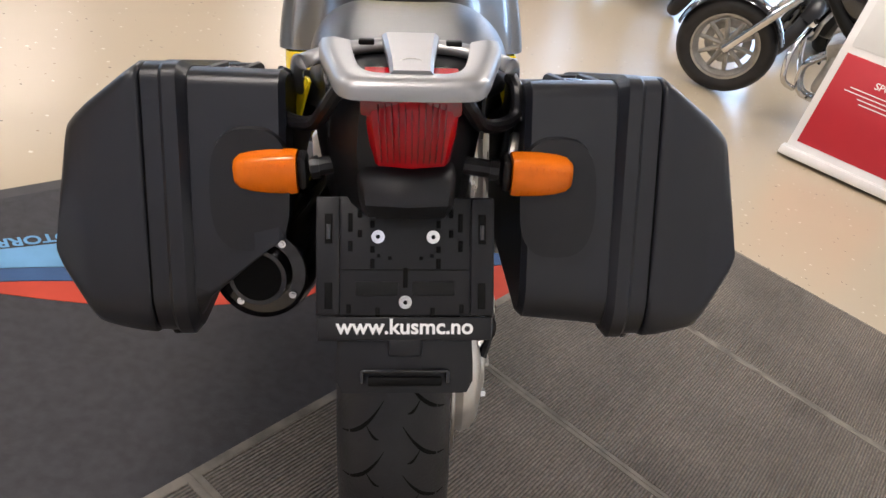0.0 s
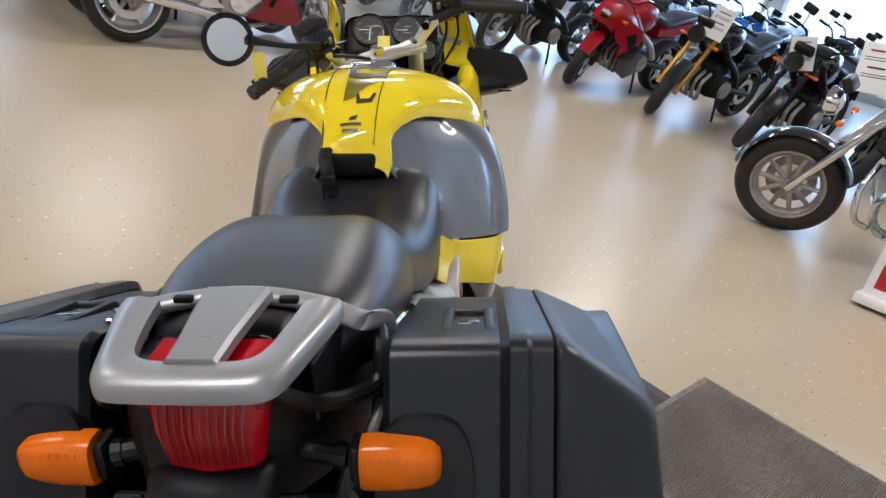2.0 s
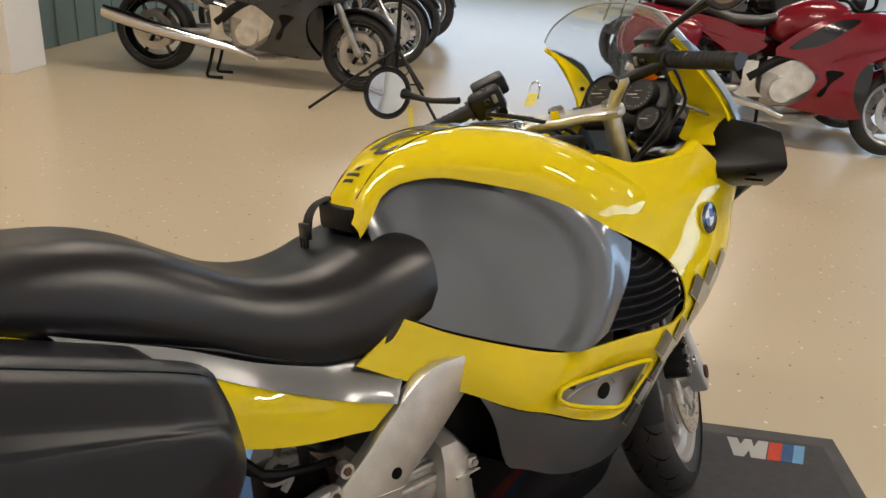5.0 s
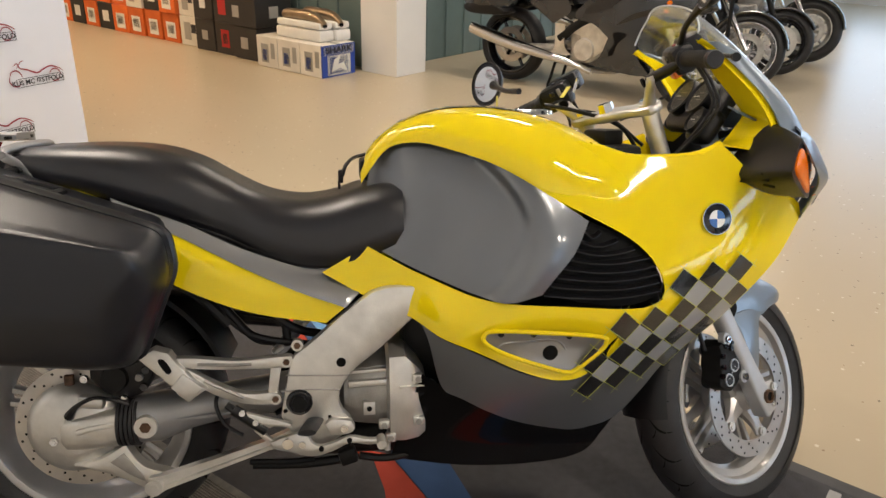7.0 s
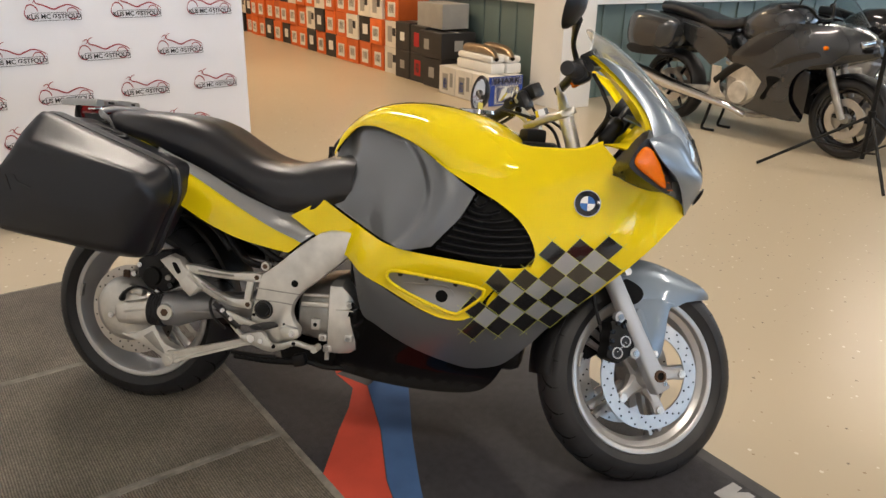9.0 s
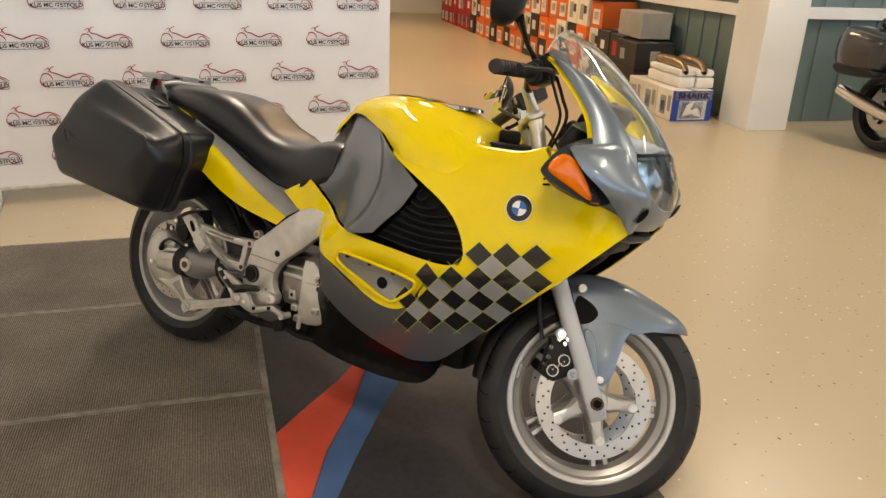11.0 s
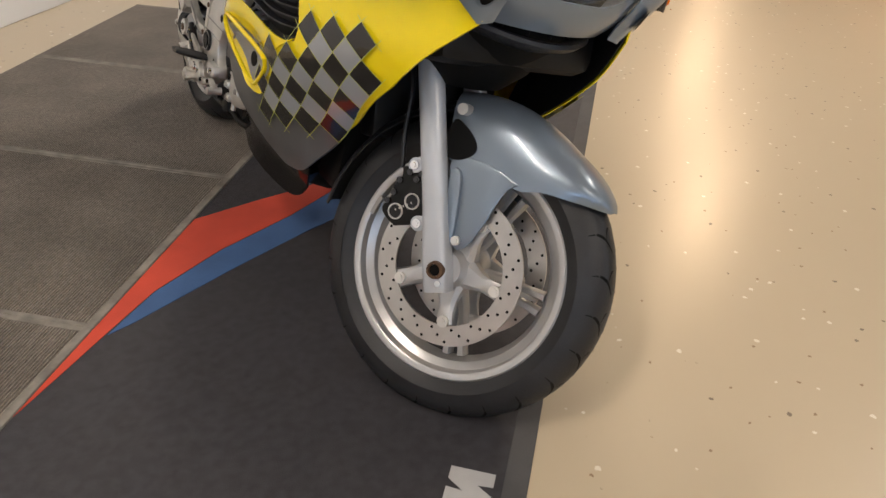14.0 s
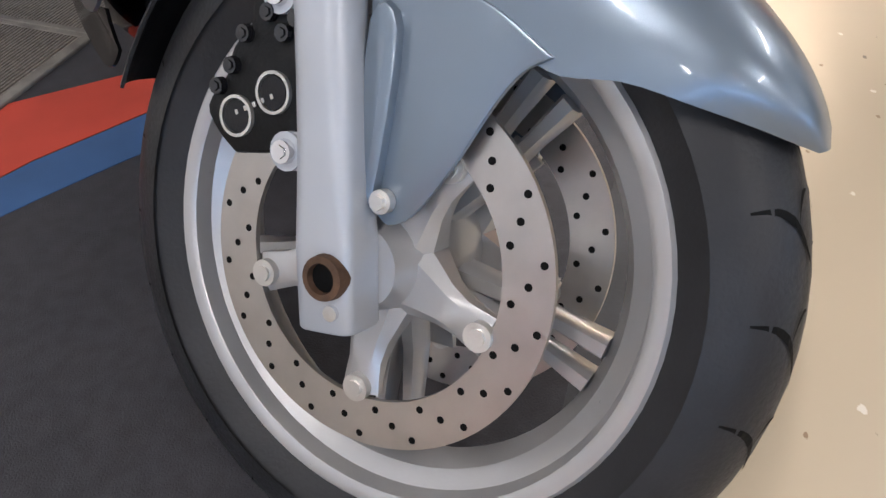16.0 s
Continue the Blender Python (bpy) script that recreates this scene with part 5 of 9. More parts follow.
# rear indicators
for s in (1, -1):
    side0 = 0 if s > 0 else .017
    bm = bmesh.new()
    tube(bm, [(s * .075, -.152, .798), (s * .13 + side0, -.159, .793)], .012, 10, 1)
    tube(bm, [(s * .118 + side0, -.157, .794), (s * .128 + side0, -.158, .793)], .015, 10, 1)
    stem = part("indicator_stem", bm, BLACKPLASTIC, bike)
    bm = bmesh.new()
    rings = []
    for q, w, h in ((0, .021, .0275), (.006, .0225, .0285), (.035, .022, .0280), (.058, .020, .0255), (.072, .017, .022), (.079, .012, .016), (.081, .004, .006)):
        c = Vector((s * (.145 + q) + side0, -.162, .790))
        rings.append([c + Vector((0, math.copysign(abs(math.cos(k * math.tau / 20)) ** .7, math.cos(k * math.tau / 20)) * w, math.copysign(abs(math.sin(k * math.tau / 20)) ** .7, math.sin(k * math.tau / 20)) * h)) for k in range(20)])
    loft(bm, rings)
    lens = part("indicator_lens", bm, AMBER, bike, "amber ribbed indicator lens", sharp=60)
    bm = bmesh.new()
    box(bm, (s * .139 + side0, -.157, .790), (.014, .036, .046), None, .008)
    part("indicator_body", bm, BLACKPLASTIC, bike)
    for k in range(7):
        bm = bmesh.new()
        q = .012 + k * .009
        hh = .026 * (1 - (q / .09) ** 3)
        box(bm, (s * (.145 + q) + side0, -.1825 + (q / .09) ** 4 * .012, .790), (.0014, .002, hh * 1.5), None, .0005)
        part("lens_rib", bm, AMBER, lens)


# ---- side cases ----
def hollow_at(s, a, f, q):
    z = .752 + .072 * f * math.copysign(abs(math.sin(a)) ** .7, math.sin(a))
    y = -.177 - (.753 - z) * .346 if z < .753 else -.177 + (z - .753) * .47
    return Vector((s * (.204 + .050 * f * math.copysign(abs(math.cos(a)) ** .7, math.cos(a))), y + q - .002, z))


def side_case(s):
    label = "black textured plastic side case with a lid band"
    t = new("side_case")
    t.parent = bike
    t.matrix_basis = Matrix.Translation((.004 if s > 0 else .016, .004, .008 if s > 0 else .016))
    t["label"] = label

    def section(x, y0, y1, z0, z1, rad=.022):
        """Side outline of the case at one depth, corners rounded: rear edge slants, bottom rises to the rear."""
        z0 += .012
        h = z1 - z0
        c = [(y1 - .075, z0 - .016 * h), (y1 - .135, z0 - .032 * h), (y0 + .012, z0 + .08 * h), (y0, z0 + .224 * h), (y0 + .045, z0 + .566 * h), (y0 + .105, z1), (y0 + .135, z1), (y1 - .055, z1 - .29 * h), (y1 - .012, z1 - .34 * h), (y1, z1 - .54 * h)]
        if s < 0 and x < .27:
            lift = .70 - max(0, x - .18) * 1.1
            c = [(q[0] + (.004 * i if q[1] < lift else 0), max(q[1], lift - .002 * i)) for i, q in enumerate(c)]
        out = []
        n = len(c)
        for i in range(n):
            p, q, r_ = np.array(c[i - 1]), np.array(c[i]), np.array(c[(i + 1) % n])
            d0, d1 = (p - q), (r_ - q)
            l0, l1 = np.linalg.norm(d0), np.linalg.norm(d1)
            k = min(rad, l0 * .45, l1 * .45)
            a, b = q + d0 / l0 * k, q + d1 / l1 * k
            for t in (0, .33, .67, 1):
                out.append(a * (1 - t) ** 2 + q * 2 * t * (1 - t) + b * t * t)
        return [Vector((s * x, a, b)) for a, b in out]

    # inner half: box next to the machine
    bm = bmesh.new()
    rows = [section(.160, -.215, .235, .545, .872), section(.168, -.222, .243, .538, .880), section(.262, -.222, .252, .526, .882), section(.285, -.222, .255, .522, .882)]
    loft(bm, rows)
    part("case_shell", bm, CASEPLASTIC, t, sharp=35)
    bm = bmesh.new()
    rows = [section(.280, -.224, .262, .516, .884), section(.290, -.234, .283, .506, .894), section(.307, -.234, .285, .506, .894), section(.312, -.230, .279, .510, .891), section(.333, -.230, .277, .510, .891)]
    loft(bm, rows)
    part("case_band", bm, CASEPLASTIC, t, "raised black band round the case", sharp=30)
    bm = bmesh.new()
    rows = [section(.331, -.226, .272, .515, .886), section(.337, -.226, .272, .515, .886)]
    loft(bm, rows)
    part("lid_seam", bm, DARKGAP, t)
    bm = bmesh.new()
    lid_rows = ((.336, -.231, .276, .510, .890), (.341, -.233, .278, .507, .892), (.362, -.233, .276, .511, .879), (.388, -.232, .272, .520, .861), (.408, -.231, .267, .528, .847), (.418, -.230, .263, .535, .840),
                (.427, -.228, .258, .551, .833), (.440, -.225, .250, .590, .822), (.4505, -.221, .243, .620, .812), (.455, -.217, .238, .637, .803), (.4565, -.207, .226, .650, .788))
    rows = [section(.341 + (x - .341) * .91, y0, y1, z0, z1, .026) for x, y0, y1, z0, z1 in lid_rows]
    loft(bm, rows)
    lid = part("case_lid", bm, CASEPLASTIC, t, "bulged outer lid of the case", sharp=70)
    bm = bmesh.new()
    line = [(s * .4461, y, z) for y, z in ((-.135, .680), (-.150, .720), (-.125, .720), (-.112, .702), (-.075, .690))]
    tube(bm, line, .0016, 5, 1)
    part("badge_outline", bm, BLACKPLASTIC, lid)
    # handle and latch on top
    bm = bmesh.new()
    for q in (-.045, .055):
        box(bm, (s * .245, q, .842 - q * .27), (.062, .018, .024), Matrix.Rotation(-.26, 3, "X"), .006)
    box(bm, (s * .270, .005, .846), (.014, .11, .018), Matrix.Rotation(-.26, 3, "X"), .006)
    box(bm, (s * .222, .005, .846), (.014, .11, .018), Matrix.Rotation(-.26, 3, "X"), .006)
    h = part("case_handle", bm, BLACKPLASTIC, t, "black carrying handle with a latch")
    bm = bmesh.new()
    box(bm, (s * .246, .005, .846), (.026, .034, .010), Matrix.Rotation(-.26, 3, "X"), .003)
    part("latch", bm, BLACKGLOSS, h)
    # hollow for the indicator
    bm = bmesh.new()
    rings = []
    for q, f in ((.02, 1.0), (-.004, 1.0), (-.004, .93)):
        rings.append([hollow_at(s, a, f, q) for a in [k * math.tau / 28 for k in range(28)]])
    loft(bm, rings)
    part("indicator_hollow", bm, BLACKPLASTIC, t, "dark hollow behind the indicator", sharp=40)
    bm = bmesh.new()
    rod(bm, (s * .32, -.19, .556), (s * .32, -.19, .538), .009, n=10)
    part("case_foot", bm, BLACKPLASTIC, t)


both(side_case)

# ---- silencer on the left ----
bm = bmesh.new()
ax = Vector((.06, .62, -.16)).normalized()
p0 = Vector((-.190, -.155, .628))
prof = [(-.004, .0), (-.004, .034), (-.018, .034), (-.018, .040), (.004, .044), (.006, .061), (.0, .066), (.018, .071), (.42, .071), (.50, .050), (.62, .030)]
lathe(bm, prof, 36, "z")
bmesh.ops.transform(bm, matrix=Matrix.Translation(p0) @ ax.to_track_quat("Z", "Y").to_matrix().to_4x4(), verts=bm.verts)
sil = part("silencer", bm, BLACKGLOSS, bike, "glossy black round silencer", sharp=30)
x, y, _ = frame_of(ax)
for k in range(4):
    a = .6 + k * math.pi / 2
    bm = bmesh.new()
    bolt(bm, p0 + (x * math.cos(a) + y * math.sin(a)) * .053 + ax * .006, -ax, .006, .005)
    part("rivet", bm, CHROME, sil)
bm = bmesh.new()
lathe(bm, [(-.019, .0335), (.05, .030), (.05, 0)], 28, "z")
bmesh.ops.transform(bm, matrix=Matrix.Translation(p0) @ ax.to_track_quat("Z", "Y").to_matrix().to_4x4(), verts=bm.verts)
part("tailpipe_bore", bm, DARKGAP, sil)
bm = bmesh.new()
rows = []
for k in range(15):
    a = radians(62 + 140 * k / 14)
    out = Vector((math.cos(a), 0, math.sin(a)))
    lead = -.050 - .025 * math.sin(math.pi * k / 14) + .05 * (1 - k / 14)
    rows.append([p0 + ax * d + (out - ax * out.dot(ax)).normalized() * r for d, r in ((lead, .075), (lead - .004, .079), (lead, .083), (lead + .16, .083), (lead + .16, .075))])
loft(bm, rows)
part("heat_shield", bm, BLACKGLOSS, bike, "black heat shield between case and silencer", sharp=40)

# ---- drive side: swing arm, footrest plates, gearbox ----
bm = bmesh.new()
lathe(bm, [(.100, .098), (.112, .104), (.128, .098), (.140, .080), (.148, .050), (.148, .0)], 40, "x", at=(0, 0, .306))
fd = part("final_drive", bm, ALU, bike, "cast aluminium final drive housing", sharp=40)
bm = bmesh.new()
rings = []
for y, z, h, d in ((-.022, .300, .020, .010), (-.010, .301, .034, .018), (.03, .304, .038, .022), (.075, .310, .041, .026), (.118, .319, .043, .030)):
    rings.append([Vector((.140 + d * math.copysign(abs(math.cos(a)) ** .6, math.cos(a)) * (1 if math.cos(a) > 0 else 1.6), y, z + h * math.copysign(abs(math.sin(a)) ** .7, math.sin(a)))) for a in [k * math.tau / 20 for k in range(20)]])
loft(bm, rings)
part("drive_neck", bm, ALU, fd, sharp=50)
bm = bmesh.new()
sideplate(bm, smooth_outline([(.018, .318), (.05, .326), (.110, .334), (.110, .324), (.05, .314), (.018, .306)], 3), .158, .010, .003)
part("neck_rib", bm, ALU, fd)
bm = bmesh.new()
sideplate(bm, smooth_outline([(.000, .232, 1), (.060, .246), (.112, .276, 1), (.148, .222), (.206, .200), (.208, .176), (.190, .160), (.160, .160, 1), (.110, .190), (.060, .212)], 3), .125, .030, .005)
part("drive_bracket", bm, ALU, fd)
bm = bmesh.new()
sideplate(bm, [(.078, .236), (.108, .256), (.146, .200), (.150, .186), (.118, .204)], .1545, .002, .001)
part("bracket_pocket", bm, ALUDARK, fd)
bm = bmesh.new()
bolt(bm, (.149, -.035, .290), (1, 0, 0), .010, .008, 6)
part("drain_plug", bm, CHROME, fd)
bm = bmesh.new()
box(bm, (.147, .050, .376), (.030, .055, .030), Matrix.Rotation(-.15, 3, "X"), .010)
part("sensor_boss", bm, ALU, fd)
for k in range(5):
    bm = bmesh.new()
    rings = []
    y = .108 + k * .009
    rings = [[Vector((.145 + .046 * math.cos(a), y + dy, .324 + .052 * math.sin(a))) for a in [q * math.tau / 20 for q in range(20)]] for dy in (-.003, .003)]
    loft(bm, rings)
    part("rubber_bellows", bm, RUBBER, fd)
bm = bmesh.new()
rod(bm, (.165, .168, .328), (.192, .168, .328), .026, .024, 20)
pv = part("pivot_boss", bm, ALU, bike)
bm = bmesh.new()
rod(bm, (.192, .168, .328), (.195, .168, .328), .012, n=6)
part("pivot_bolt", bm, RUST, pv)
bm = bmesh.new()
rings = []
for y, z, h, d, x in ((.135, .326, .050, .046, .135), (.19, .332, .055, .050, .135), (.26, .345, .042, .045, .13), (.35, .360, .038, .042, .125), (.46, .368, .045, .045, .12), (.52, .37, .05, .05, .11)):
    rings.append([Vector((x + d * math.copysign(abs(math.cos(a)) ** .8, math.cos(a)), y, z + h * math.sin(a))) for a in [k * math.tau / 20 for k in range(20)]])
loft(bm, rings)
sw = part("swing_arm", bm, SILVERPAINT, bike, "silver single swing arm tube")
bm = bmesh.new()
sideplate(bm, [(.17, .335), (.40, .352), (.40, .347), (.17, .327)], .176, .004, .001)
part("arm_rib", bm, SILVERPAINT, sw)
bm = bmesh.new()
rows = []
for y, z, h in ((.160, .176, .024), (.20, .190, .017), (.30, .222, .014), (.42, .262, .012), (.50, .288, .020)):
    rows.append([Vector((.160 + a * .011, y, z + b * h)) for a, b in ((-1, -1), (1, -1), (1, -.45), (.35, -.30), (.35, .30), (1, .45), (1, 1), (-1, 1))])
loft(bm, rows)
part("torque_arm", bm, ALU, bike, "cast torque arm under the swing arm")
for p in ((.175, .170, .178), (.175, .495, .286)):
    bm = bmesh.new()
    rod(bm, (p[0] - .02, p[1], p[2]), p, .021, .019, 18)
    rod(bm, p, (p[0] + .004, p[1], p[2]), .011, n=6)
    part("arm_joint", bm, ALU, bike)

# rear brake caliper and hose
bm = bmesh.new()
sideplate(bm, smooth_outline([(.046, .470, 1), (.094, .497), (.158, .510, 1), (.176, .470), (.178, .432, 1), (.160, .390), (.120, .372, 1), (.083, .384), (.060, .405), (.046, .422, 1)], 3), .088, .052, .007)
cal = part("rear_caliper", bm, BLACKPLASTIC, bike, "black rear brake caliper", sharp=40)
bm = bmesh.new()
rod(bm, (.140, .098, .424), (.150, .098, .424), .030, .027, 24)
part("piston_cap", bm, BLACKMATT, cal)
bm = bmesh.new()
box(bm, (.140, .140, .470), (.020, .040, .030), Matrix.Rotation(.4, 3, "X"), .005)
part("caliper_bridge", bm, BLACKMATT, cal)
for y, z, mt in ((.056, .456, CHROME), (.036, .426, CHROME), (.150, .424, ALUDARK), (.118, .380, CHROME), (.165, .440, BLACKGLOSS), (.158, .402, BLACKGLOSS)):
    bm = bmesh.new()
    bolt(bm, (.140, y, z), (1, 0, 0), .009, .007, 10)
    part("caliper_bolt", bm, mt, cal)
bm = bmesh.new()
box(bm, (.122, -.002, .418), (.012, .020, .024), None, .003)
part("speed_sensor", bm, RUST, bike)
bm = bmesh.new()
tube(bm, [(.150, .000, .345), (.165, .022, .372), (.17, .06, .392), (.168, .10, .385), (.16, .13, .37)], [.011, .006, .004, .004, .004], 8, 5)
part("sensor_cable", bm, BLACKPLASTIC, bike)

# footrest plate: a flat casting that reaches up over the fairing
bm = bmesh.new()
line = smooth_outline([(.597, .573), (.655, .615, 1), (.694, .6255), (.764, .6245, 1), (.782, .613), (.779, .597, 1), (.753, .566), (.699, .516), (.658, .480), (.617, .448), (.589, .413), (.580, .380), (.588, .352), (.604, .332), (.601, .306, 1), (.580, .293), (.544, .270), (.507, .259, 1), (.475, .310), (.455, .348, 1), (.468, .411), (.478, .456), (.488, .482, 1), (.534, .518)], 4)
sideplate(bm, line, .192, .024, .006)
plate = part("footrest_plate", bm, ALU, bike, "cast aluminium footrest plate", sharp=30)
bm = bmesh.new()
tube(bm, [(.2155, .470, .440), (.2155, .53, .437), (.2155, .603, .434)], .0020, 6, 3)
part("plate_edge_line", bm, ALUDARK, plate)
bm = bmesh.new()
tube(bm, [(.2155, .459, .404), (.2155, .52, .406), (.2155, .583, .402)], .0020, 6, 3)
part("plate_edge_line", bm, ALUDARK, plate)
bm = bmesh.new()
rod(bm, (.212, .496, .379), (.220, .496, .379), .029, .028, 28)
cap = part("plate_cap", bm, BLACKPLASTIC, plate, "black plastic pivot cap")
bm = bmesh.new()
lathe(bm, [(.220, .022), (.2225, .022), (.2225, .026), (.220, .026)], 28, "x", at=(0, .496, .379), closed=True)
part("cap_ring", bm, BLACKGLOSS, cap)
bm = bmesh.new()
rod(bm, (.220, .496, .379), (.224, .496, .379), .017, n=6)
part("cap_nut", bm, BLACKMATT, cap)
for y, z, r in ((.587, .464, .0105), (.559, .342, .004), (.466, .360, .005)):
    bm = bmesh.new()
    rod(bm, (.2155, y, z), (.2166, y, z), r, n=18)
    part("plate_hole", bm, DARKGAP, plate)

# passenger footrest bracket: two cast bars from the plate to a forked block
bm = bmesh.new()
sideplate(bm, smooth_outline([(.222, .487, 1), (.283, .486), (.374, .476), (.462, .482), (.484, .480), (.484, .458), (.466, .455), (.374, .455), (.290, .460), (.240, .468, 1)], 3), .196, .018, .005)
brk = part("bracket_bar", bm, ALU, bike, "cast bracket of the passenger footrest", sharp=35)
bm = bmesh.new()
sideplate(bm, smooth_outline([(.268, .462, 1), (.330, .425), (.384, .402), (.440, .402), (.456, .392), (.452, .376), (.436, .374), (.377, .379), (.315, .404), (.262, .442, 1)], 3), .196, .018, .005)
part("bracket_bar", bm, ALU, bike, "cast bracket of the passenger footrest", sharp=35)
bm = bmesh.new()
sideplate(bm, [(.440, .468), (.462, .468), (.448, .384), (.428, .384)], .197, .014, .003)
part("bracket_strut", bm, ALU, bike)
for p in (([(.290, .472), (.360, .468), (.400, .468)]), ([(.300, .436), (.345, .412), (.380, .394)])):
    bm = bmesh.new()
    tube(bm, [(.2150, y, z) for y, z in p], .0035, 6, 4)
    part("bracket_groove", bm, ALUDARK, brk)
for y, z in ((.472, .470), (.446, .388), (.496, .505)):
    bm = bmesh.new()
    rod(bm, (.200, y, z), (.217, y, z), .0125, n=16)
    bs = part("bracket_boss", bm, ALU, bike)
    bm = bmesh.new()
    rod(bm, (.217, y, z), (.2195, y, z), .0075, n=6)
    part("boss_bolt", bm, RUST, bs)
bm = bmesh.new()
sideplate(bm, smooth_outline([(.172, .494, 1), (.206, .513, 1), (.236, .503, 1), (.256, .474), (.292, .434, 1), (.308, .421, 1), (.268, .394, 1), (.247, .412, 1), (.236, .430), (.198, .468)], 2), .198, .030, .005)
foot = part("passenger_footrest", bm, ALU, bike, "folded aluminium passenger footrest", sharp=30)
bm = bmesh.new()
sideplate(bm, smooth_outline([(.214, .488), (.226, .490), (.240, .466), (.230, .460)], 3), .2285, .002)
part("footrest_slot", bm, DARKGAP, foot)
bm = bmesh.new()
box(bm, (.226, .268, .428), (.014, .050, .040), Matrix.Rotation(-.72, 3, "X"), .003)
part("hinge_block", bm, ALU, foot)

# gearbox and engine
bm = bmesh.new()
rings = []
for y, w, z0, z1 in ((.575, .150, .30, .43), (.590, .178, .290, .446), (.66, .188, .284, .456), (.690, .190, .278, .460)):
    rings.append([Vector((w * a, y, z0 + (z1 - z0) * b)) for a, b in ((-1, .25), (-1, .7), (-.75, 1), (.70, 1), (.90, .88), (1, .62), (1, .32), (.90, .10), (.7, 0), (-.75, 0))])
loft(bm, rings)
gb = part("gearbox", bm, ALUDARK, bike, "grey cast gearbox housing", sharp=35)
bm = bmesh.new()
rings = []
for y, w, z0, z1 in ((.684, .196, .272, .474), (.690, .210, .268, .480), (.724, .212, .268, .482), (.752, .206, .272, .452), (.768, .196, .282, .425)):
    rings.append([Vector((w * a, y, z0 + (z1 - z0) * b)) for a, b in ((-1, .1), (-1, .9), (-.9, 1), (.80, 1), (.97, .93), (1, .80), (1, .12), (.96, .02), (.85, 0), (-.9, 0))])
loft(bm, rings)
part("clutch_housing", bm, ALU, bike, "pale cast clutch housing", sharp=30)
bm = bmesh.new()
rings = []
for y, w, z0, z1 in ((.760, .176, .284, .400), (.790, .178, .286, .392), (.812, .172, .300, .372)):
    rings.append([Vector((w * a, y, z0 + (z1 - z0) * b)) for a, b in ((-1, .1), (-1, .9), (-.9, 1), (.85, 1), (1, .85), (1, .15), (.9, 0), (-.9, 0))])
loft(bm, rings)
part("engine_end", bm, ALUDARK, bike, "ribbed lower end of the engine", sharp=30)
for z0, z1, y0, y1, x in ((.396, .410, .600, .686, .184), (.424, .432, .602, .686, .176), (.330, .338, .765, .815, .172), (.368, .376, .757, .812, .170), (.398, .402, .712, .768, .208)):
    bm = bmesh.new()
    sideplate(bm, [(y0, z0), (y1, z0 + .003), (y1, z1 + .003), (y0, z1)], x, .010, .003)
    part("casting_rib", bm, ALU, gb)
bm = bmesh.new()
sideplate(bm, [(.632, .330), (.658, .330), (.658, .362), (.632, .362)], .184, .010, .004)
lg = part("casting_lug", bm, ALU, gb)
bm = bmesh.new()
rod(bm, (.194, .645, .346), (.1955, .645, .346), .006, n=12)
part("lug_hole", bm, DARKGAP, lg)
for y, z in ((.752, .418), (.752, .320), (.676, .315), (.690, .284)):
    bm = bmesh.new()
    box(bm, (.207, y, z), (.018, .024, .020), None, .004)
    bb = part("casting_boss", bm, ALU, gb)
    bm = bmesh.new()
    rod(bm, (.216, y, z), (.220, y, z), .007, n=6)
    part("boss_bolt", bm, ALUDARK, bb)
bm = bmesh.new()
rod(bm, (.19, .683, .278), (.19, .683, .246), .007, n=10)
part("breather_pipe", bm, ALU, gb)
bm = bmesh.new()
box(bm, (-.02, .98, .46), (.34, .52, .40), None, .03)
part("engine_block", bm, BLACKMATT, bike, "dark engine block inside the fairing")
bm = bmesh.new()
box(bm, (0, 1.28, .60), (.30, .06, .34), Matrix.Rotation(.25, 3, "X"), .01)
part("radiator", bm, BLACKMATT, bike, "black radiator behind the front wheel")
bm = bmesh.new()
rings = []
for y, w, z0 in ((.69, .155, .235), (.80, .17, .205), (1.0, .18, .200), (1.12, .165, .225), (1.18, .14, .28)):
    rings.append([Vector((w * a, y, z0 + b)) for a, b in ((-1, .06), (-.9, .01), (-.6, -.004), (.6, -.004), (.9, .01), (1, .06), (.9, .12), (-.9, .12))])
loft(bm, rings)
part("belly_pan_floor", bm, BELLYBLACK, bike, "glossy black belly pan underside", sharp=50)
bm = bmesh.new()
box(bm, (0, .50, .62), (.20, .36, .18), Matrix.Rotation(-.35, 3, "X"), .03)
box(bm, (0, .20, .70), (.19, .34, .12), Matrix.Rotation(-.38, 3, "X"), .02)
part("rear_frame", bm, BLACKMATT, bike, "black rear frame and battery box")
bm = bmesh.new()
tube(bm, [(.06 + .034 * math.cos(k * .55), .44 + .13 * (k / 60) + .034 * math.sin(k * .55) * .8, .44 + .17 * (k / 60) + .020 * math.sin(k * .55)) for k in range(61)], .0065, 8, 2)
part("shock_spring", bm, WHITEPAINT, bike, "white coil spring of the rear shock absorber")
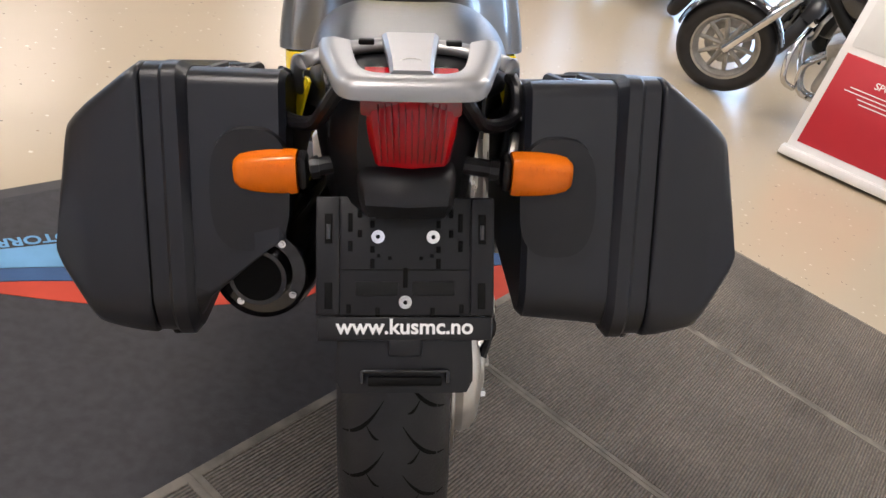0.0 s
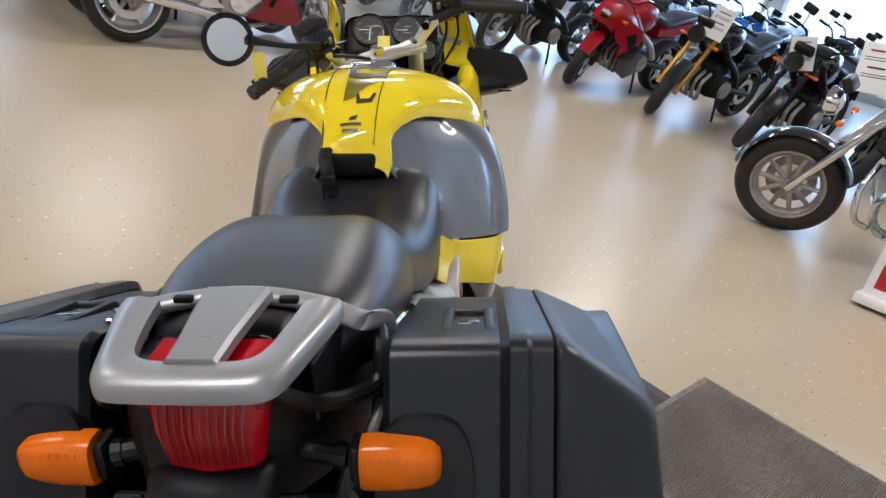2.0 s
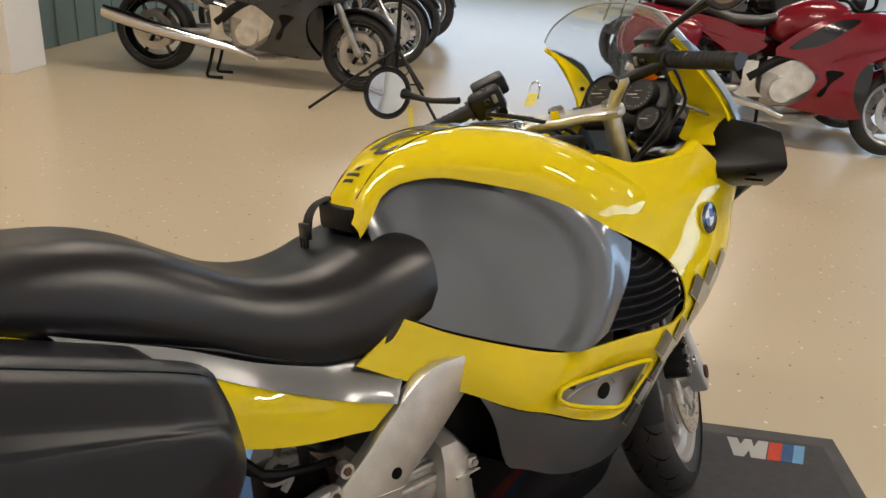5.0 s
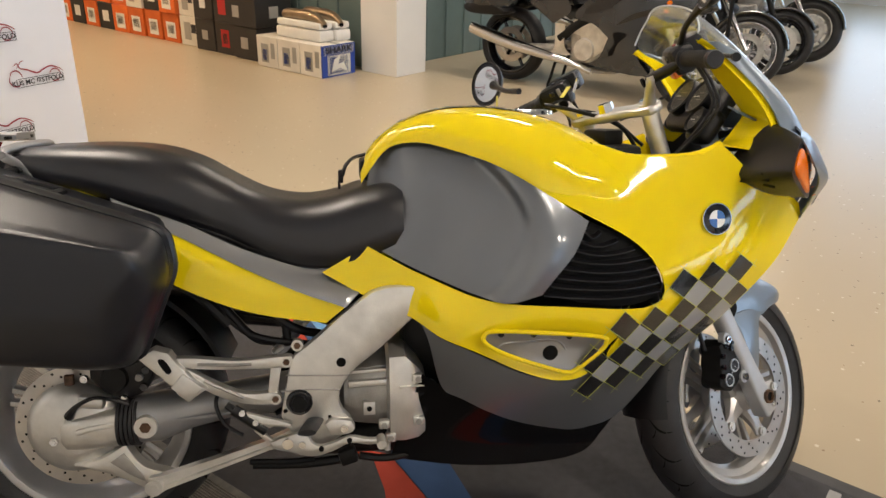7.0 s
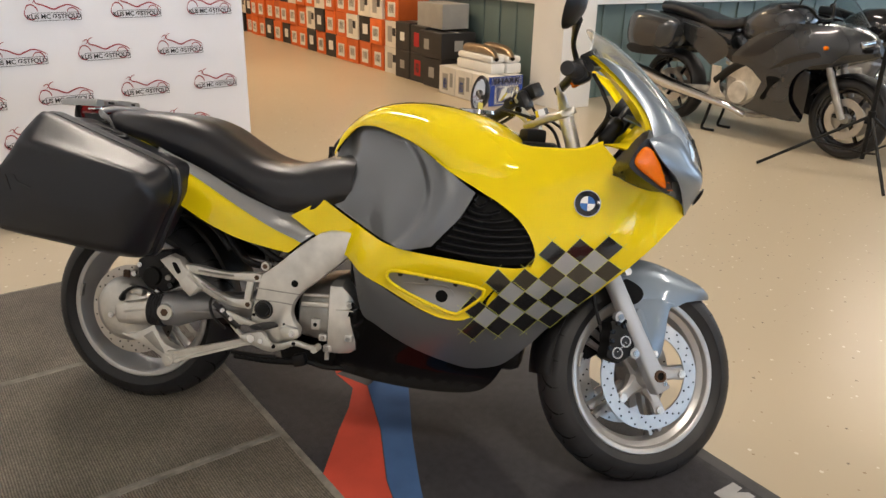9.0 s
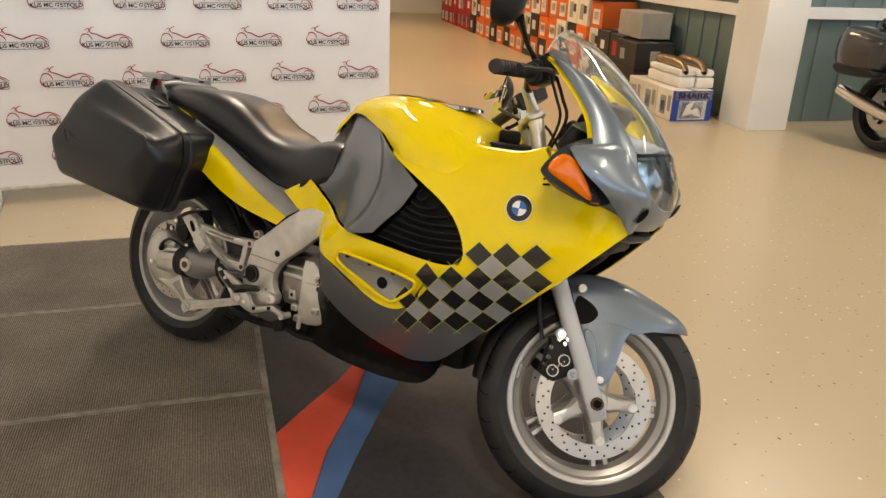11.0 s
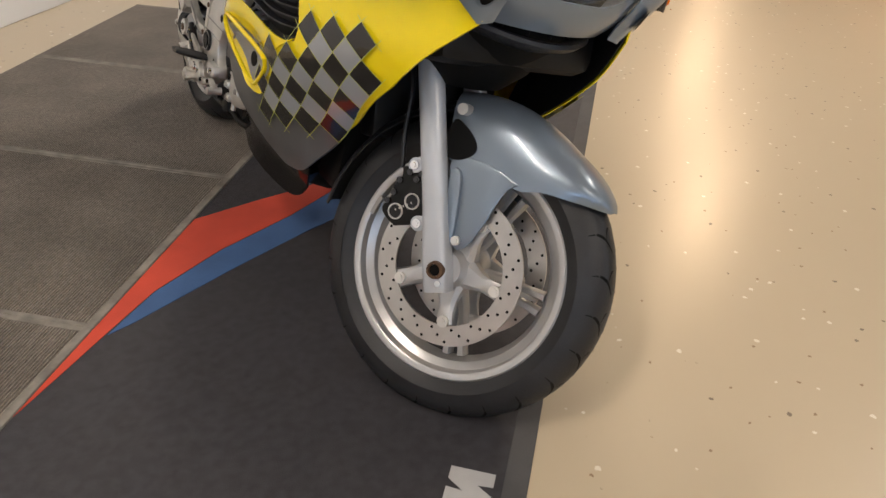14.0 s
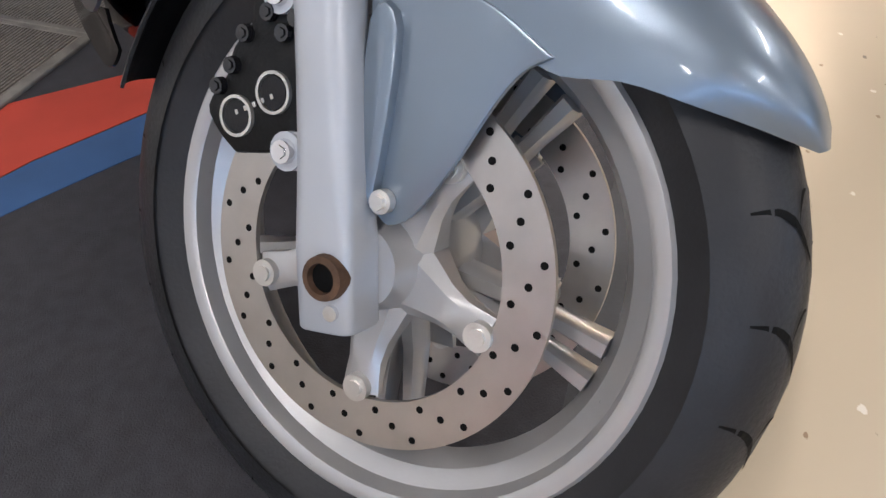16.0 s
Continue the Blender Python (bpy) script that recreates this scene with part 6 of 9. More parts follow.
for pts, r in (([(.11, .30, .60), (.13, .36, .53), (.14, .42, .50), (.13, .52, .48)], .008), ([(.17, .325, .40), (.195, .318, .375), (.205, .335, .335), (.205, .372, .305)], .0045), ([(.12, .325, .585), (.135, .36, .545), (.135, .40, .50), (.12, .44, .485)], .009), ([(.13, .40, .592), (.14, .44, .556), (.14, .49, .520), (.12, .54, .50)], .010), ([(.10, .24, .62), (.12, .30, .58), (.125, .345, .53)], .012), ([(.12, .42, .60), (.13, .46, .55), (.13, .47, .48)], .010), ([(.15, .50, .40), (.16, .48, .36), (.18, .44, .34)], .006)):
    bm = bmesh.new()
    tube(bm, pts, r, 8, 5)
    part("hose", bm, BLACKPLASTIC, bike, "black hose")
bm = bmesh.new()
rod(bm, (.222, .358, .372), (.224, .425, .322), .012, .013, 14)
rod(bm, (.220, .344, .382), (.222, .360, .370), .008, .008, 10)
mc = part("brake_master_cylinder", bm, BLACKPLASTIC, bike, "black rear brake cylinder")
for y, z in ((.378, .362), (.405, .340)):
    bm = bmesh.new()
    bolt(bm, (.234, y, z + .006), (1, 0, 0), .007, .006, 10)
    part("cylinder_bolt", bm, CHROME, mc)
# footrest and pedal
bm = bmesh.new()
sideplate(bm, smooth_outline([(.385, .366, 1), (.430, .352), (.475, .338), (.478, .326, 1), (.440, .332), (.420, .318), (.446, .296), (.436, .288, 1), (.402, .322)], 2), .222, .010, .003)
part("heel_guard", bm, ALU, bike, "cast aluminium heel guard bracket")
bm = bmesh.new()
sideplate(bm, smooth_outline([(.432, .300, 1), (.470, .312), (.505, .318), (.528, .288), (.560, .290), (.600, .304), (.640, .296), (.664, .296, 1), (.668, .284, 1), (.640, .282), (.600, .288), (.565, .272), (.520, .262), (.470, .276), (.440, .284)], 3), .228, .012, .004)
ped = part("brake_pedal", bm, ALU, bike, "polished aluminium brake pedal", sharp=35)
bm = bmesh.new()
rod(bm, (.224, .668, .291), (.262, .668, .291), .010, n=14)
part("pedal_tip", bm, ALU, ped)
for y, z, r in ((.470, .296, .013), (.540, .280, .006), (.600, .296, .006), (.500, .292, .008)):
    bm = bmesh.new()
    rod(bm, (.238, y, z), (.244, y, z), r, r * .9, 14)
    part("pedal_bolt", bm, CHROME if r > .007 else DARKGAP, ped)
bm = bmesh.new()
rows = []
for x, h in ((.228, .013), (.262, .016), (.300, .014), (.312, .010)):
    c = Vector((x, .528 + (x - .228) * -.15, .340 + (x - .228) * .12))
    rows.append([c + Vector((0, .019 * math.cos(a), h * .7 * math.sin(a))) for a in [k * math.tau / 14 for k in range(14)]])
loft(bm, rows)
part("footrest_rubber", bm, RUBBER, bike, "worn rubber footrest")
bm = bmesh.new()
sideplate(bm, smooth_outline([(.548, .330, 1), (.566, .342), (.606, .336, 1), (.612, .318), (.598, .306), (.560, .304, 1)], 3), .214, .018, .004)
hg = part("footrest_hinge", bm, ALU, bike, "cast footrest hinge")
bm = bmesh.new()
bolt(bm, (.232, .590, .321), (1, 0, 0), .009, .006, 12)
part("hinge_bolt", bm, CHROME, hg)
bm = bmesh.new()
tube(bm, [(.16, .385, .214), (.17, .50, .214), (.17, .60, .222)], .011, 8, 3)
tube(bm, [(.175, .380, .228), (.18, .47, .226), (.175, .52, .226)], .007, 8, 3)
box(bm, (.17, .595, .228), (.030, .040, .036), Matrix.Rotation(.3, 3, "X"), .006)
tube(bm, [(.17, .62, .226), (.165, .68, .214), (.155, .76, .222), (.15, .82, .250)], .009, 8, 4)
part("centre_stand", bm, BLACKMATT, bike, "folded black centre stand")
bm = bmesh.new()
tube(bm, [(-.16, .62, .26), (-.19, .66, .17), (-.225, .70, .085), (-.245, .725, .04)], .012, 10, 3)
rod(bm, (-.245, .725, .036), (-.250, .728, .030), .028, n=14)
part("side_stand", bm, BLACKMATT, bike, "black side stand that carries the machine")

bm = bmesh.new()
box(bm, (-.01, .61, .215), (.15, .26, .085), None, .03, 3)
box(bm, (-.01, .50, .330), (.12, .12, .20), None, .03, 3)
part("exhaust_collector", bm, BLACKMATT, bike, "matt black exhaust collector under the gearbox")

# ---- front end, turned with the steering ----
front = new("front_end")
front.parent = bike
front.matrix_basis = TURNED
front["label"] = "front fork, mudguard and brakes turned to the left"
FA = Vector((0, -math.sin(radians(RAKE)), math.cos(radians(RAKE))))
FO = FRONT.copy()
SLIDER = material("pale grey fork paint", (0.44, 0.46, 0.49), 0.38, 0.25, 0.06, 8, 0.03, 400, 0.3)


def along(x, d, off=0.0):
    """A place on the fork: x to the side, d up the leg, off ahead of it."""
    return FO + Vector((x, off * math.cos(radians(RAKE)), off * math.sin(radians(RAKE)))) + FA * d


for s in (1, -1):
    bm = bmesh.new()
    rows = []
    for d, w, t, e in ((-.043, .021, .023, .35), (-.041, .0225, .0245, .35), (.02, .0225, .0255, .35), (.05, .0225, .0245, .45), (.09, .0225, .0235, .6), (.14, .0228, .0235, .7), (.42, .0240, .0240, .9)):
        c = along(s * .105, d, -.006)
        ex, ey = Vector((1, 0, 0)), Vector((0, math.cos(radians(RAKE)), math.sin(radians(RAKE))))
        rows.append([c + ex * w * math.copysign(abs(math.cos(a)) ** e, math.cos(a)) + ey * t * math.copysign(abs(math.sin(a)) ** e, math.sin(a)) for a in [k * math.tau / 28 for k in range(28)]])
    loft(bm, rows)
    leg = part("fork_slider", bm, SLIDER, front, "pale grey fork leg", sharp=50)
    bm = bmesh.new()
    rod(bm, along(s * .105, .42, -.006), along(s * .105, .60, -.006), .020, n=20)
    part("fork_tube", bm, ALU, front, "polished fork tube")
    bm = bmesh.new()
    c = along(s * .127, 0)
    lathe(bm, [(s * .118, .0185), (s * .134, .0165), (s * .135, .0115), (s * .120, .0110)], 24, "x", at=along(0, 0))
    part("axle_nut", bm, RUST, leg, "rusty axle end")
    bm = bmesh.new()
    rod(bm, along(s * .1285, 0), along(s * .1295, 0), .011, n=16)
    part("axle_bore", bm, DARKGAP, leg)
    bm = bmesh.new()
    rod(bm, along(s * .118, -.026, .004), along(s * .131, -.026, .004), .006, n=10)
    part("pinch_bolt", bm, CHROME, leg)
    for d in (.087, .196):
        bm = bmesh.new()
        rows = [[along(s * .100, d - .014, o), along(s * .118, d - .014, o), along(s * .118, d + .014, o), along(s * .100, d + .014, o)] for o in (-.038, -.01)]
        loft(bm, rows)
        rod(bm, along(s * .105, d, -.038), along(s * .121, d, -.038), .0145, n=16)
        lug = part("caliper_lug", bm, SLIDER, leg)
        bm = bmesh.new()
        bolt(bm, along(s * .121, d, -.038), (s, 0, 0), .0095, .006, 12)
        part("lug_bolt", bm, CHROME, lug)
    # caliper, its outline in the wheel's own side view
    bm = bmesh.new()
    out = smooth_outline([(-.160, .050), (-.152, .080, 1), (-.154, .102), (-.146, .122), (-.152, .141, 1), (-.124, .154), (-.096, .144, 1), (-.072, .084, 1), (-.086, .052), (-.121, .030, 1), (-.142, .036)], 3)
    prism(bm, [(p[0] + FO.y, p[1] + FO.z) for p in out], .056, Matrix.Translation((FO.x + (.060 if s > 0 else -.116), 0, 0)) @ SIDE, .005)
    cl = part("brake_caliper", bm, BLACKMATT, front, "black four-piston brake caliper", sharp=40)
    for y, z in ((-.128, .058), (-.104, .090)):
        bm = bmesh.new()
        c1 = FO + Vector((s * .1195, y, z))
        lathe(bm, [(-.0035, .0132), (.0, .0132), (.0, .0156), (-.0035, .0156)], 30, "x", closed=True)
        bmesh.ops.translate(bm, vec=c1, verts=bm.verts)
        part("piston_ring", bm, ALU, cl, "pale ring round the piston cover")
        bm = bmesh.new()
        rod(bm, c1 - Vector((s * .004, 0, 0)), c1 - Vector((s * .0005, 0, 0)), .012, n=20)
        part("piston_cover", bm, BLACKPLASTIC, cl)
    bm = bmesh.new()
    for k in range(5):
        box(bm, Vector((0, (k - 2) * .0062, (k - 2) * .0065)), (.0012, .0030, .0040), Matrix.Rotation(.8, 3, "X"), .0004)
    bmesh.ops.translate(bm, vec=FO + Vector((s * .1185, -.116, .074)), verts=bm.verts)
    part("caliper_mark", bm, ALU, cl, "small white marks of a maker's name")
    for y, z in ((-.152, .070), (-.146, .090), (-.144, .116), (-.130, .139), (-.112, .132), (-.106, .146)):
        bm = bmesh.new()
        bolt(bm, FO + Vector((s * .115, y, z)), (s, 0, 0), .0070, .007)
        part("caliper_screw", bm, BLACKGLOSS, cl)
    bm = bmesh.new()
    tube(bm, [along(s * .085, .195, -.085), along(s * .088, .26, -.075), along(s * .09, .34, -.055), along(s * .085, .45, -.05)], .0055, 8, 5)
    part("brake_hose", bm, BLACKPLASTIC, front)

# front mudguard: one shell from the crown down to side plates at the legs
MA = [45, 48, 55, 63, 70, 80, 95, 113]
MT = [.322, .326, .326, .322, .320, .324, .334, .342]
ML = [.316, .300, .266, .236, .208, .200, .200, .205]
MX = [.022, .050, .076, .084, .088, .090, .090, .088]
bm = bmesh.new()
rows = []
for k in range(31):
    a = 45 + 68 * k / 30
    rt, rl, mx = spline_at(MA, MT, a), spline_at(MA, ML, a), spline_at(MA, MX, a)
    row = []
    for j in range(-12, 13):
        t = abs(j) / 12 * math.pi / 2
        x = mx * math.sin(t) ** .80
        r = rl + (rt - rl) * max(0, math.cos(t)) ** .62
        row.append(FO + Vector((math.copysign(x, j), math.cos(radians(a)) * r, math.sin(radians(a)) * r)))
    rows.append(row)
loft(bm, rows, closed_ring=False)
bmesh.ops.recalc_face_normals(bm, faces=bm.faces)
bmesh.ops.solidify(bm, geom=bm.faces[:], thickness=.003)
fen = part("front_mudguard", bm, GREYBLUE, front, "grey blue front mudguard", sharp=60)
for s in (1, -1):
    bm = bmesh.new()
    out = smooth_outline([(.064, .204, 1), (.050, .186), (.042, .155), (.036, .110), (.026, .066), (.010, .044), (-.010, .052), (-.018, .066), (-.072, .176, 1), (-.076, .202, 1), (0, .214)], 4)
    prism(bm, [(p[0] + FO.y, p[1] + FO.z) for p in out], .005, Matrix.Translation((FO.x + s * .088 - (.005 if s < 0 else 0), 0, 0)) @ SIDE, .002)
    sd = part("mudguard_side", bm, GREYBLUE, front, "side plate of the front mudguard")
    bm = bmesh.new()
    out = smooth_outline([(-.064, .168), (-.022, .060), (-.006, .060), (-.040, .172)], 4)
    prism(bm, [(p[0] + FO.y, p[1] + FO.z) for p in out], .010, Matrix.Translation((FO.x + s * .092 - (.010 if s < 0 else 0), 0, 0)) @ SIDE, .004)
    part("plate_ridge", bm, GREYBLUE, sd)
    # the opening isn't cut: a dark plate carries its shade as colour
    bm = bmesh.new()
    out = smooth_outline([(-.100, .262), (-.070, .256), (-.045, .240), (-.038, .222), (-.055, .200), (-.085, .192), (-.100, .215)], 4)
    prism(bm, [(p[0] + FO.y, p[1] + FO.z) for p in out], .004, Matrix.Translation((FO.x + s * .0895 - (.004 if s < 0 else 0), 0, 0)) @ SIDE)
    part("cutout_shade", bm, DARKGAP, sd, "dark plate painted as the shaded opening in the mudguard beside the leg")
    bm = bmesh.new()
    c = FO + Vector((s * .094, .001, .060))
    rod(bm, c, c + Vector((s * .008, 0, 0)), .009, n=14)
    rod(bm, c + Vector((s * .008, 0, 0)), c + Vector((s * .013, 0, 0)), .006, n=6)
    part("mudguard_bolt", bm, ALU, sd)
    bm = bmesh.new()
    c = FO + Vector((s * .070, -.092, .285))
    rod(bm, c, c + Vector((s * .030, 0, 0)), .011, n=12)
    part("mudguard_clip", bm, ALU, fen)
# rear flap of the mudguard
bm = bmesh.new()
rows = []
for k in range(13):
    a = radians(112 + 70 * k / 12)
    rows.append([FO + Vector((.068 * math.sin(t), math.cos(a) * (.322 - .028 * (1 - math.cos(t))), math.sin(a) * (.322 - .028 * (1 - math.cos(t))))) for t in [-1.4 + 2.8 * j / 10 for j in range(11)]])
loft(bm, rows, closed_ring=False)
bmesh.ops.recalc_face_normals(bm, faces=bm.faces)
bmesh.ops.solidify(bm, geom=bm.faces[:], thickness=.003)
part("mudguard_flap", bm, BLACKPLASTIC, front, "black rear flap of the front mudguard", sharp=60)

# ---- nose, screen and cockpit ----
NZ = [.74, .77, .80, .84, .887, .944, 1.012, 1.10, 1.16, 1.20, 1.222]
NF = [1.636, 1.662, 1.678, 1.682, 1.672, 1.645, 1.598, 1.518, 1.452, 1.392, 1.335]
NS = [1.52, 1.525, 1.53, 1.53, 1.525, 1.525, 1.494, 1.408, 1.330, 1.270, 1.240]
NW = [.150, .180, .203, .227, .237, .229, .212, .190, .178, .168, .158]
NX = .022   # the nose sits a little to the right of the frame's middle


def nose(a, z):
    """The nose's surface: a runs from -1 to 1 round the front, z is the height."""
    f, s_, w = spline_at(NZ, NF, z), spline_at(NZ, NS, z), spline_at(NZ, NW, z)
    t = a * math.pi / 2
    return Vector((w * math.copysign(abs(math.sin(t)), t) + NX, s_ + (f - s_) * max(0, math.cos(t)) ** .86, z))


def patch(name, us, zs, mat, parent=bike, label="", thick=.003, shape=None, off=0.0):
    """A piece of the nose between the limits us and zs; shape may bend each limit."""
    bm = bmesh.new()
    nu, nz = 16, 14
    rows = []
    for j in range(nz + 1):
        q = j / nz
        row = []
        for i in range(nu + 1):
            p = i / nu
            u0, u1 = us(q) if callable(us) else us
            u = u0 + (u1 - u0) * p
            z0, z1 = zs(u) if callable(zs) else zs
            z = z0 + (z1 - z0) * q
            P = nose(u, z)
            if off:
                P = P + Vector((0, off, 0))
            row.append(P)
        rows.append(row)
    loft(bm, rows, closed_ring=False)
    bmesh.ops.recalc_face_normals(bm, faces=bm.faces)
    if thick:
        bmesh.ops.solidify(bm, geom=bm.faces[:], thickness=thick)
    return part(name, bm, mat, parent, label, sharp=50)


def lamp_top(u):
    return .942 - .030 * abs(u) ** 1.5


def lamp_low(u):
    return .806 + .30 * max(0, abs(u) - .12) ** 1.7


def seam(z):
    """Where the screen meets the painted cheek, round the nose, by height."""
    return spline_at([.785, .82, .86, .90, .944, 1.00, 1.05, 1.10, 1.13, 1.15], [.46, .50, .525, .53, .53, .60, .66, .70, .92, 1.0], z)


def screen_span(q):
    u = min(.99, seam(.950 + .27 * q) + .012)
    return (-u, u)


scr = patch("windscreen", screen_span, lambda u: (lamp_top(u) + .006, 1.222 - .075 * abs(u) ** 2), SCREEN, label="clear curved windscreen", thick=.003)
scr.visible_shadow = False
bm = bmesh.new()
tube(bm, [nose(-.99 + 1.98 * k / 24, 1.222 - .075 * abs(-.99 + 1.98 * k / 24) ** 2) for k in range(25)], .0020, 6, 3)
part("screen_rim", bm, SCREENRIM, scr)
for s in (1, -1):
    bm = bmesh.new()
    rows = []
    for k in range(19):
        z = .785 + .345 * k / 18
        a, b = nose(s * seam(z), z), nose(s, z)
        rows.append([a * (1 - f) + b * f + Vector((s * .75, .66, 0)) * .012 * math.sin(math.pi * f) ** .8 for f in [m / 10 for m in range(11)]])
    loft(bm, rows, closed_ring=False)
    bmesh.ops.recalc_face_normals(bm, faces=bm.faces)
    bmesh.ops.solidify(bm, geom=bm.faces[:], thickness=.004)
    part("nose_cheek", bm, GREYBLUE, bike, "grey blue side of the nose fairing", sharp=50)
    # broad flank that flares out over the indicator pod and runs down to the chin
    outer = catmull([(.326, 1.506, .936), (.334, 1.513, .926), (.320, 1.545, .885), (.278, 1.588, .842), (.223, 1.610, .800), (.183, 1.622, .768), (.156, 1.630, .746)], 4)
    inner = catmull([(.188, 1.572, .958), (.176, 1.598, .942), (.170, 1.632, .890), (.154, 1.662, .848), (.132, 1.660, .806), (.128, 1.644, .778), (.128, 1.632, .752)], 4)
    rows = []
    for k, (p, q) in enumerate(zip(outer, inner)):
        g = k / (len(outer) - 1)
        bulge = .020 * min(1, .45 + g * 2.4) * min(1, .15 + (1 - g) * 1.8)
        row = []
        for m in range(13):
            f = m / 12
            c = Vector(p) * (1 - f) + Vector(q) * f + Vector((.55, .83, 0)) * bulge * math.sin(math.pi * f) ** .8
            row.append(Vector((NX + s * c.x, c.y, c.z)))
        rows.append(row)
    bm = bmesh.new()
    loft(bm, rows, closed_ring=False)
    bmesh.ops.recalc_face_normals(bm, faces=bm.faces)
    bmesh.ops.solidify(bm, geom=bm.faces[:], thickness=.004)
    part("cheek_flare", bm, GREYBLUE, bike, "grey blue flank of the nose over the indicator", sharp=60)
    # yellow lining inside the cheek, seen from the saddle
    bm = bmesh.new()
    rows = []
    for k in range(12):
        rows.append([nose(s * (.72 + .28 * m / 6), .930 + (.120 + .085 * (m / 6) ** .6) * k / 11) + Vector((-s * .008, -.010 - .006 * (m / 6), 0)) for m in range(7)])
    loft(bm, rows, closed_ring=False)
    bmesh.ops.recalc_face_normals(bm, faces=bm.faces)
    bmesh.ops.solidify(bm, geom=bm.faces[:], thickness=.004)
    wing = part("inner_wing", bm, YELLOW, bike, "yellow lining inside the nose fairing", sharp=60)
    bm = bmesh.new()
    c = nose(s * .86, 1.03)
    rod(bm, c + Vector((-s * .012, -.014, 0)), c + Vector((-s * .018, -.020, 0)), .006, n=10)
    part("wing_screw", bm, BLACKMATT, wing)
    # yellow side plate between the cockpit and the painted cheek
    bm = bmesh.new()
    inner = catmull([(1.404, .916), (1.420, .935), (1.442, .961), (1.463, .995), (1.446, 1.027), (1.426, 1.054), (1.386, 1.101), (1.344, 1.131)], 4)
    outer = catmull([(1.478, .902), (1.500, .920), (1.518, .943), (1.530, .966), (1.507, 1.006), (1.482, 1.037), (1.420, 1.098), (1.358, 1.138)], 4)
    rows = []
    for k, (p, q) in enumerate(zip(inner, outer)):
        g = k / (len(inner) - 1)
        fold = (.080 if s > 0 else .025) * min(1, g * 5 + .15) * min(1, (1 - g) * 4 + .25)
        row = []
        for m in range(8):
            f = m / 7
            a, b = p[0] * (1 - f) + q[0] * f, p[1] * (1 - f) + q[1] * f
            d = fold * (1 - f) ** 1.5
            row.append(Vector((NX + s * (min(spline_at(NZ, NW, b), .212) - .002 - d), a + .32 * d, b - .24 * d)))
        rows.append(row)
    loft(bm, rows, closed_ring=False)
    bmesh.ops.recalc_face_normals(bm, faces=bm.faces)
    bmesh.ops.solidify(bm, geom=bm.faces[:], thickness=.003)
    part("cockpit_wing", bm, YELLOW, bike, "yellow fairing wing beside the cockpit", sharp=60)
    # rolled inner edge of the cockpit opening
    bm = bmesh.new()
    rows = []
    for k in range(13):
        y = 1.13 + .275 * k / 12
        zt = spline_at([1.13, 1.16, 1.209, 1.28, 1.347, 1.405], [.918, .909, .893, .892, .896, .918], y)
        hw = half_width(y, zt)
        rows.append([Vector((s * (hw + .003), y, zt - .006)), Vector((s * (hw - .002), y, zt + .003)), Vector((s * (hw - .014), y, zt + .006)), Vector((s * (hw - .030), y, zt + .002)), Vector((s * (hw - .040), y, zt - .016)), Vector((s * (hw - .042), y, zt - .05))])
    loft(bm, rows, closed_ring=False)
    bmesh.ops.recalc_face_normals(bm, faces=bm.faces)
    bmesh.ops.solidify(bm, geom=bm.faces[:], thickness=.003)
    part("cockpit_edge", bm, YELLOW, bike, "rolled yellow edge of the cockpit", sharp=70)
    # air ducts below the lamp
    for nm, f, d, mt in (("duct_rim", 1.25, .0030, GREYBLUE), ("nose_duct", 1.0, .0045, DARKGAP)):
        bm = bmesh.new()
        ring = []
        for k in range(20):
            a = k * math.tau / 20
            ring.append(bm.verts.new(Vector((NX + s * (.166 + .010 * f * math.cos(a) + d * .5), 1.653 - .006 * f * math.cos(a) + .009 * f * math.sin(a) + d, .797 + .018 * f * math.sin(a)))))
        bm.faces.new(ring)
        bmesh.ops.solidify(bm, geom=bm.faces[:], thickness=.002)
        part(nm, bm, mt, bike, "dark mesh air duct in the nose" if f == 1 else "")
patch("nose_chin", (-1.0, 1.0), lambda u: (.749 + .004 * abs(u), (lamp_low(u) if abs(u) < .53 else .83) + .002), GREYBLUE, label="grey blue chin under the headlamp", thick=.004, off=.001)
bm = bmesh.new()
rings = []
for z, w, y in ((.775, .150, 1.610), (.748, .158, 1.606), (.722, .150, 1.590), (.690, .130, 1.565), (.640, .105, 1.53), (.60, .07, 1.49)):
    rings.append([Vector((NX + w * math.sin(t), 1.44 + (y - 1.44) * max(0, math.cos(t)) ** .7, z)) for t in [-1.57 + 3.14 * k / 16 for k in range(17)]])
loft(bm, rings, closed_ring=False)
scoop = part("oil_cooler_scoop", bm, DARKGAP, bike, "black intake under the nose", sharp=50)
bm = bmesh.new()
rows = []
for k in range(25):
    t = -1.45 + 2.9 * k / 24
    c = Vector((NX + .166 * math.sin(t), 1.45 + .185 * max(0, math.cos(t)) ** .8, .728 + .022 * abs(math.sin(t)) ** 2))
    o = Vector((math.sin(t), math.cos(t), 0))
    rows.append([c + o * a_ + Vector((0, 0, b_)) for a_, b_ in ((-.03, -.004), (-.004, .006), (.004, .004), (.006, -.003), (-.004, -.012), (-.03, -.020))])
loft(bm, rows)
part("scoop_lip", bm, BLACKPLASTIC, scoop, "black lip of the intake under the nose", sharp=50)
for k in range(6):
    bm = bmesh.new()
    x = (k - 2.5) * .05
    box(bm, (x + NX, 1.600 - abs(x) * .25, .750), (.003, .02, .034), None, .001)
    part("intake_rib", bm, BLACKPLASTIC, scoop)
bm = bmesh.new()
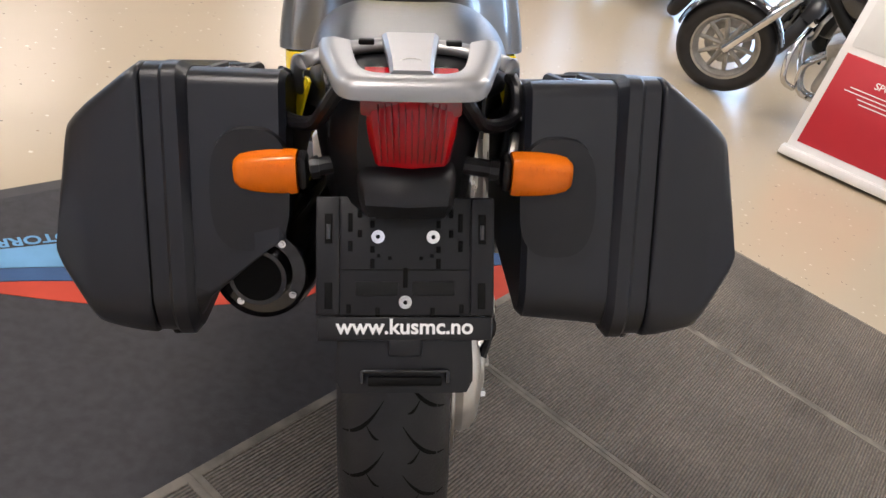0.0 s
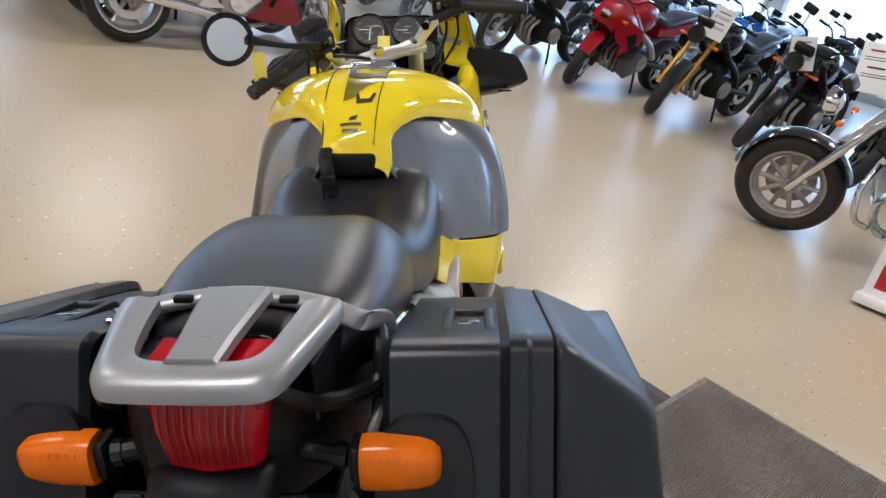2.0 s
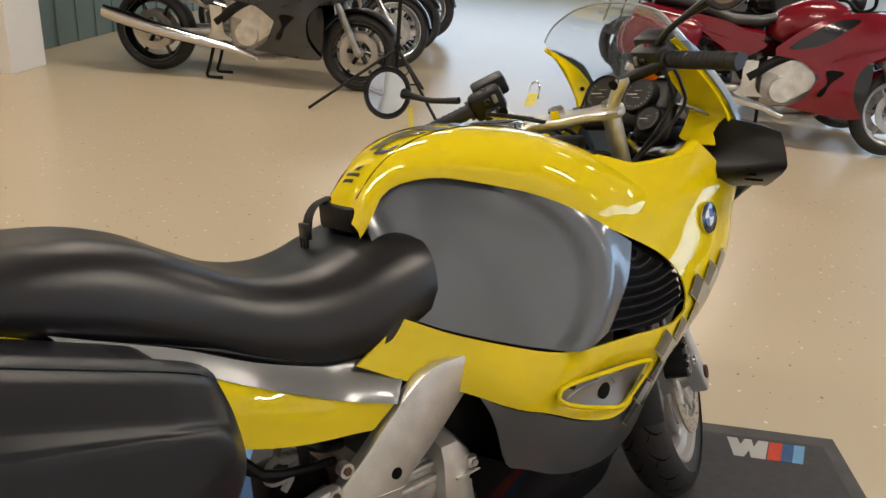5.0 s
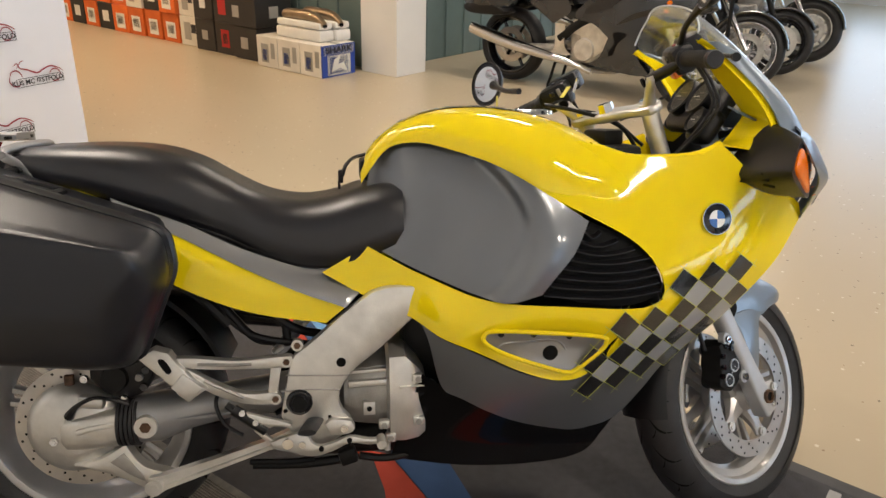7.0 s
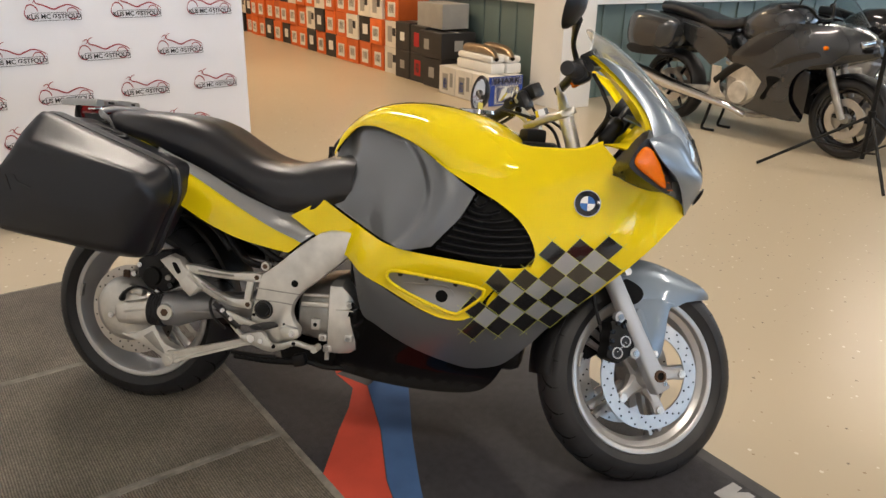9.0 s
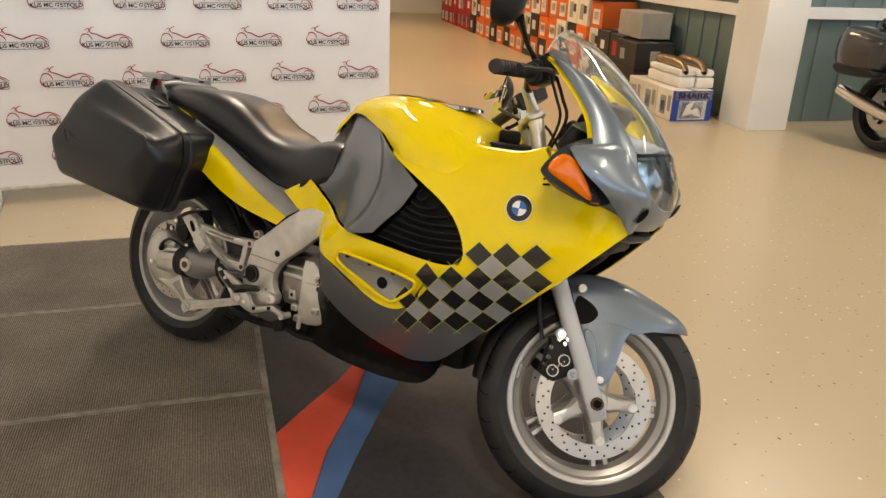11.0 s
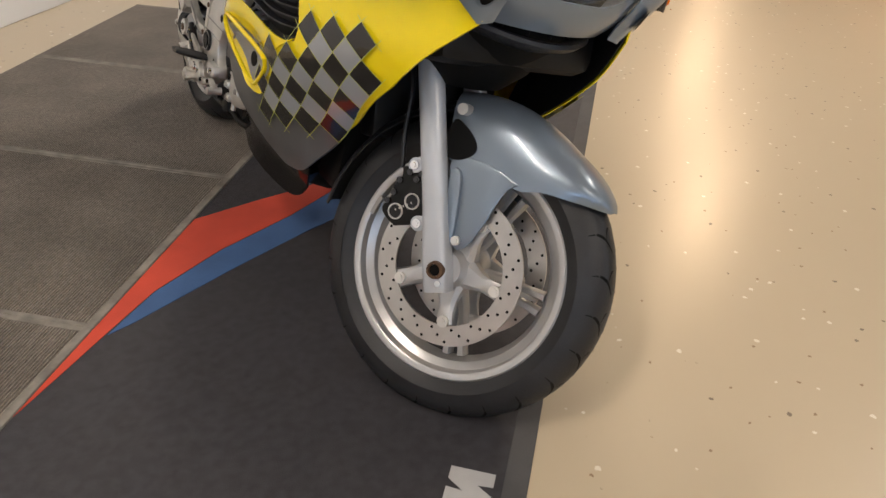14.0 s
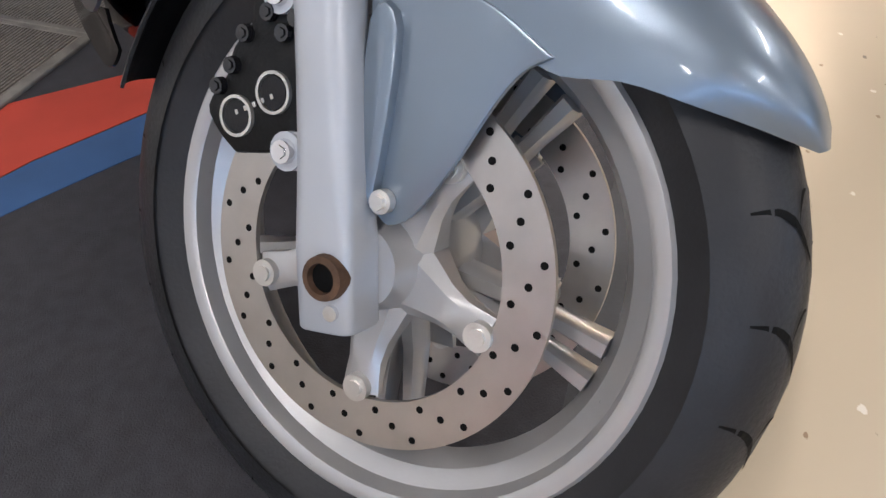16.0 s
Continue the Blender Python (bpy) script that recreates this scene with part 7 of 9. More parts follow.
box(bm, (0, 1.45, .70), (.36, .20, .12), Matrix.Rotation(.2, 3, "X"), .03)
part("front_frame", bm, BLACKMATT, bike, "black structure inside the nose")
# headlamp
glassp = patch("headlamp_lens", (-.525, .525), lambda u: (lamp_low(u), lamp_top(u)), GLASSLAMP, label="clear headlamp glass", thick=.003, off=.001)
glassp.visible_shadow = False
patch("lamp_shell", (-.52, .52), lambda u: (lamp_low(u), lamp_top(u)), LAMPSHELL, glassp, "pressed bright shell behind the headlamp glass", .002, off=-.035)
bm = bmesh.new()
rings = []
for y, w, h in ((1.60, .125, .060), (1.56, .115, .056), (1.52, .08, .04), (1.50, .02, .01)):
    rings.append([Vector((NX + w * math.copysign(abs(math.cos(a)) ** .6, math.cos(a)), y, .872 + h * math.copysign(abs(math.sin(a)) ** .7, math.sin(a)))) for a in [k * math.tau / 28 for k in range(28)]])
loft(bm, rings)
bmesh.ops.delete(bm, geom=[f for f in bm.faces if len(f.verts) > 6 and f.calc_center_median().y > 1.58], context="FACES_ONLY")
refl = part("reflector", bm, REFLECTOR, glassp, "faceted bright reflector", sharp=50)
bm = bmesh.new()
for x in (-.04, .04):
    lathe(bm, [(1.535, .0), (1.575, .012), (1.58, .030), (1.572, .036), (1.54, .036)], 20, "y", at=(x + NX, 0, .866))
part("lamp_bowl", bm, REFLECTOR, glassp)
patch("lamp_seam", (-.53, .53), lambda u: (lamp_top(u) - .001, lamp_top(u) + .007), BLACKGLOSS, thick=.005, off=.003)
# instrument shelf seen through the screen
bm = bmesh.new()
rings = []
for y, w, z in ((1.64, .05, .935), (1.61, .12, .945), (1.55, .17, .960), (1.48, .185, .985)):
    rings.append([Vector((NX + x * w, y - .03 * abs(x), z + .02 * (1 - x * x))) for x in (-1, -.75, -.5, -.25, 0, .25, .5, .75, 1)])
loft(bm, rings, closed_ring=False)
bmesh.ops.recalc_face_normals(bm, faces=bm.faces)
bmesh.ops.solidify(bm, geom=bm.faces[:], thickness=.004)
part("dash_cowl", bm, GREYBLUE, bike, "grey cowl under the screen", sharp=60)


# mirror pods with indicators
def pod(s):
    face = catmull([(1.472, .862), (1.470, .885), (1.502, .934), (1.530, .914), (1.566, .852), (1.573, .806), (1.520, .830)], 4, True)
    root = catmull([(1.427, .843), (1.453, .893), (1.514, .963), (1.536, .925), (1.570, .872), (1.584, .812), (1.504, .806)], 4, True)
    glow = catmull([(1.478, .876), (1.497, .914), (1.524, .902), (1.553, .848), (1.560, .818), (1.520, .842)], 4, True)
    bm = bmesh.new()
    rings = []
    for k in range(7):
        f = k / 6
        bulge = .016 * math.sin(math.pi * f)
        row = []
        for p, q in zip(root, face):
            g = f ** 1.2
            a, b = p * (1 - g) + q * g
            x = .195 * (1 - f) + (.388 - (q[0] - 1.475)) * f
            row.append(Vector((s * (x + bulge), a, b)))
        rings.append(row)
    loft(bm, rings)
    p = part("mirror_pod", bm, BLACKPLASTIC, bike, "black pod beside the fairing with an indicator", sharp=45)
    bm = bmesh.new()
    rings = []
    for k, f in ((-.004, 1.0), (.003, .99), (.006, .90), (.008, .55), (.009, .15)):
        rings.append([Vector((s * (.388 - (1.522 + (a - 1.522) * f - 1.475) + k * .7), 1.522 + (a - 1.522) * f + k * .7, .868 + (b - .868) * f)) for a, b in glow])
    loft(bm, rings)
    lens = part("indicator_lens", bm, AMBER, p, "amber triangular indicator lens", sharp=50)
    for k in range(6):
        bm = bmesh.new()
        z = .815 + k * .018
        y = 1.565 - k * .012
        box(bm, (s * (.388 - (y - 1.475) + .0085), y + .0085, z), (.022, .0012, .0012), Matrix.Rotation(-s * .785, 3, "Z"))
        part("lens_rib", bm, AMBER, lens)
    for k in range(3):
        bm = bmesh.new()
        box(bm, (s * (.305 + .012 * k), 1.448 + k * .006, .862 - k * .012), (.040, .004, .005), None, .001)
        part("pod_slit", bm, DARKGAP, p)


both(pod)

# ---- handlebars, instruments ----
bars = new("handlebar")
bars.parent = bike
bars["label"] = "silver clip-on handlebars on a cast top yoke, turned left"
YR, YL = Vector((.083, 1.297, .992)), Vector((-.092, 1.200, .962))


def slab_along(bm, pts, up=Vector((0, -.47, .88))):
    """A cast bar: boxes of (place, half width, half thickness) joined along a line."""
    rows = []
    d = (Vector(pts[-1][0]) - Vector(pts[0][0])).normalized()
    side = up.cross(d).normalized()
    for p, w, h in pts:
        p = Vector(p)
        rows.append([p + side * w * a + up.normalized() * h * b for a, b in ((-1, -.6), (-.75, -1), (.75, -1), (1, -.6), (1, .6), (.75, 1), (-.75, 1), (-1, .6))])
    loft(bm, rows)


bm = bmesh.new()
mid = (YR + YL) / 2 + Vector((-.006, -.012, -.002))
dY = (YR - YL).normalized()
slab_along(bm, [(YL - dY * .030, .010, .009), (YL - dY * .020, .024, .011), (YL + dY * .010, .026, .011), (YL * .6 + mid * .4, .018, .011), (mid, .026, .012), (YR * .6 + mid * .4, .018, .011), (YR - dY * .010, .026, .011), (YR + dY * .020, .024, .011), (YR + dY * .030, .010, .009)])
yoke = part("top_yoke", bm, ALU, bars, "cast aluminium top yoke", sharp=50)
bm = bmesh.new()
rod(bm, mid + Vector((0, -.004, .006)), mid + Vector((0, -.012, .028)), .020, .018, 6)
part("stem_nut", bm, CHROME, bars)
for s, y0, clamp, g0, g1 in ((1, YR, Vector((.116, 1.281, 1.054)), Vector((.150, 1.330, 1.098)), Vector((.374, 1.304, 1.085))), (-1, YL, Vector((-.112, 1.158, 1.005)), Vector((-.135, 1.160, 1.030)), Vector((-.275, .985, .935)))):
    d = (g1 - g0).normalized()
    nrm = Vector((0, -.47, .88))
    fwd = nrm.cross(d).normalized()
    fwd = fwd if fwd.y > 0 else -fwd
    bm = bmesh.new()
    rod(bm, y0 + Vector((0, .042, -.125)), y0 + Vector((0, -.003, .012)), .0205, n=20)
    part("fork_top", bm, ALU, bars, "polished top of the fork tube")
    bm = bmesh.new()
    rod(bm, y0 + nrm * .010, y0 + nrm * .024, .015, .014, 6)
    part("fork_cap", bm, CHROME, bars)
    # riser with its eye
    bm = bmesh.new()
    rows = []
    for f, w, h in ((0, .022, .020), (.35, .017, .014), (.7, .019, .012), (1, .022, .011), (1.15, .014, .009)):
        c = y0 + (clamp - y0) * f + d * .012 * f
        rows.append([c + d * w * math.cos(a) + fwd * h * math.sin(a) for a in [k * math.tau / 14 for k in range(14)]])
    loft(bm, rows)
    part("bar_riser", bm, ALU, bars, "cast riser of the clip-on bar", sharp=50)
    bm = bmesh.new()
    rod(bm, clamp - fwd * .010, clamp - fwd * .016, .011, n=14)
    part("riser_bolt", bm, DARKGAP, bars)
    bm = bmesh.new()
    rod(bm, clamp + d * .006, g0 + d * .07, .0125, n=14)
    part("bar_tube", bm, BLACKPLASTIC, bars)
    bm = bmesh.new()
    rod(bm, g0 + d * .060, g0 + d * .068, .023, n=20)
    rod(bm, g0 + d * .068, g1, .0168, .0168, 20)
    rod(bm, g1, g1 + d * .008, .0185, .016, 20)
    grip = part("grip", bm, RUBBER, bars, "black ribbed rubber grip")
    for k in range(11):
        bm = bmesh.new()
        c = g0 + d * (.078 + k * ((g1 - g0).length - .086) / 11)
        rod(bm, c, c + d * .005, .0180, n=18)
        part("grip_rib", bm, RUBBER, grip)
    rot = Matrix((d, fwd, d.cross(fwd))).transposed()
    bm = bmesh.new()
    c = g0 + d * .020
    box(bm, c, (.080, .052, .062), rot, .014)
    box(bm, c + fwd * .040 - d * .020 + nrm * .014, (.080, .050, .046), rot, .008)
    sg = part("switch_block", bm, BLACKPLASTIC, bars, "black switch block and brake reservoir")
    for o, c2, mt in ((-fwd * .026 + nrm * .012, (.016, .008, .014), BLACKGLOSS), (-fwd * .026 + nrm * .010 - d * .018, (.010, .008, .020), ALUDARK), (-fwd * .022 - nrm * .024 + d * .004, (.034, .018, .016), AMBER if s > 0 else BLACKGLOSS), (nrm * .032 - d * .004, (.010, .010, .006), REDDARK if s > 0 else BLACKGLOSS), (fwd * .040 - d * .015 + nrm * .033, (.060, .038, .006), BLACKGLOSS)):
        bm = bmesh.new()
        box(bm, c + o, c2, rot, .003)
        part("switch", bm, mt, sg)
    bm = bmesh.new()
    l0 = g0 + d * .050 + fwd * .042 - nrm * .012
    tube(bm, [l0, l0 + d * .04 + fwd * .010 - nrm * .006, l0 + d * .10 + fwd * .012 - nrm * .010, l0 + d * .150 + fwd * .004 - nrm * .008], [.010, .009, .0075, .007], 8, 4, flat=.6)
    rod(bm, l0 + d * .148 + fwd * .004 - nrm * .008, l0 + d * .156 + fwd * .004 - nrm * .008, .009, n=10)
    part("lever", bm, BLACKPLASTIC, bars, "black hand lever")
    for k, (a, b) in enumerate(((-.02, .0045), (.012, .0038))):
        bm = bmesh.new()
        p0 = c + fwd * .03 + d * a - nrm * .02
        tube(bm, [p0, p0 + Vector((s * .01, .03, -.05)), p0 + Vector((0, .045, -.11)), Vector((s * .10, 1.335, .86))], b, 8, 5)
        part("cable", bm, BLACKPLASTIC, bars, "black control cable")

# mirrors on stalks from the bar clamps
def mirror(c, n, stalk, r, label):
    t = new("mirror")
    t.parent = bike
    t["label"] = label
    n = Vector(n).normalized()
    m = Matrix.Translation(c) @ n.to_track_quat("Z", "Y").to_matrix().to_4x4()
    bm = bmesh.new()
    lathe(bm, [(-.034, .0), (-.032, .020), (-.022, r * .72), (-.008, r * .98), (.001, r * 1.03), (.003, r), (.0, r * .96)], 36, "z")
    bmesh.ops.transform(bm, matrix=m, verts=bm.verts)
    part("mirror_shell", bm, BLACKPLASTIC, t, "black round mirror shell")
    bm = bmesh.new()
    lathe(bm, [(.0006, .0), (.0004, r * .5), (-.0002, r * .965)], 36, "z")
    bmesh.ops.transform(bm, matrix=m, verts=bm.verts)
    part("mirror_glass", bm, MIRROR, t, "mirror glass")
    bm = bmesh.new()
    tube(bm, stalk, [.013, .008, .0065, .008][:len(stalk)], 10, 5)
    part("mirror_stalk", bm, BLACKPLASTIC, t)
    return t


mirror((-.324, .994, 1.056), (.52, -.84, .10), [(-.272, 1.004, 1.053), (-.245, 1.010, 1.046), (-.19, 1.02, 1.036), (-.12, 1.04, 1.034)], .059, "round black mirror with a tag on its stalk")
mirror((.360, 1.300, 1.236), (-.12, -.95, .26), [(.318, 1.315, 1.205), (.27, 1.31, 1.18), (.228, 1.308, 1.155), (.190, 1.318, 1.125)], .060, "round black mirror on a slim stalk")
bm = bmesh.new()
prism(bm, [(-.016, 0), (.016, 0), (.018, -.006), (.018, -.072), (.012, -.078), (-.012, -.078), (-.018, -.072), (-.018, -.006)], .0012, Matrix.Translation((-.262, 1.012, 1.024)) @ Matrix.Rotation(math.pi / 2, 4, "X") @ Matrix.Rotation(-.3, 4, "Y"))
part("paper_tag", bm, TAGYELLOW, bike, "yellow card tag tied to the mirror stalk", smooth=False)

# instruments
bm = bmesh.new()
box(bm, (.0, 1.462, .992), (.27, .040, .13), Matrix.Rotation(-.55, 3, "X"), .03, 3)
box(bm, (.104, 1.425, .950), (.085, .045, .085), Matrix.Rotation(-.55, 3, "X"), .02, 3)
dash = part("instrument_panel", bm, BLACKPLASTIC, bike, "black instrument panel with round dials")
DN = Vector((0, -.84, .54))
for c, r in (((-.058, 1.440, 1.020), .045), ((.050, 1.436, 1.018), .042), ((.104, 1.402, .966), .030)):
    m = Matrix.Translation(c) @ DN.to_track_quat("Z", "Y").to_matrix().to_4x4()
    bm = bmesh.new()
    lathe(bm, [(-.035, r * 1.02), (.004, r * 1.10), (.007, r * 1.04), (.002, r * .95)], 32, "z")
    bmesh.ops.transform(bm, matrix=m, verts=bm.verts)
    g = part("dial", bm, BLACKPLASTIC, dash, "round dial with pale marks")
    bm = bmesh.new()
    rod(bm, (0, 0, .000), (0, 0, .0015), r * .96, n=32)
    bmesh.ops.transform(bm, matrix=m, verts=bm.verts)
    part("dial_face", bm, BLACKMATT, g)
    bm = bmesh.new()
    for k in range(19):
        a = radians(-215 + 250 * k / 18)
        ln = .16 if k % 2 == 0 else .09
        box(bm, (math.cos(a) * r * (.86 - ln / 2), math.sin(a) * r * (.86 - ln / 2), .0022), (r * ln, .0008, .0006), Matrix.Rotation(a, 3, "Z"))
    for k in (-1, 1):
        box(bm, (0, k * r * .22, .0022), (r * .5, .0009, .0006))
    bmesh.ops.transform(bm, matrix=m, verts=bm.verts)
    part("dial_mark", bm, ALUDARK, g, smooth=False)
    bm = bmesh.new()
    box(bm, (-r * .34, -r * .02, .0032), (r * .72, .0013, .0008))
    bmesh.ops.transform(bm, matrix=m, verts=bm.verts)
    part("dial_needle", bm, WHITEPAINT, g, smooth=False)
bm = bmesh.new()
tube(bm, [(.02, 1.14, 1.03), (.015, 1.15, 1.06), (-.012, 1.155, 1.06), (-.018, 1.148, 1.03)], .0022, 6, 5)
keys = part("key_ring", bm, CHROME, bike, "key ring with a yellow tag")
bm = bmesh.new()
box(bm, (.022, 1.118, 1.030), (.030, .0015, .030), Matrix.Rotation(-.6, 3, "X"), .0006)
part("key_tag", bm, TAGYELLOW, keys)
for pts, r in (([(-.10, 1.10, 1.00), (-.05, 1.17, .985), (.0, 1.26, .95), (.06, 1.30, .87)], .005), ([(-.12, 1.16, .99), (-.09, 1.26, .97), (-.05, 1.34, .90)], .0045)):
    bm = bmesh.new()
    tube(bm, pts, r, 8, 5)
    part("cable", bm, BLACKPLASTIC, bike, "black control cable")
bm = bmesh.new()
box(bm, (.0, 1.23, .88), (.22, .10, .06), None, .015)
box(bm, (.03, 1.21, .925), (.08, .06, .04), Matrix.Rotation(.4, 3, "Z"), .01)
part("steering_head", bm, BLACKMATT, bike, "black steering head castings")
bm = bmesh.new()
box(bm, (0, 1.30, .83), (.34, .22, .03), None, .01)
part("cockpit_tray", bm, BLACKMATT, bike, "matt black tray below the instruments")

# ---- other motorcycles on show ----
PAINTS = {
    "black": material("black bike paint", (0.012, 0.012, 0.014), 0.16, 0, 0.1, 5, 0, 200, 0.8, 0.05),
    "grey": material("dark slate bike paint", (0.035, 0.038, 0.043), 0.24, 0.3, 0.1, 5, 0, 200, 0.8, 0.05),
    "crimson": material("crimson bike paint", (0.17, 0.002, 0.010), 0.20, 0.1, 0.1, 5, 0, 200, 0.3, 0.04),
    "red": material("bright red bike paint", (0.32, 0.003, 0.008), 0.2, 0, 0.1, 5, 0, 200, 0.3, 0.05),
    "blue": material("blue bike paint", (0.015, 0.12, 0.42), 0.2, 0, 0.1, 5, 0, 200, 0.8, 0.05),
    "green": material("lime green bike paint", (0.06, 0.30, 0.02), 0.2, 0, 0.1, 5, 0, 200, 0.8, 0.05),
    "white": material("white bike paint", (0.62, 0.62, 0.62), 0.2, 0, 0.05, 5, 0, 200, 0.8, 0.05),
}
PAPER = material("white paper sheet", (0.75, 0.75, 0.74), 0.7, 0, 0.04, 8, 0.05, 200)
SMOKE = glass("smoked screen", (0.55, 0.6, 0.62), 0.02, 1.2)
GOLD = material("gold fork tube", (0.45, 0.24, 0.04), 0.3, 0.8, 0.1, 8, 0, 200)


def tour_width(y, z):
    """Half width of a touring fairing by distance ahead and height."""
    w = spline_at([0, .4, .7, 1.0, 1.3, 1.5, 1.65, 1.75], [.15, .17, .205, .235, .235, .195, .13, .06], y)
    return w * (1 - 5.0 * max(0, z - .76) ** 2) * (1 - .9 * max(0, .40 - z))


def show_bike(contact, heading, style, colour, label, lean=-9.0, steer=22.0, colour2=None, cases=False, stand=True, wheelbase=1.48, spoked=False, forkmat=None):
    """One parked machine: contact is the front tyre's place on the floor, heading the way it faces."""
    h = math.degrees(math.atan2(heading[1], heading[0])) - 90
    d = Vector((heading[0], heading[1], 0)).normalized()
    base = Vector((contact[0], contact[1], 0)) - d * wheelbase
    t = thing("motorcycle", Matrix.Translation(base) @ pose(0, 0, 0, 0, 0, h) @ pose(0, 0, 0, 0, lean, 0), label, "motorcycle", "motorcycles on show")
    paint, p2 = PAINTS[colour], PAINTS[colour2 or colour]
    wb = wheelbase
    cruiser, tour, enduro, naked, sport = (style == k for k in ("cruiser", "tour", "enduro", "naked", "sport"))
    Rf = .345 if enduro else .32 if cruiser else .30
    Rr = .315
    wf = .13 if cruiser else .085 if enduro else .12

    def P(name, bm, mat, lab="", sharp=45):
        return part(name, bm, mat, t, lab, True, sharp)

    def whl(nm, c, R, w, turn):
        e = new(nm)
        e.parent = t
        e.matrix_basis = turn @ Matrix.Translation(c)
        bm = bmesh.new()
        rr = R - (.105 if cruiser and not spoked else .075)
        tyre_mesh(bm, R, w, rr, 40)
        part("tyre", bm, RUBBER, e)
        bm = bmesh.new()
        rim_mesh(bm, rr, w * .8, 40)
        part("rim", bm, CHROME if spoked else ALUDARK if cruiser else (RIMSILVER if tour and colour != "grey" else BLACKGLOSS), e)
        bm = bmesh.new()
        n = 28 if spoked or enduro else 6 if tour else 10 if cruiser else 5
        for k in range(n):
            a = k * math.tau / n
            if n > 10:
                rod(bm, (.02 * (-1) ** k, 0, 0), (0, math.cos(a) * (R - .11), math.sin(a) * (R - .11)), .003, n=5)
            else:
                rod(bm, (0, math.cos(a) * .03, math.sin(a) * .03), (0, math.cos(a) * (R - .10), math.sin(a) * (R - .10)), .019, .013, 8)
        part("spoke", bm, CHROME if n > 10 else ALUDARK if cruiser else (RIMSILVER if tour and colour != "grey" else BLACKGLOSS), e)
        bm = bmesh.new()
        rod(bm, (-.06, 0, 0), (.06, 0, 0), .035, n=16)
        part("hub", bm, ALUDARK, e)
        bm = bmesh.new()
        for sx in ((.062, -.062) if not cruiser else (.062,)):
            lathe(bm, [(sx - .002, .095), (sx + .002, .095), (sx + .002, .15), (sx - .002, .15)], 32, "x", closed=True)
        part("brake_disc", bm, ALUDARK if cruiser else STEEL, e)

    rake = 33 if cruiser else 26
    ax = Vector((0, -math.sin(radians(rake)), math.cos(radians(rake))))
    fc = Vector((0, wb, Rf))
    turn = Matrix.Translation(fc) @ Matrix.Rotation(radians(steer), 4, ax) @ Matrix.Translation(-fc)
    whl("front_wheel", fc, Rf, wf, turn)
    whl("rear_wheel", Vector((0, 0, Rr)), Rr, .17, Matrix())
    top = .80 if cruiser else .72
    forks = []
    for s in (1, -1):
        bm = bmesh.new()
        a0, a1 = fc + Vector((s * .095, 0, 0)), fc + Vector((s * .095, 0, 0)) + ax * top
        rod(bm, a0, a0 + ax * top * .5, .027, .027, 14)
        rod(bm, a0 + ax * top * .5, a1, .021, .021, 14)
        bmesh.ops.transform(bm, matrix=turn, verts=bm.verts)
        P("fork_leg", bm, forkmat or (CHROME if cruiser else ALUDARK if tour else BLACKMATT))
    bm = bmesh.new()
    rows = []
    for k in range(13):
        a = radians((30 if not cruiser else 10) + (125 if not cruiser else 150) * k / 12)
        r = Rf + (.03 if not enduro else .12)
        rows.append([fc + Vector((math.sin(u) * (wf * .62), math.cos(a) * (r - .03 * (1 - math.cos(u))), math.sin(a) * (r - .03 * (1 - math.cos(u))))) for u in [-1.3 + 2.6 * j / 8 for j in range(9)]])
    loft(bm, rows, closed_ring=False)
    bmesh.ops.transform(bm, matrix=turn, verts=bm.verts)
    bmesh.ops.recalc_face_normals(bm, faces=bm.faces)
    bmesh.ops.solidify(bm, geom=bm.faces[:], thickness=.004)
    P("front_mudguard", bm, BLACKPLASTIC if naked or colour in ("green", "grey") else p2)
    # engine, frame, exhaust
    ey = wb * .52
    bm = bmesh.new()
    box(bm, (0, ey, .40), (.36, .40, .26), Matrix.Rotation(.1, 3, "X"), .04)
    box(bm, (0, ey + .10, .56), (.30, .24, .18), Matrix.Rotation(-.5, 3, "X"), .03)
    P("engine", bm, ALUDARK if tour or cruiser else BLACKMATT)
    for s in (1, -1):
        bm = bmesh.new()
        rod(bm, (s * .17, ey - .05, .38), (s * .215, ey - .05, .38), .095, .085, 20)
        P("engine_cover", bm, ALU if tour or cruiser else ALUDARK)
        bm = bmesh.new()
        tube(bm, [(s * .13, wb * .74, .86), (s * .16, wb * .62, .70), (s * .17, wb * .45, .58), (s * .16, wb * .34, .44)], [.03, .035, .035, .04], 10, 4)
        P("frame_spar", bm, BLACKMATT if not sport else ALUDARK)
        bm = bmesh.new()
        tube(bm, [(s * .12, wb * .36, .36), (s * .13, wb * .2, .34), (s * .12, 0, Rr)], [.035, .03, .028], 10, 3)
        P("swing_arm", bm, ALUDARK if tour else BLACKMATT)
    for k in range(4 if not cruiser else 2):
        bm = bmesh.new()
        x = (k - 1.5) * .07
        tube(bm, [(x, ey + .20, .52), (x, ey + .30, .40), (x * .9, ey + .24, .24), (.10, ey, .20)], .02, 8, 4)
        P("exhaust_header", bm, CHROME if cruiser else ALUDARK)
    bm = bmesh.new()
    tube(bm, [(.14, ey, .20), (.17, ey - .20, .26), (.20, .15, .34), (.22, -.10, .40), (.225, -.30, .45)], [.025, .03, .05, .055, .05], 14, 4)
    P("silencer", bm, CHROME if tour or cruiser else BLACKMATT, "chrome silencer" if tour or cruiser else "black silencer")
    # tank, seat, tail
    up_ = .06 if tour and colour == "grey" else 0.0
    tz = (.90 if not enduro else 1.02) + up_
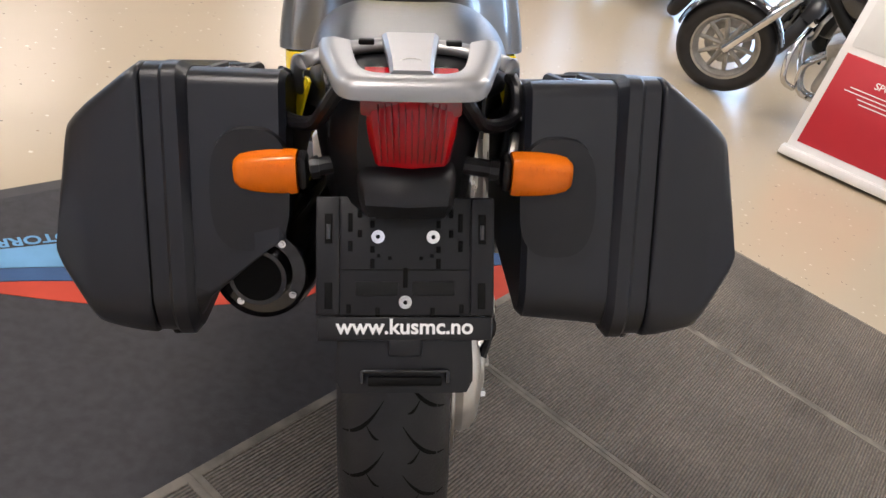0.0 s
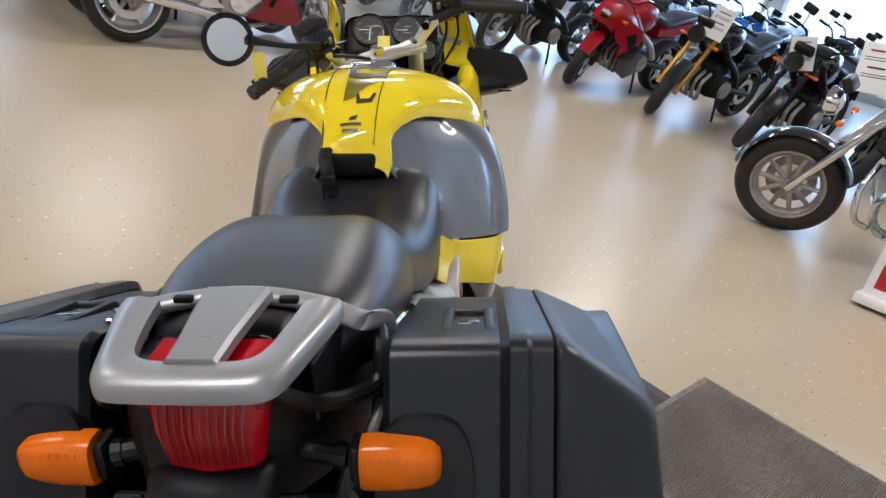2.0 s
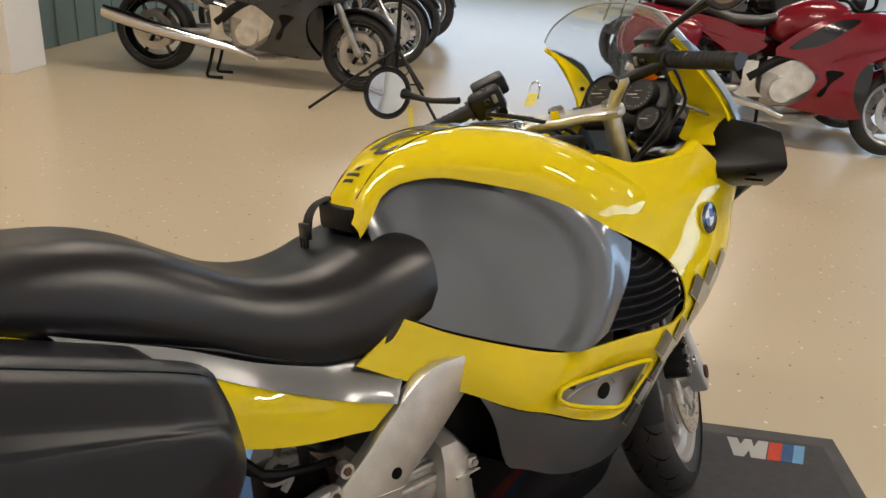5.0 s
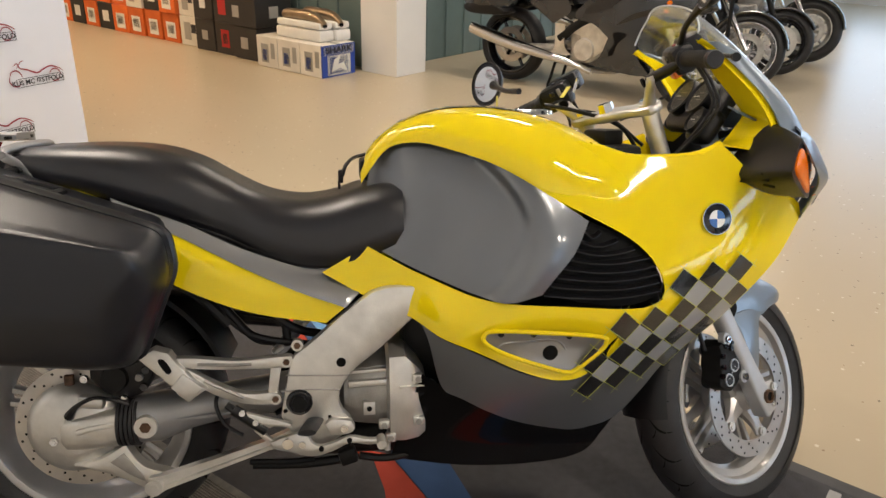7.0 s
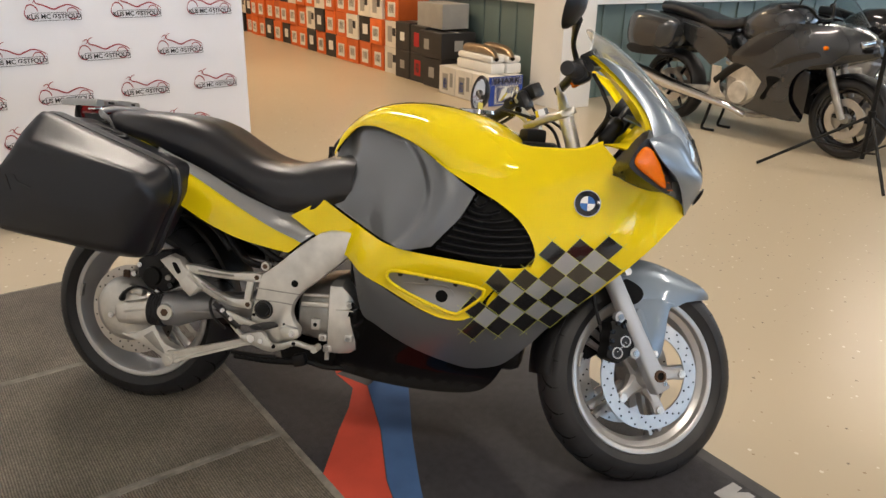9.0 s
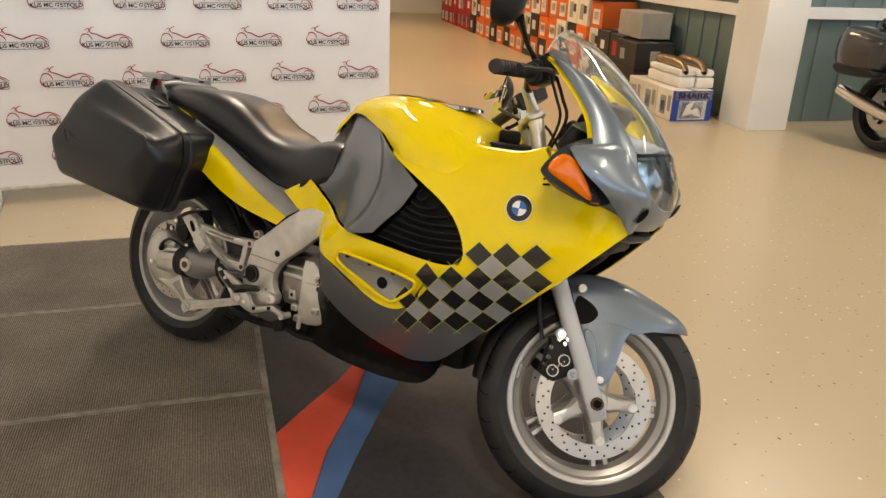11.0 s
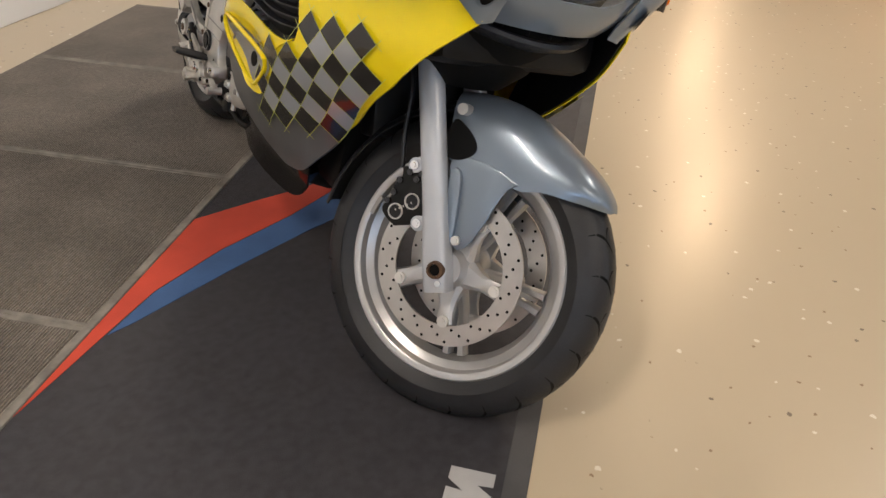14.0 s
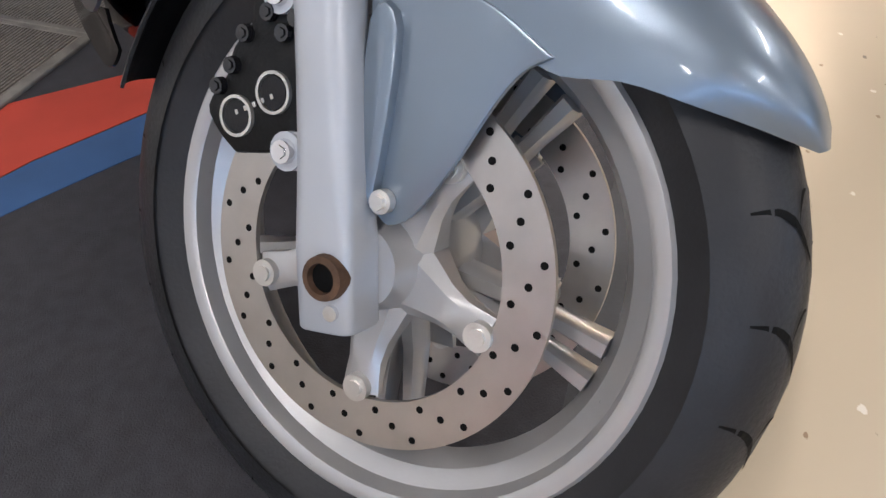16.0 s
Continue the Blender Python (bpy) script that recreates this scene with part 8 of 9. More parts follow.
    sz = (.80 if not (enduro or cruiser) else .70 if cruiser else .93) + up_
    bm = bmesh.new()
    rows = []
    for y, w, z0, z1 in ((wb * .40, .08, tz - .16, tz - .03), (wb * .45, .13, tz - .20, tz + .05), (wb * .54, .165, tz - .22, tz + .12), (wb * .64, .175, tz - .20, tz + .13), (wb * .71, .15, tz - .15, tz + .09), (wb * .74, .08, tz - .08, tz + .02)):
        rows.append([Vector((w * math.copysign(abs(math.cos(a)) ** .7, math.cos(a)), y, (z0 + z1) / 2 + (z1 - z0) / 2 * math.copysign(abs(math.sin(a)) ** .7, math.sin(a)))) for a in [k * math.tau / 20 for k in range(20)]])
    loft(bm, rows)
    P("fuel_tank", bm, paint if not enduro else p2, sharp=60)
    bm = bmesh.new()
    rows = []
    for y, w, z in ((wb * .42, .10, sz + .03), (wb * .36, .14, sz), (wb * .24, .15, sz - .01), (wb * .14, .14, sz + .04), (.0, .12, sz + .08), (-.18, .09, sz + .09)):
        rows.append([Vector((w * math.copysign(abs(math.cos(a)) ** .6, math.cos(a)), y, z + .028 + .045 * math.copysign(abs(math.sin(a)) ** .7, math.sin(a)))) for a in [k * math.tau / 16 for k in range(16)]])
    loft(bm, rows)
    P("seat", bm, VINYL, sharp=60)
    bm = bmesh.new()
    rows = []
    for y, w, z0, z1 in ((wb * .38, .14, sz - .16, sz - .03), (wb * .2, .15, sz - .14, sz), (0, .13, sz - .06, sz + .05), (-.20, .09, sz + .0, sz + .08), (-.28, .05, sz + .03, sz + .07)):
        rows.append([Vector((w * a, y, z0 + (z1 - z0) * b)) for a, b in ((-1, .3), (-1, .8), (-.8, 1), (.8, 1), (1, .8), (1, .3), (.7, 0), (-.7, 0))])
    loft(bm, rows)
    P("tail_fairing", bm, paint if not cruiser else PAINTS["black"])
    bm = bmesh.new()
    box(bm, (0, -.29, sz + .03), (.10, .03, .05), None, .01)
    P("tail_lamp", bm, REDLENS, "red tail lamp")
    bm = bmesh.new()
    box(bm, (0, -.27, sz - .14), (.16, .012, .24), Matrix.Rotation(-.3, 3, "X"), .004)
    P("plate_bracket", bm, BLACKPLASTIC)
    # bars, mirrors, lamp
    hc = fc + ax * (top + .02)
    bm = bmesh.new()
    wbar = .36 if not enduro else .42
    up = .10 if not cruiser else .2
    tube(bm, [hc + Vector((-wbar, -.16, up)), hc + Vector((-.18, -.06, up)), hc + Vector((-.08, 0, .02)), hc + Vector((.08, 0, .02)), hc + Vector((.18, -.06, up)), hc + Vector((wbar, -.16, up))], .012, 8, 5)
    bmesh.ops.transform(bm, matrix=turn, verts=bm.verts)
    P("handlebar", bm, CHROME if cruiser else BLACKMATT)
    for s in (1, -1):
        bm = bmesh.new()
        rod(bm, hc + Vector((s * wbar, -.16, up)), hc + Vector((s * (wbar - .12), -.107, up)), .018, n=12)
        bmesh.ops.transform(bm, matrix=turn, verts=bm.verts)
        P("grip", bm, RUBBER)
        bm = bmesh.new()
        c = hc + Vector((s * (wbar - .10), -.05, up + .16))
        tube(bm, [hc + Vector((s * (wbar - .14), -.10, up)), c + Vector((-s * .02, 0, -.05)), c], .006, 6, 3)
        box(bm, c, (.13, .03, .075), Matrix.Rotation(-s * .2, 3, "Z"), .014)
        bmesh.ops.transform(bm, matrix=turn, verts=bm.verts)
        P("mirror", bm, BLACKPLASTIC if not cruiser else CHROME)
        bm = bmesh.new()
        c = Vector((s * .20, wb * .90, .80))
        rod(bm, Vector((s * .10, wb * .90, .80)), c, .008, n=8)
        box(bm, c, (.05, .035, .03), None, .012)
        P("indicator", bm, AMBER)
    lc = Vector((0, wb * .98, .86 if not enduro else .98))
    if sport or tour:
        bm = bmesh.new()
        rows = []
        k1 = 1.0 if tour else .84
        for y, w, z0, z1 in ((wb * .68, .20, .66, .88), (wb * .78, .225, .62, .92), (wb * .88, .21, .64, .98), (wb * .97, .15, .70, .96), (wb * 1.05, .085, .74, .91), (wb * 1.09, .03, .77, .85)):
            h = (z1 - z0)
            rows.append([Vector((w * k1 * a, y - .03 * b, z0 + h * b)) for a, b in ((-.55, 0), (-.95, .22), (-1, .42), (-.86, .72), (-.55, .95), (0, 1), (.55, .95), (.86, .72), (1, .42), (.95, .22), (.55, 0), (0, -.06))])
        loft(bm, rows)
        P("fairing", bm, p2, sharp=24)
        for s in (1, -1):
            bm = bmesh.new()
            if tour:
                bm.free()
                k = wb / 1.62
                skin("side_fairing", [(.69 * k, .66, 1), (.84 * k, .80), (1.0 * k, .89), (1.21 * k, .95), (1.50 * k, .95, 1), (1.60 * k, .82), (1.52 * k, .70, 1), (1.36 * k, .655), (1.26 * k, .54), (1.27 * k, .38), (1.37 * k, .25, 1), (1.22 * k, .235),
                                      (.84 * k, .27, 1), (.95 * k, .35), (1.01 * k, .50, 1), (.87 * k, .59), (.70 * k, .61, 1)], p2, t, s, 0.0, .006, .04, 3, wfun=tour_width)
                skin("fairing_inlet", [(.77 * k, .67), (1.01 * k, .86), (1.20 * k, .90), (1.10 * k, .80), (.96 * k, .70)], BLACKGLOSS, t, s, .003, .003, .04, 3, wfun=tour_width)
                skin("side_vent", [(1.05 * k, .545), (1.17 * k, .545), (1.10 * k, .47), (1.06 * k, .37), (1.02 * k, .38), (1.07 * k, .47)], DARKGAP, t, s, .003, .003, .04, 3, wfun=tour_width)
                skin("fairing_fin", [(1.06 * k, .60, 1), (1.44 * k, .735, 1), (1.40 * k, .765), (1.20 * k, .70)], BLACKGLOSS if colour == "grey" else p2, t, s, .008, .006, .04, 3, wfun=tour_width)
                skin("fairing_lining", [(1.20 * k, .50), (1.36 * k, .62), (1.36 * k, .27), (1.28 * k, .26)], BLACKGLOSS, t, s, -.035, .003, .05, 3, wfun=tour_width)
                skin("side_cover", [(.08 * k, .84 + up_, 1), (.36 * k, .80 + up_), (.59 * k, .70 + up_, 1), (.63 * k, .66), (.47 * k, .55, 1), (.15 * k, .74, 1)], p2, t, s, -.02, .004, .05, 3, wfun=tour_width)
                skin("frame_plate", [(.50 * k, .56, 1), (.60 * k, .56, 1), (.61 * k, .38), (.68 * k, .32, 1), (.43 * k, .30, 1), (.51 * k, .37)], ALU, t, s, 0.0, .008, .05, 3, "cast frame plate", tour_width)
                skin("engine_side", [(.66 * k, .60, 1), (.96 * k, .58, 1), (1.0 * k, .44), (.88 * k, .33, 1), (.69 * k, .40)], ALU, t, s, -.03, .010, .05, 3, "pale cast engine side", tour_width)
            else:
                out = [(wb * .95, .70), (wb * .80, .80), (wb * .62, .73), (wb * .60, .60), (wb * .70, .52), (wb * .78, .40), (wb * .82, .42), (wb * .82, .54), (wb * .90, .60)]
                prism(bm, out, .02, Matrix.Translation((s * .205 * k1 - (.02 if s < 0 else 0), 0, 0)) @ SIDE, .006)
                for v in bm.verts:
                    v.co.x *= 1 - .9 * max(0, v.co.y / wb - .80)
                P("side_fairing", bm, p2, sharp=30)
                bm = bmesh.new()
                out = [(wb * .80, .44), (wb * .66, .58), (wb * .54, .50), (wb * .46, .30), (wb * .64, .20), (wb * .78, .28)]
                prism(bm, out, .02, Matrix.Translation((s * .185 - (.02 if s < 0 else 0), 0, 0)) @ SIDE, .006)
                P("lower_fairing", bm, BLACKGLOSS, sharp=30)
            bm = bmesh.new()
            out = [(wb * .80, .66), (wb * .70, .70), (wb * .66, .60), (wb * .72, .52)]
            prism(bm, out, .006, Matrix.Translation((s * (.205 * k1 + .020 if s > 0 else .205 * k1 + .026), 0, 0)) @ SIDE, .002)
            if not tour:
                P("side_vent", bm, DARKGAP)
            else:
                bm.free()
            bm = bmesh.new()
            box(bm, (s * .070, wb * 1.035, .845), (.10, .05, .045), Matrix.Rotation(-s * .5, 3, "Z") @ Matrix.Rotation(s * .25, 3, "Y"), .012)
            P("headlamp", bm, REFLECTOR, "clear headlamp")
            bm = bmesh.new()
            box(bm, (s * .070, wb * 1.045, .80), (.08, .04, .03), Matrix.Rotation(-s * .5, 3, "Z"), .01)
            P("air_intake", bm, DARKGAP)
        bm = bmesh.new()
        rows = []
        for k in range(9):
            f = k / 8
            rows.append([Vector((math.sin(u) * (.17 - .05 * f), wb * .99 - .24 * f - .08 * (1 - math.cos(u)), .95 + (.30 if tour else .20) * f)) for u in [-1.2 + 2.4 * j / 10 for j in range(11)]])
        loft(bm, rows, closed_ring=False)
        bmesh.ops.recalc_face_normals(bm, faces=bm.faces)
        bmesh.ops.solidify(bm, geom=bm.faces[:], thickness=.003)
        sc = P("windscreen", bm, SMOKE, sharp=60)
        sc.visible_shadow = False
    else:
        bm = bmesh.new()
        lathe(bm, [(-.09, .02), (-.07, .07), (-.01, .088), (.0, .085)], 24, "y", at=lc)
        P("headlamp_shell", bm, CHROME if cruiser else paint if naked else BLACKPLASTIC)
        bm = bmesh.new()
        lathe(bm, [(.0, .084), (.012, .06), (.016, .0)], 24, "y", at=lc)
        P("headlamp", bm, GLASSLAMP)
        bm = bmesh.new()
        box(bm, lc + Vector((0, -.08, .12)), (.18, .06, .09), Matrix.Rotation(-.6, 3, "X"), .02)
        P("instrument_pod", bm, BLACKPLASTIC)
        if enduro:
            for s in (1, -1):
                bm = bmesh.new()
                box(bm, (s * .19, wb * .62, .86), (.05, .34, .26), Matrix.Rotation(.3, 3, "X"), .03)
                P("tank_shroud", bm, BLACKPLASTIC)
            bm = bmesh.new()
            box(bm, (0, wb * 1.12, .93), (.14, .44, .02), Matrix.Rotation(.12, 3, "X"), .008)
            P("beak", bm, p2)
        if cruiser:
            for s in (1, -1):
                bm = bmesh.new()
                tube(bm, [(s * .10, wb * .74, .62), (s * .24, wb * .76, .50), (s * .26, wb * .74, .34), (s * .12, wb * .70, .26)], .018, 10, 5)
                P("crash_bar", bm, CHROME)
    if cases:
        for s in (1, -1):
            bm = bmesh.new()
            rows = []
            for x, f in ((.15, .85), (.18, 1), (.28, 1), (.33, .85), (.35, .5)):
                rows.append([Vector((s * x, -.10 + a * f, .64 + up_ * 2 + b * f)) for a, b in catmull([(.26, .06), (.22, .14), (-.12, .19), (-.24, .14), (-.27, -.04), (-.18, -.16), (.10, -.16), (.22, -.08)], 3, True)])
            loft(bm, rows)
            P("side_case", bm, p2, "painted side case", sharp=50)
            bm = bmesh.new()
            rows = []
            for x, f in ((.20, 1.01), (.335, .86), (.34, .80)):
                rows.append([Vector((s * (x + .004), -.10 + a * f, .52 + up_ * 2 + b * f)) for a, b in catmull([(.23, -.02), (.10, .03), (-.16, .03), (-.25, .0), (-.18, -.06), (.10, -.06)], 3, True)])
            loft(bm, rows)
            P("case_skirt", bm, BLACKPLASTIC, "", 50)
    if not stand:
        for x in (.11, -.11):
            bm = bmesh.new()
            tube(bm, [(x, .50, .26), (x, .46, .10), (x, .44, .012), (x, .56, .012)], .013, 8, 3)
            P("centre_stand", bm, BLACKMATT)
    if stand:
        bm = bmesh.new()
        tube(bm, [(-.12, wb * .45, .30), (-.20, wb * .47, .12), (-.245, wb * .48, -.025)], .013, 8, 3)
        P("side_stand", bm, BLACKMATT)
    return t


def price_sheet(at, n, tilt=0.0):
    n = Vector(n).normalized()
    bm = bmesh.new()
    box(bm, (0, 0, 0), (.21, .297, .0012))
    m = Matrix.Translation(at) @ n.to_track_quat("Z", "Y").to_matrix().to_4x4() @ Matrix.Rotation(tilt, 4, "Z")
    ob = thing("price_sheet", m, "white printed price sheet hung on a motorcycle", "paper sheet", "price sheets")
    part("sheet", bm, PAPER, ob, smooth=False)
    for k, (w, y) in enumerate(((.12, .10), (.16, .06), (.16, .045), (.10, .0), (.15, -.04), (.15, -.055))):
        bm = bmesh.new()
        box(bm, (0, y, .001), (w, .012 if k in (0, 3) else .005, .0006))
        part("print_bar", bm, PRINTRED if k == 0 else PRINTBLACK, ob, smooth=False)


BACK = (-U.x, -U.y)
show_bike((-4.28, 2.74), (1.02, 1.29), "tour", "grey", "dark slate sport touring motorcycle with one side case", lean=0, steer=0, cases=True, stand=False, wheelbase=1.62)
show_bike((-5.05, 3.45), (1.02, 1.29), "cruiser", "black", "black cruiser motorcycle with wire spoke wheels", spoked=True, lean=-6, steer=15)
show_bike((-5.75, 4.05), (1.02, 1.29), "naked", "black", "black roadster motorcycle parked in the row", lean=-6, steer=15)
show_bike((-6.45, 4.65), (1.02, 1.29), "cruiser", "black", "black cruiser motorcycle with chrome parts", lean=-6, steer=15)
show_bike((-1.68, 5.66), (1.09, 1.20), "tour", "crimson", "crimson touring motorcycle with painted side cases", lean=-8, steer=15, cases=True, wheelbase=1.60)
for k, (st, co, la) in enumerate((("enduro", "black", "black trail motorcycle with knobbly tyres"), ("naked", "black", "black roadster motorcycle beside the crimson tourer"), ("sport", "black", "black sport motorcycle in the second row"))):
    show_bike((-1.68 - .62 * (k + 1), 5.66 + .46 * (k + 1)), (1.09, 1.20), st, co, la, lean=-8, steer=10)
ROW = (((2.95, 5.62), "naked", "black", None, "black roadster motorcycle with a small screen"), ((2.20, 6.25), "naked", "black", None, "black naked motorcycle with a price sheet"), ((1.44, 6.84), "naked", "black", None, "black naked motorcycle with gold fork tubes"),
       ((.62, 7.40), "sport", "red", None, "bright red sport motorcycle with clear screen"), ((-.36, 8.02), "enduro", "black", "blue", "blue trail motorcycle with black bags"), ((-.93, 8.75), "sport", "green", None, "lime green sport motorcycle"),
       ((-1.55, 9.25), "sport", "red", None, "red sport motorcycle with a small screen"), ((-2.25, 9.80), "naked", "black", None, "black roadster motorcycle further down the row"), ((-3.0, 10.4), "naked", "grey", None, "slate roadster motorcycle further down the row"), ((-3.7, 11.0), "sport", "white", None, "white sport motorcycle at the end of the row"))
for k, (c, st, co, c2, la) in enumerate(ROW):
    show_bike(c, BACK, st, co, la, lean=-10, steer=26 if k != 4 else 8, colour2=c2, forkmat=GOLD if k == 2 else None)
k = 0
for u, v0 in ((9.4, -.4), (11.4, .2)):
    for j in range(7):
        p = uv(u, v0 + j * 1.25)
        st, co = (("sport", "black"), ("naked", "grey"), ("tour", "white"), ("naked", "black"), ("sport", "blue"), ("tour", "black"), ("naked", "red"))[(j + k) % 7]
        show_bike((p.x, p.y), BACK, st, co, "%s motorcycle in a row towards the windows" % {"black": "black", "grey": "slate", "white": "white", "blue": "blue", "red": "red"}[co], lean=-10, steer=20)
    k += 3
show_bike((1.90, 3.92), (-.88, .48), "cruiser", "black", "black and chrome cruiser with a full front wheel", lean=-8, steer=8, wheelbase=1.66)
price_sheet((2.42, 6.30, .92), (-.45, -.85, .25), .25)
price_sheet((1.75, 6.75, .98), (-.5, -.8, .25), -.15)
price_sheet((3.05, 5.70, .90), (-.5, -.8, .2), -.1)
price_sheet((2.18, 4.12, 1.06), (-.5, -.85, .1), .1)

# ---- light stand in front of the slate motorcycle ----
tri = thing("tripod", Matrix.Translation((-3.78, 2.78, 0)), "black light stand with three spread legs", "tripod")
bm = bmesh.new()
rod(bm, (0, 0, .12), (.0, .0, 2.1), .016, .012, 10)
part("pole", bm, BLACKMATT, tri)
for e in ((-.05, -.66), (.50, .06), (-.42, .50)):
    bm = bmesh.new()
    rod(bm, (0, 0, .42), (e[0], e[1], .012), .011, n=8)
    rod(bm, (0, 0, .16), (e[0] * .5, e[1] * .5, .215), .007, n=6)
    part("leg", bm, BLACKMATT, tri)
bm = bmesh.new()
rod(bm, (0, 0, .38), (0, 0, .45), .026, n=12)
part("collar", bm, BLACKMATT, tri)

# ---- red notice board ----
SIGNRED = material("red notice print", (0.45, 0.012, 0.025), 0.45, 0, 0.06, 3, 0, 100)
S0, S1 = Vector((2.10, 2.95, 0)), Vector((2.70, 2.59, 0))
SD = (S1 - S0).normalized()
SN = Vector((-SD.y, SD.x, 0)) * -1
SN = SN if SN.dot(Vector((0, -1, 0))) > 0 else -SN
SM = Matrix((SD, SN.cross(SD) * 1, SN)).transposed().to_4x4()
SM = Matrix((SD, Vector((0, 0, 1)), SN)).transposed().to_4x4()
SM.translation = S0
sign = thing("notice_board", SM @ Matrix.Rotation(-.14, 4, "X"), "red and white notice board with a white frame", "notice board")
bm = bmesh.new()
box(bm, (.35, .62, -.012), (.70, 1.20, .020), None, .004)
part("board", bm, WHITEPAINT, sign)
bm = bmesh.new()
box(bm, (.35, .035, .0), (.74, .05, .16), None, .01)
part("base", bm, WHITEPAINT, sign)
bm = bmesh.new()
box(bm, (.35, .36, .0), (.62, .52, .003), None, .001)
part("red_panel", bm, SIGNRED, sign, "red panel with white writing")
bm = bmesh.new()
box(bm, (.35, .92, .0), (.62, .52, .003), None, .001)
part("white_panel", bm, PAPER, sign)
cu = bpy.data.curves.new("sign_text", "FONT")
cu.body = "SPØR"
cu.size, cu.extrude, cu.offset = .05, .0004, .0008
tob = new("sign_text_source", cu)
sme = bpy.data.meshes.new_from_object(tob.evaluated_get(bpy.context.evaluated_depsgraph_get()))
bpy.data.objects.remove(tob)
sme.transform(Matrix.Translation((.245, .50, .0025)))
sme.materials.clear()
finish("lettering", sme, WHITEPAINT, False, sign, "white letters")
for k, (x0, x1) in enumerate(((.14, .50), (.12, .54), (.20, .46), (.22, .44))):
    bm = bmesh.new()
    box(bm, ((x0 + x1) / 2, .465 - k * .022, .0025), (x1 - x0, .006, .0008))
    part("text_line", bm, WHITEPAINT, sign, smooth=False)

# ---- column, trunking, boxes along the wall ----
slab("column", -3.46, -3.02, 4.30, 4.70, 0, CEIL, WALLWHITE, label="square white painted column", category="column")
slab("trunking", -12.0, -3.5, 4.36, 4.42, .93, 1.03, WHITEPAINT, label="white cable trunking with sockets along the wall", category="trunking")
slab("trunking_back", -3.36, -3.28, 4.75, 9.0, .93, 1.03, WHITEPAINT, label="white cable trunking with sockets", category="trunking")
for k in range(30):
    slab("trim_%d" % (k + 1), -12.0 + k * .28, -11.985 + k * .28, 4.405, 4.42, 0, 2.6, WALLGREEN, label="grey green batten of the boarded wall", category="trim")
for k in range(14):
    slab("trim_%d" % (k + 40), -3.36, -3.345, 4.8 + k * .30, 4.815 + k * .30, 0, 2.6, WALLGREEN, label="grey green batten of the boarded wall", category="trim")
CARD_ORANGE = material("orange carton", (0.62, 0.12, 0.012), 0.6, 0, 0.12, 6, 0.05, 200, random_tint=.15)
CARD_WHITE = material("white carton", (0.66, 0.63, 0.57), 0.6, 0, 0.08, 6, 0.05, 200, random_tint=.12)
CARD_BLACK = material("black carton", (0.018, 0.016, 0.016), 0.5, 0, 0.2, 6, 0.05, 200)
CARD_GREY = material("grey carton", (0.30, 0.29, 0.27), 0.6, 0, 0.1, 6, 0.05, 200)
CARD_BLUE = material("blue carton", (0.02, 0.06, 0.35), 0.5, 0, 0.1, 6, 0.05, 200)
CARD_RED = material("red carton", (0.38, 0.012, 0.012), 0.6, 0, 0.1, 6, 0.05, 200)
LABELWHITE = material("white box label", (0.7, 0.7, 0.68), 0.6, 0, 0.05, 9, 0, 100)


def carton(u, v, z, su, sv, sz, mat, label, front=(), turn=0.0, side=()):
    """A carton whose front faces the hall; front and side hold printed patches (a, b, width, height, material)."""
    t = thing("carton", Matrix.Translation(uv(u, v, z)) @ pose(0, 0, 0, 0, 0, HALL + turn), label, "carton", "stacked cartons")
    bm = bmesh.new()
    box(bm, (0, 0, sz / 2), (su, sv, sz), None, .006, 1)
    b = part("carton_body", bm, mat, t, smooth=False)
    bm = bmesh.new()
    box(bm, (0, 0, sz - .0005), (su * .98, .05, .003))
    part("tape", bm, CARD_GREY, t, smooth=False)
    for a, c, w, h, m in front:
        bm = bmesh.new()
        box(bm, (a * su / 2, -sv / 2 - .0005, sz * c), (su * w, .003, sz * h), None)
        part("print_patch", bm, m, t, smooth=False)
    for a, c, w, h, m in side:
        bm = bmesh.new()
        box(bm, (su / 2 + .0005, a * sv / 2, sz * c), (.003, sv * w, sz * h), None)
        part("print_patch", bm, m, t, smooth=False)
    return t


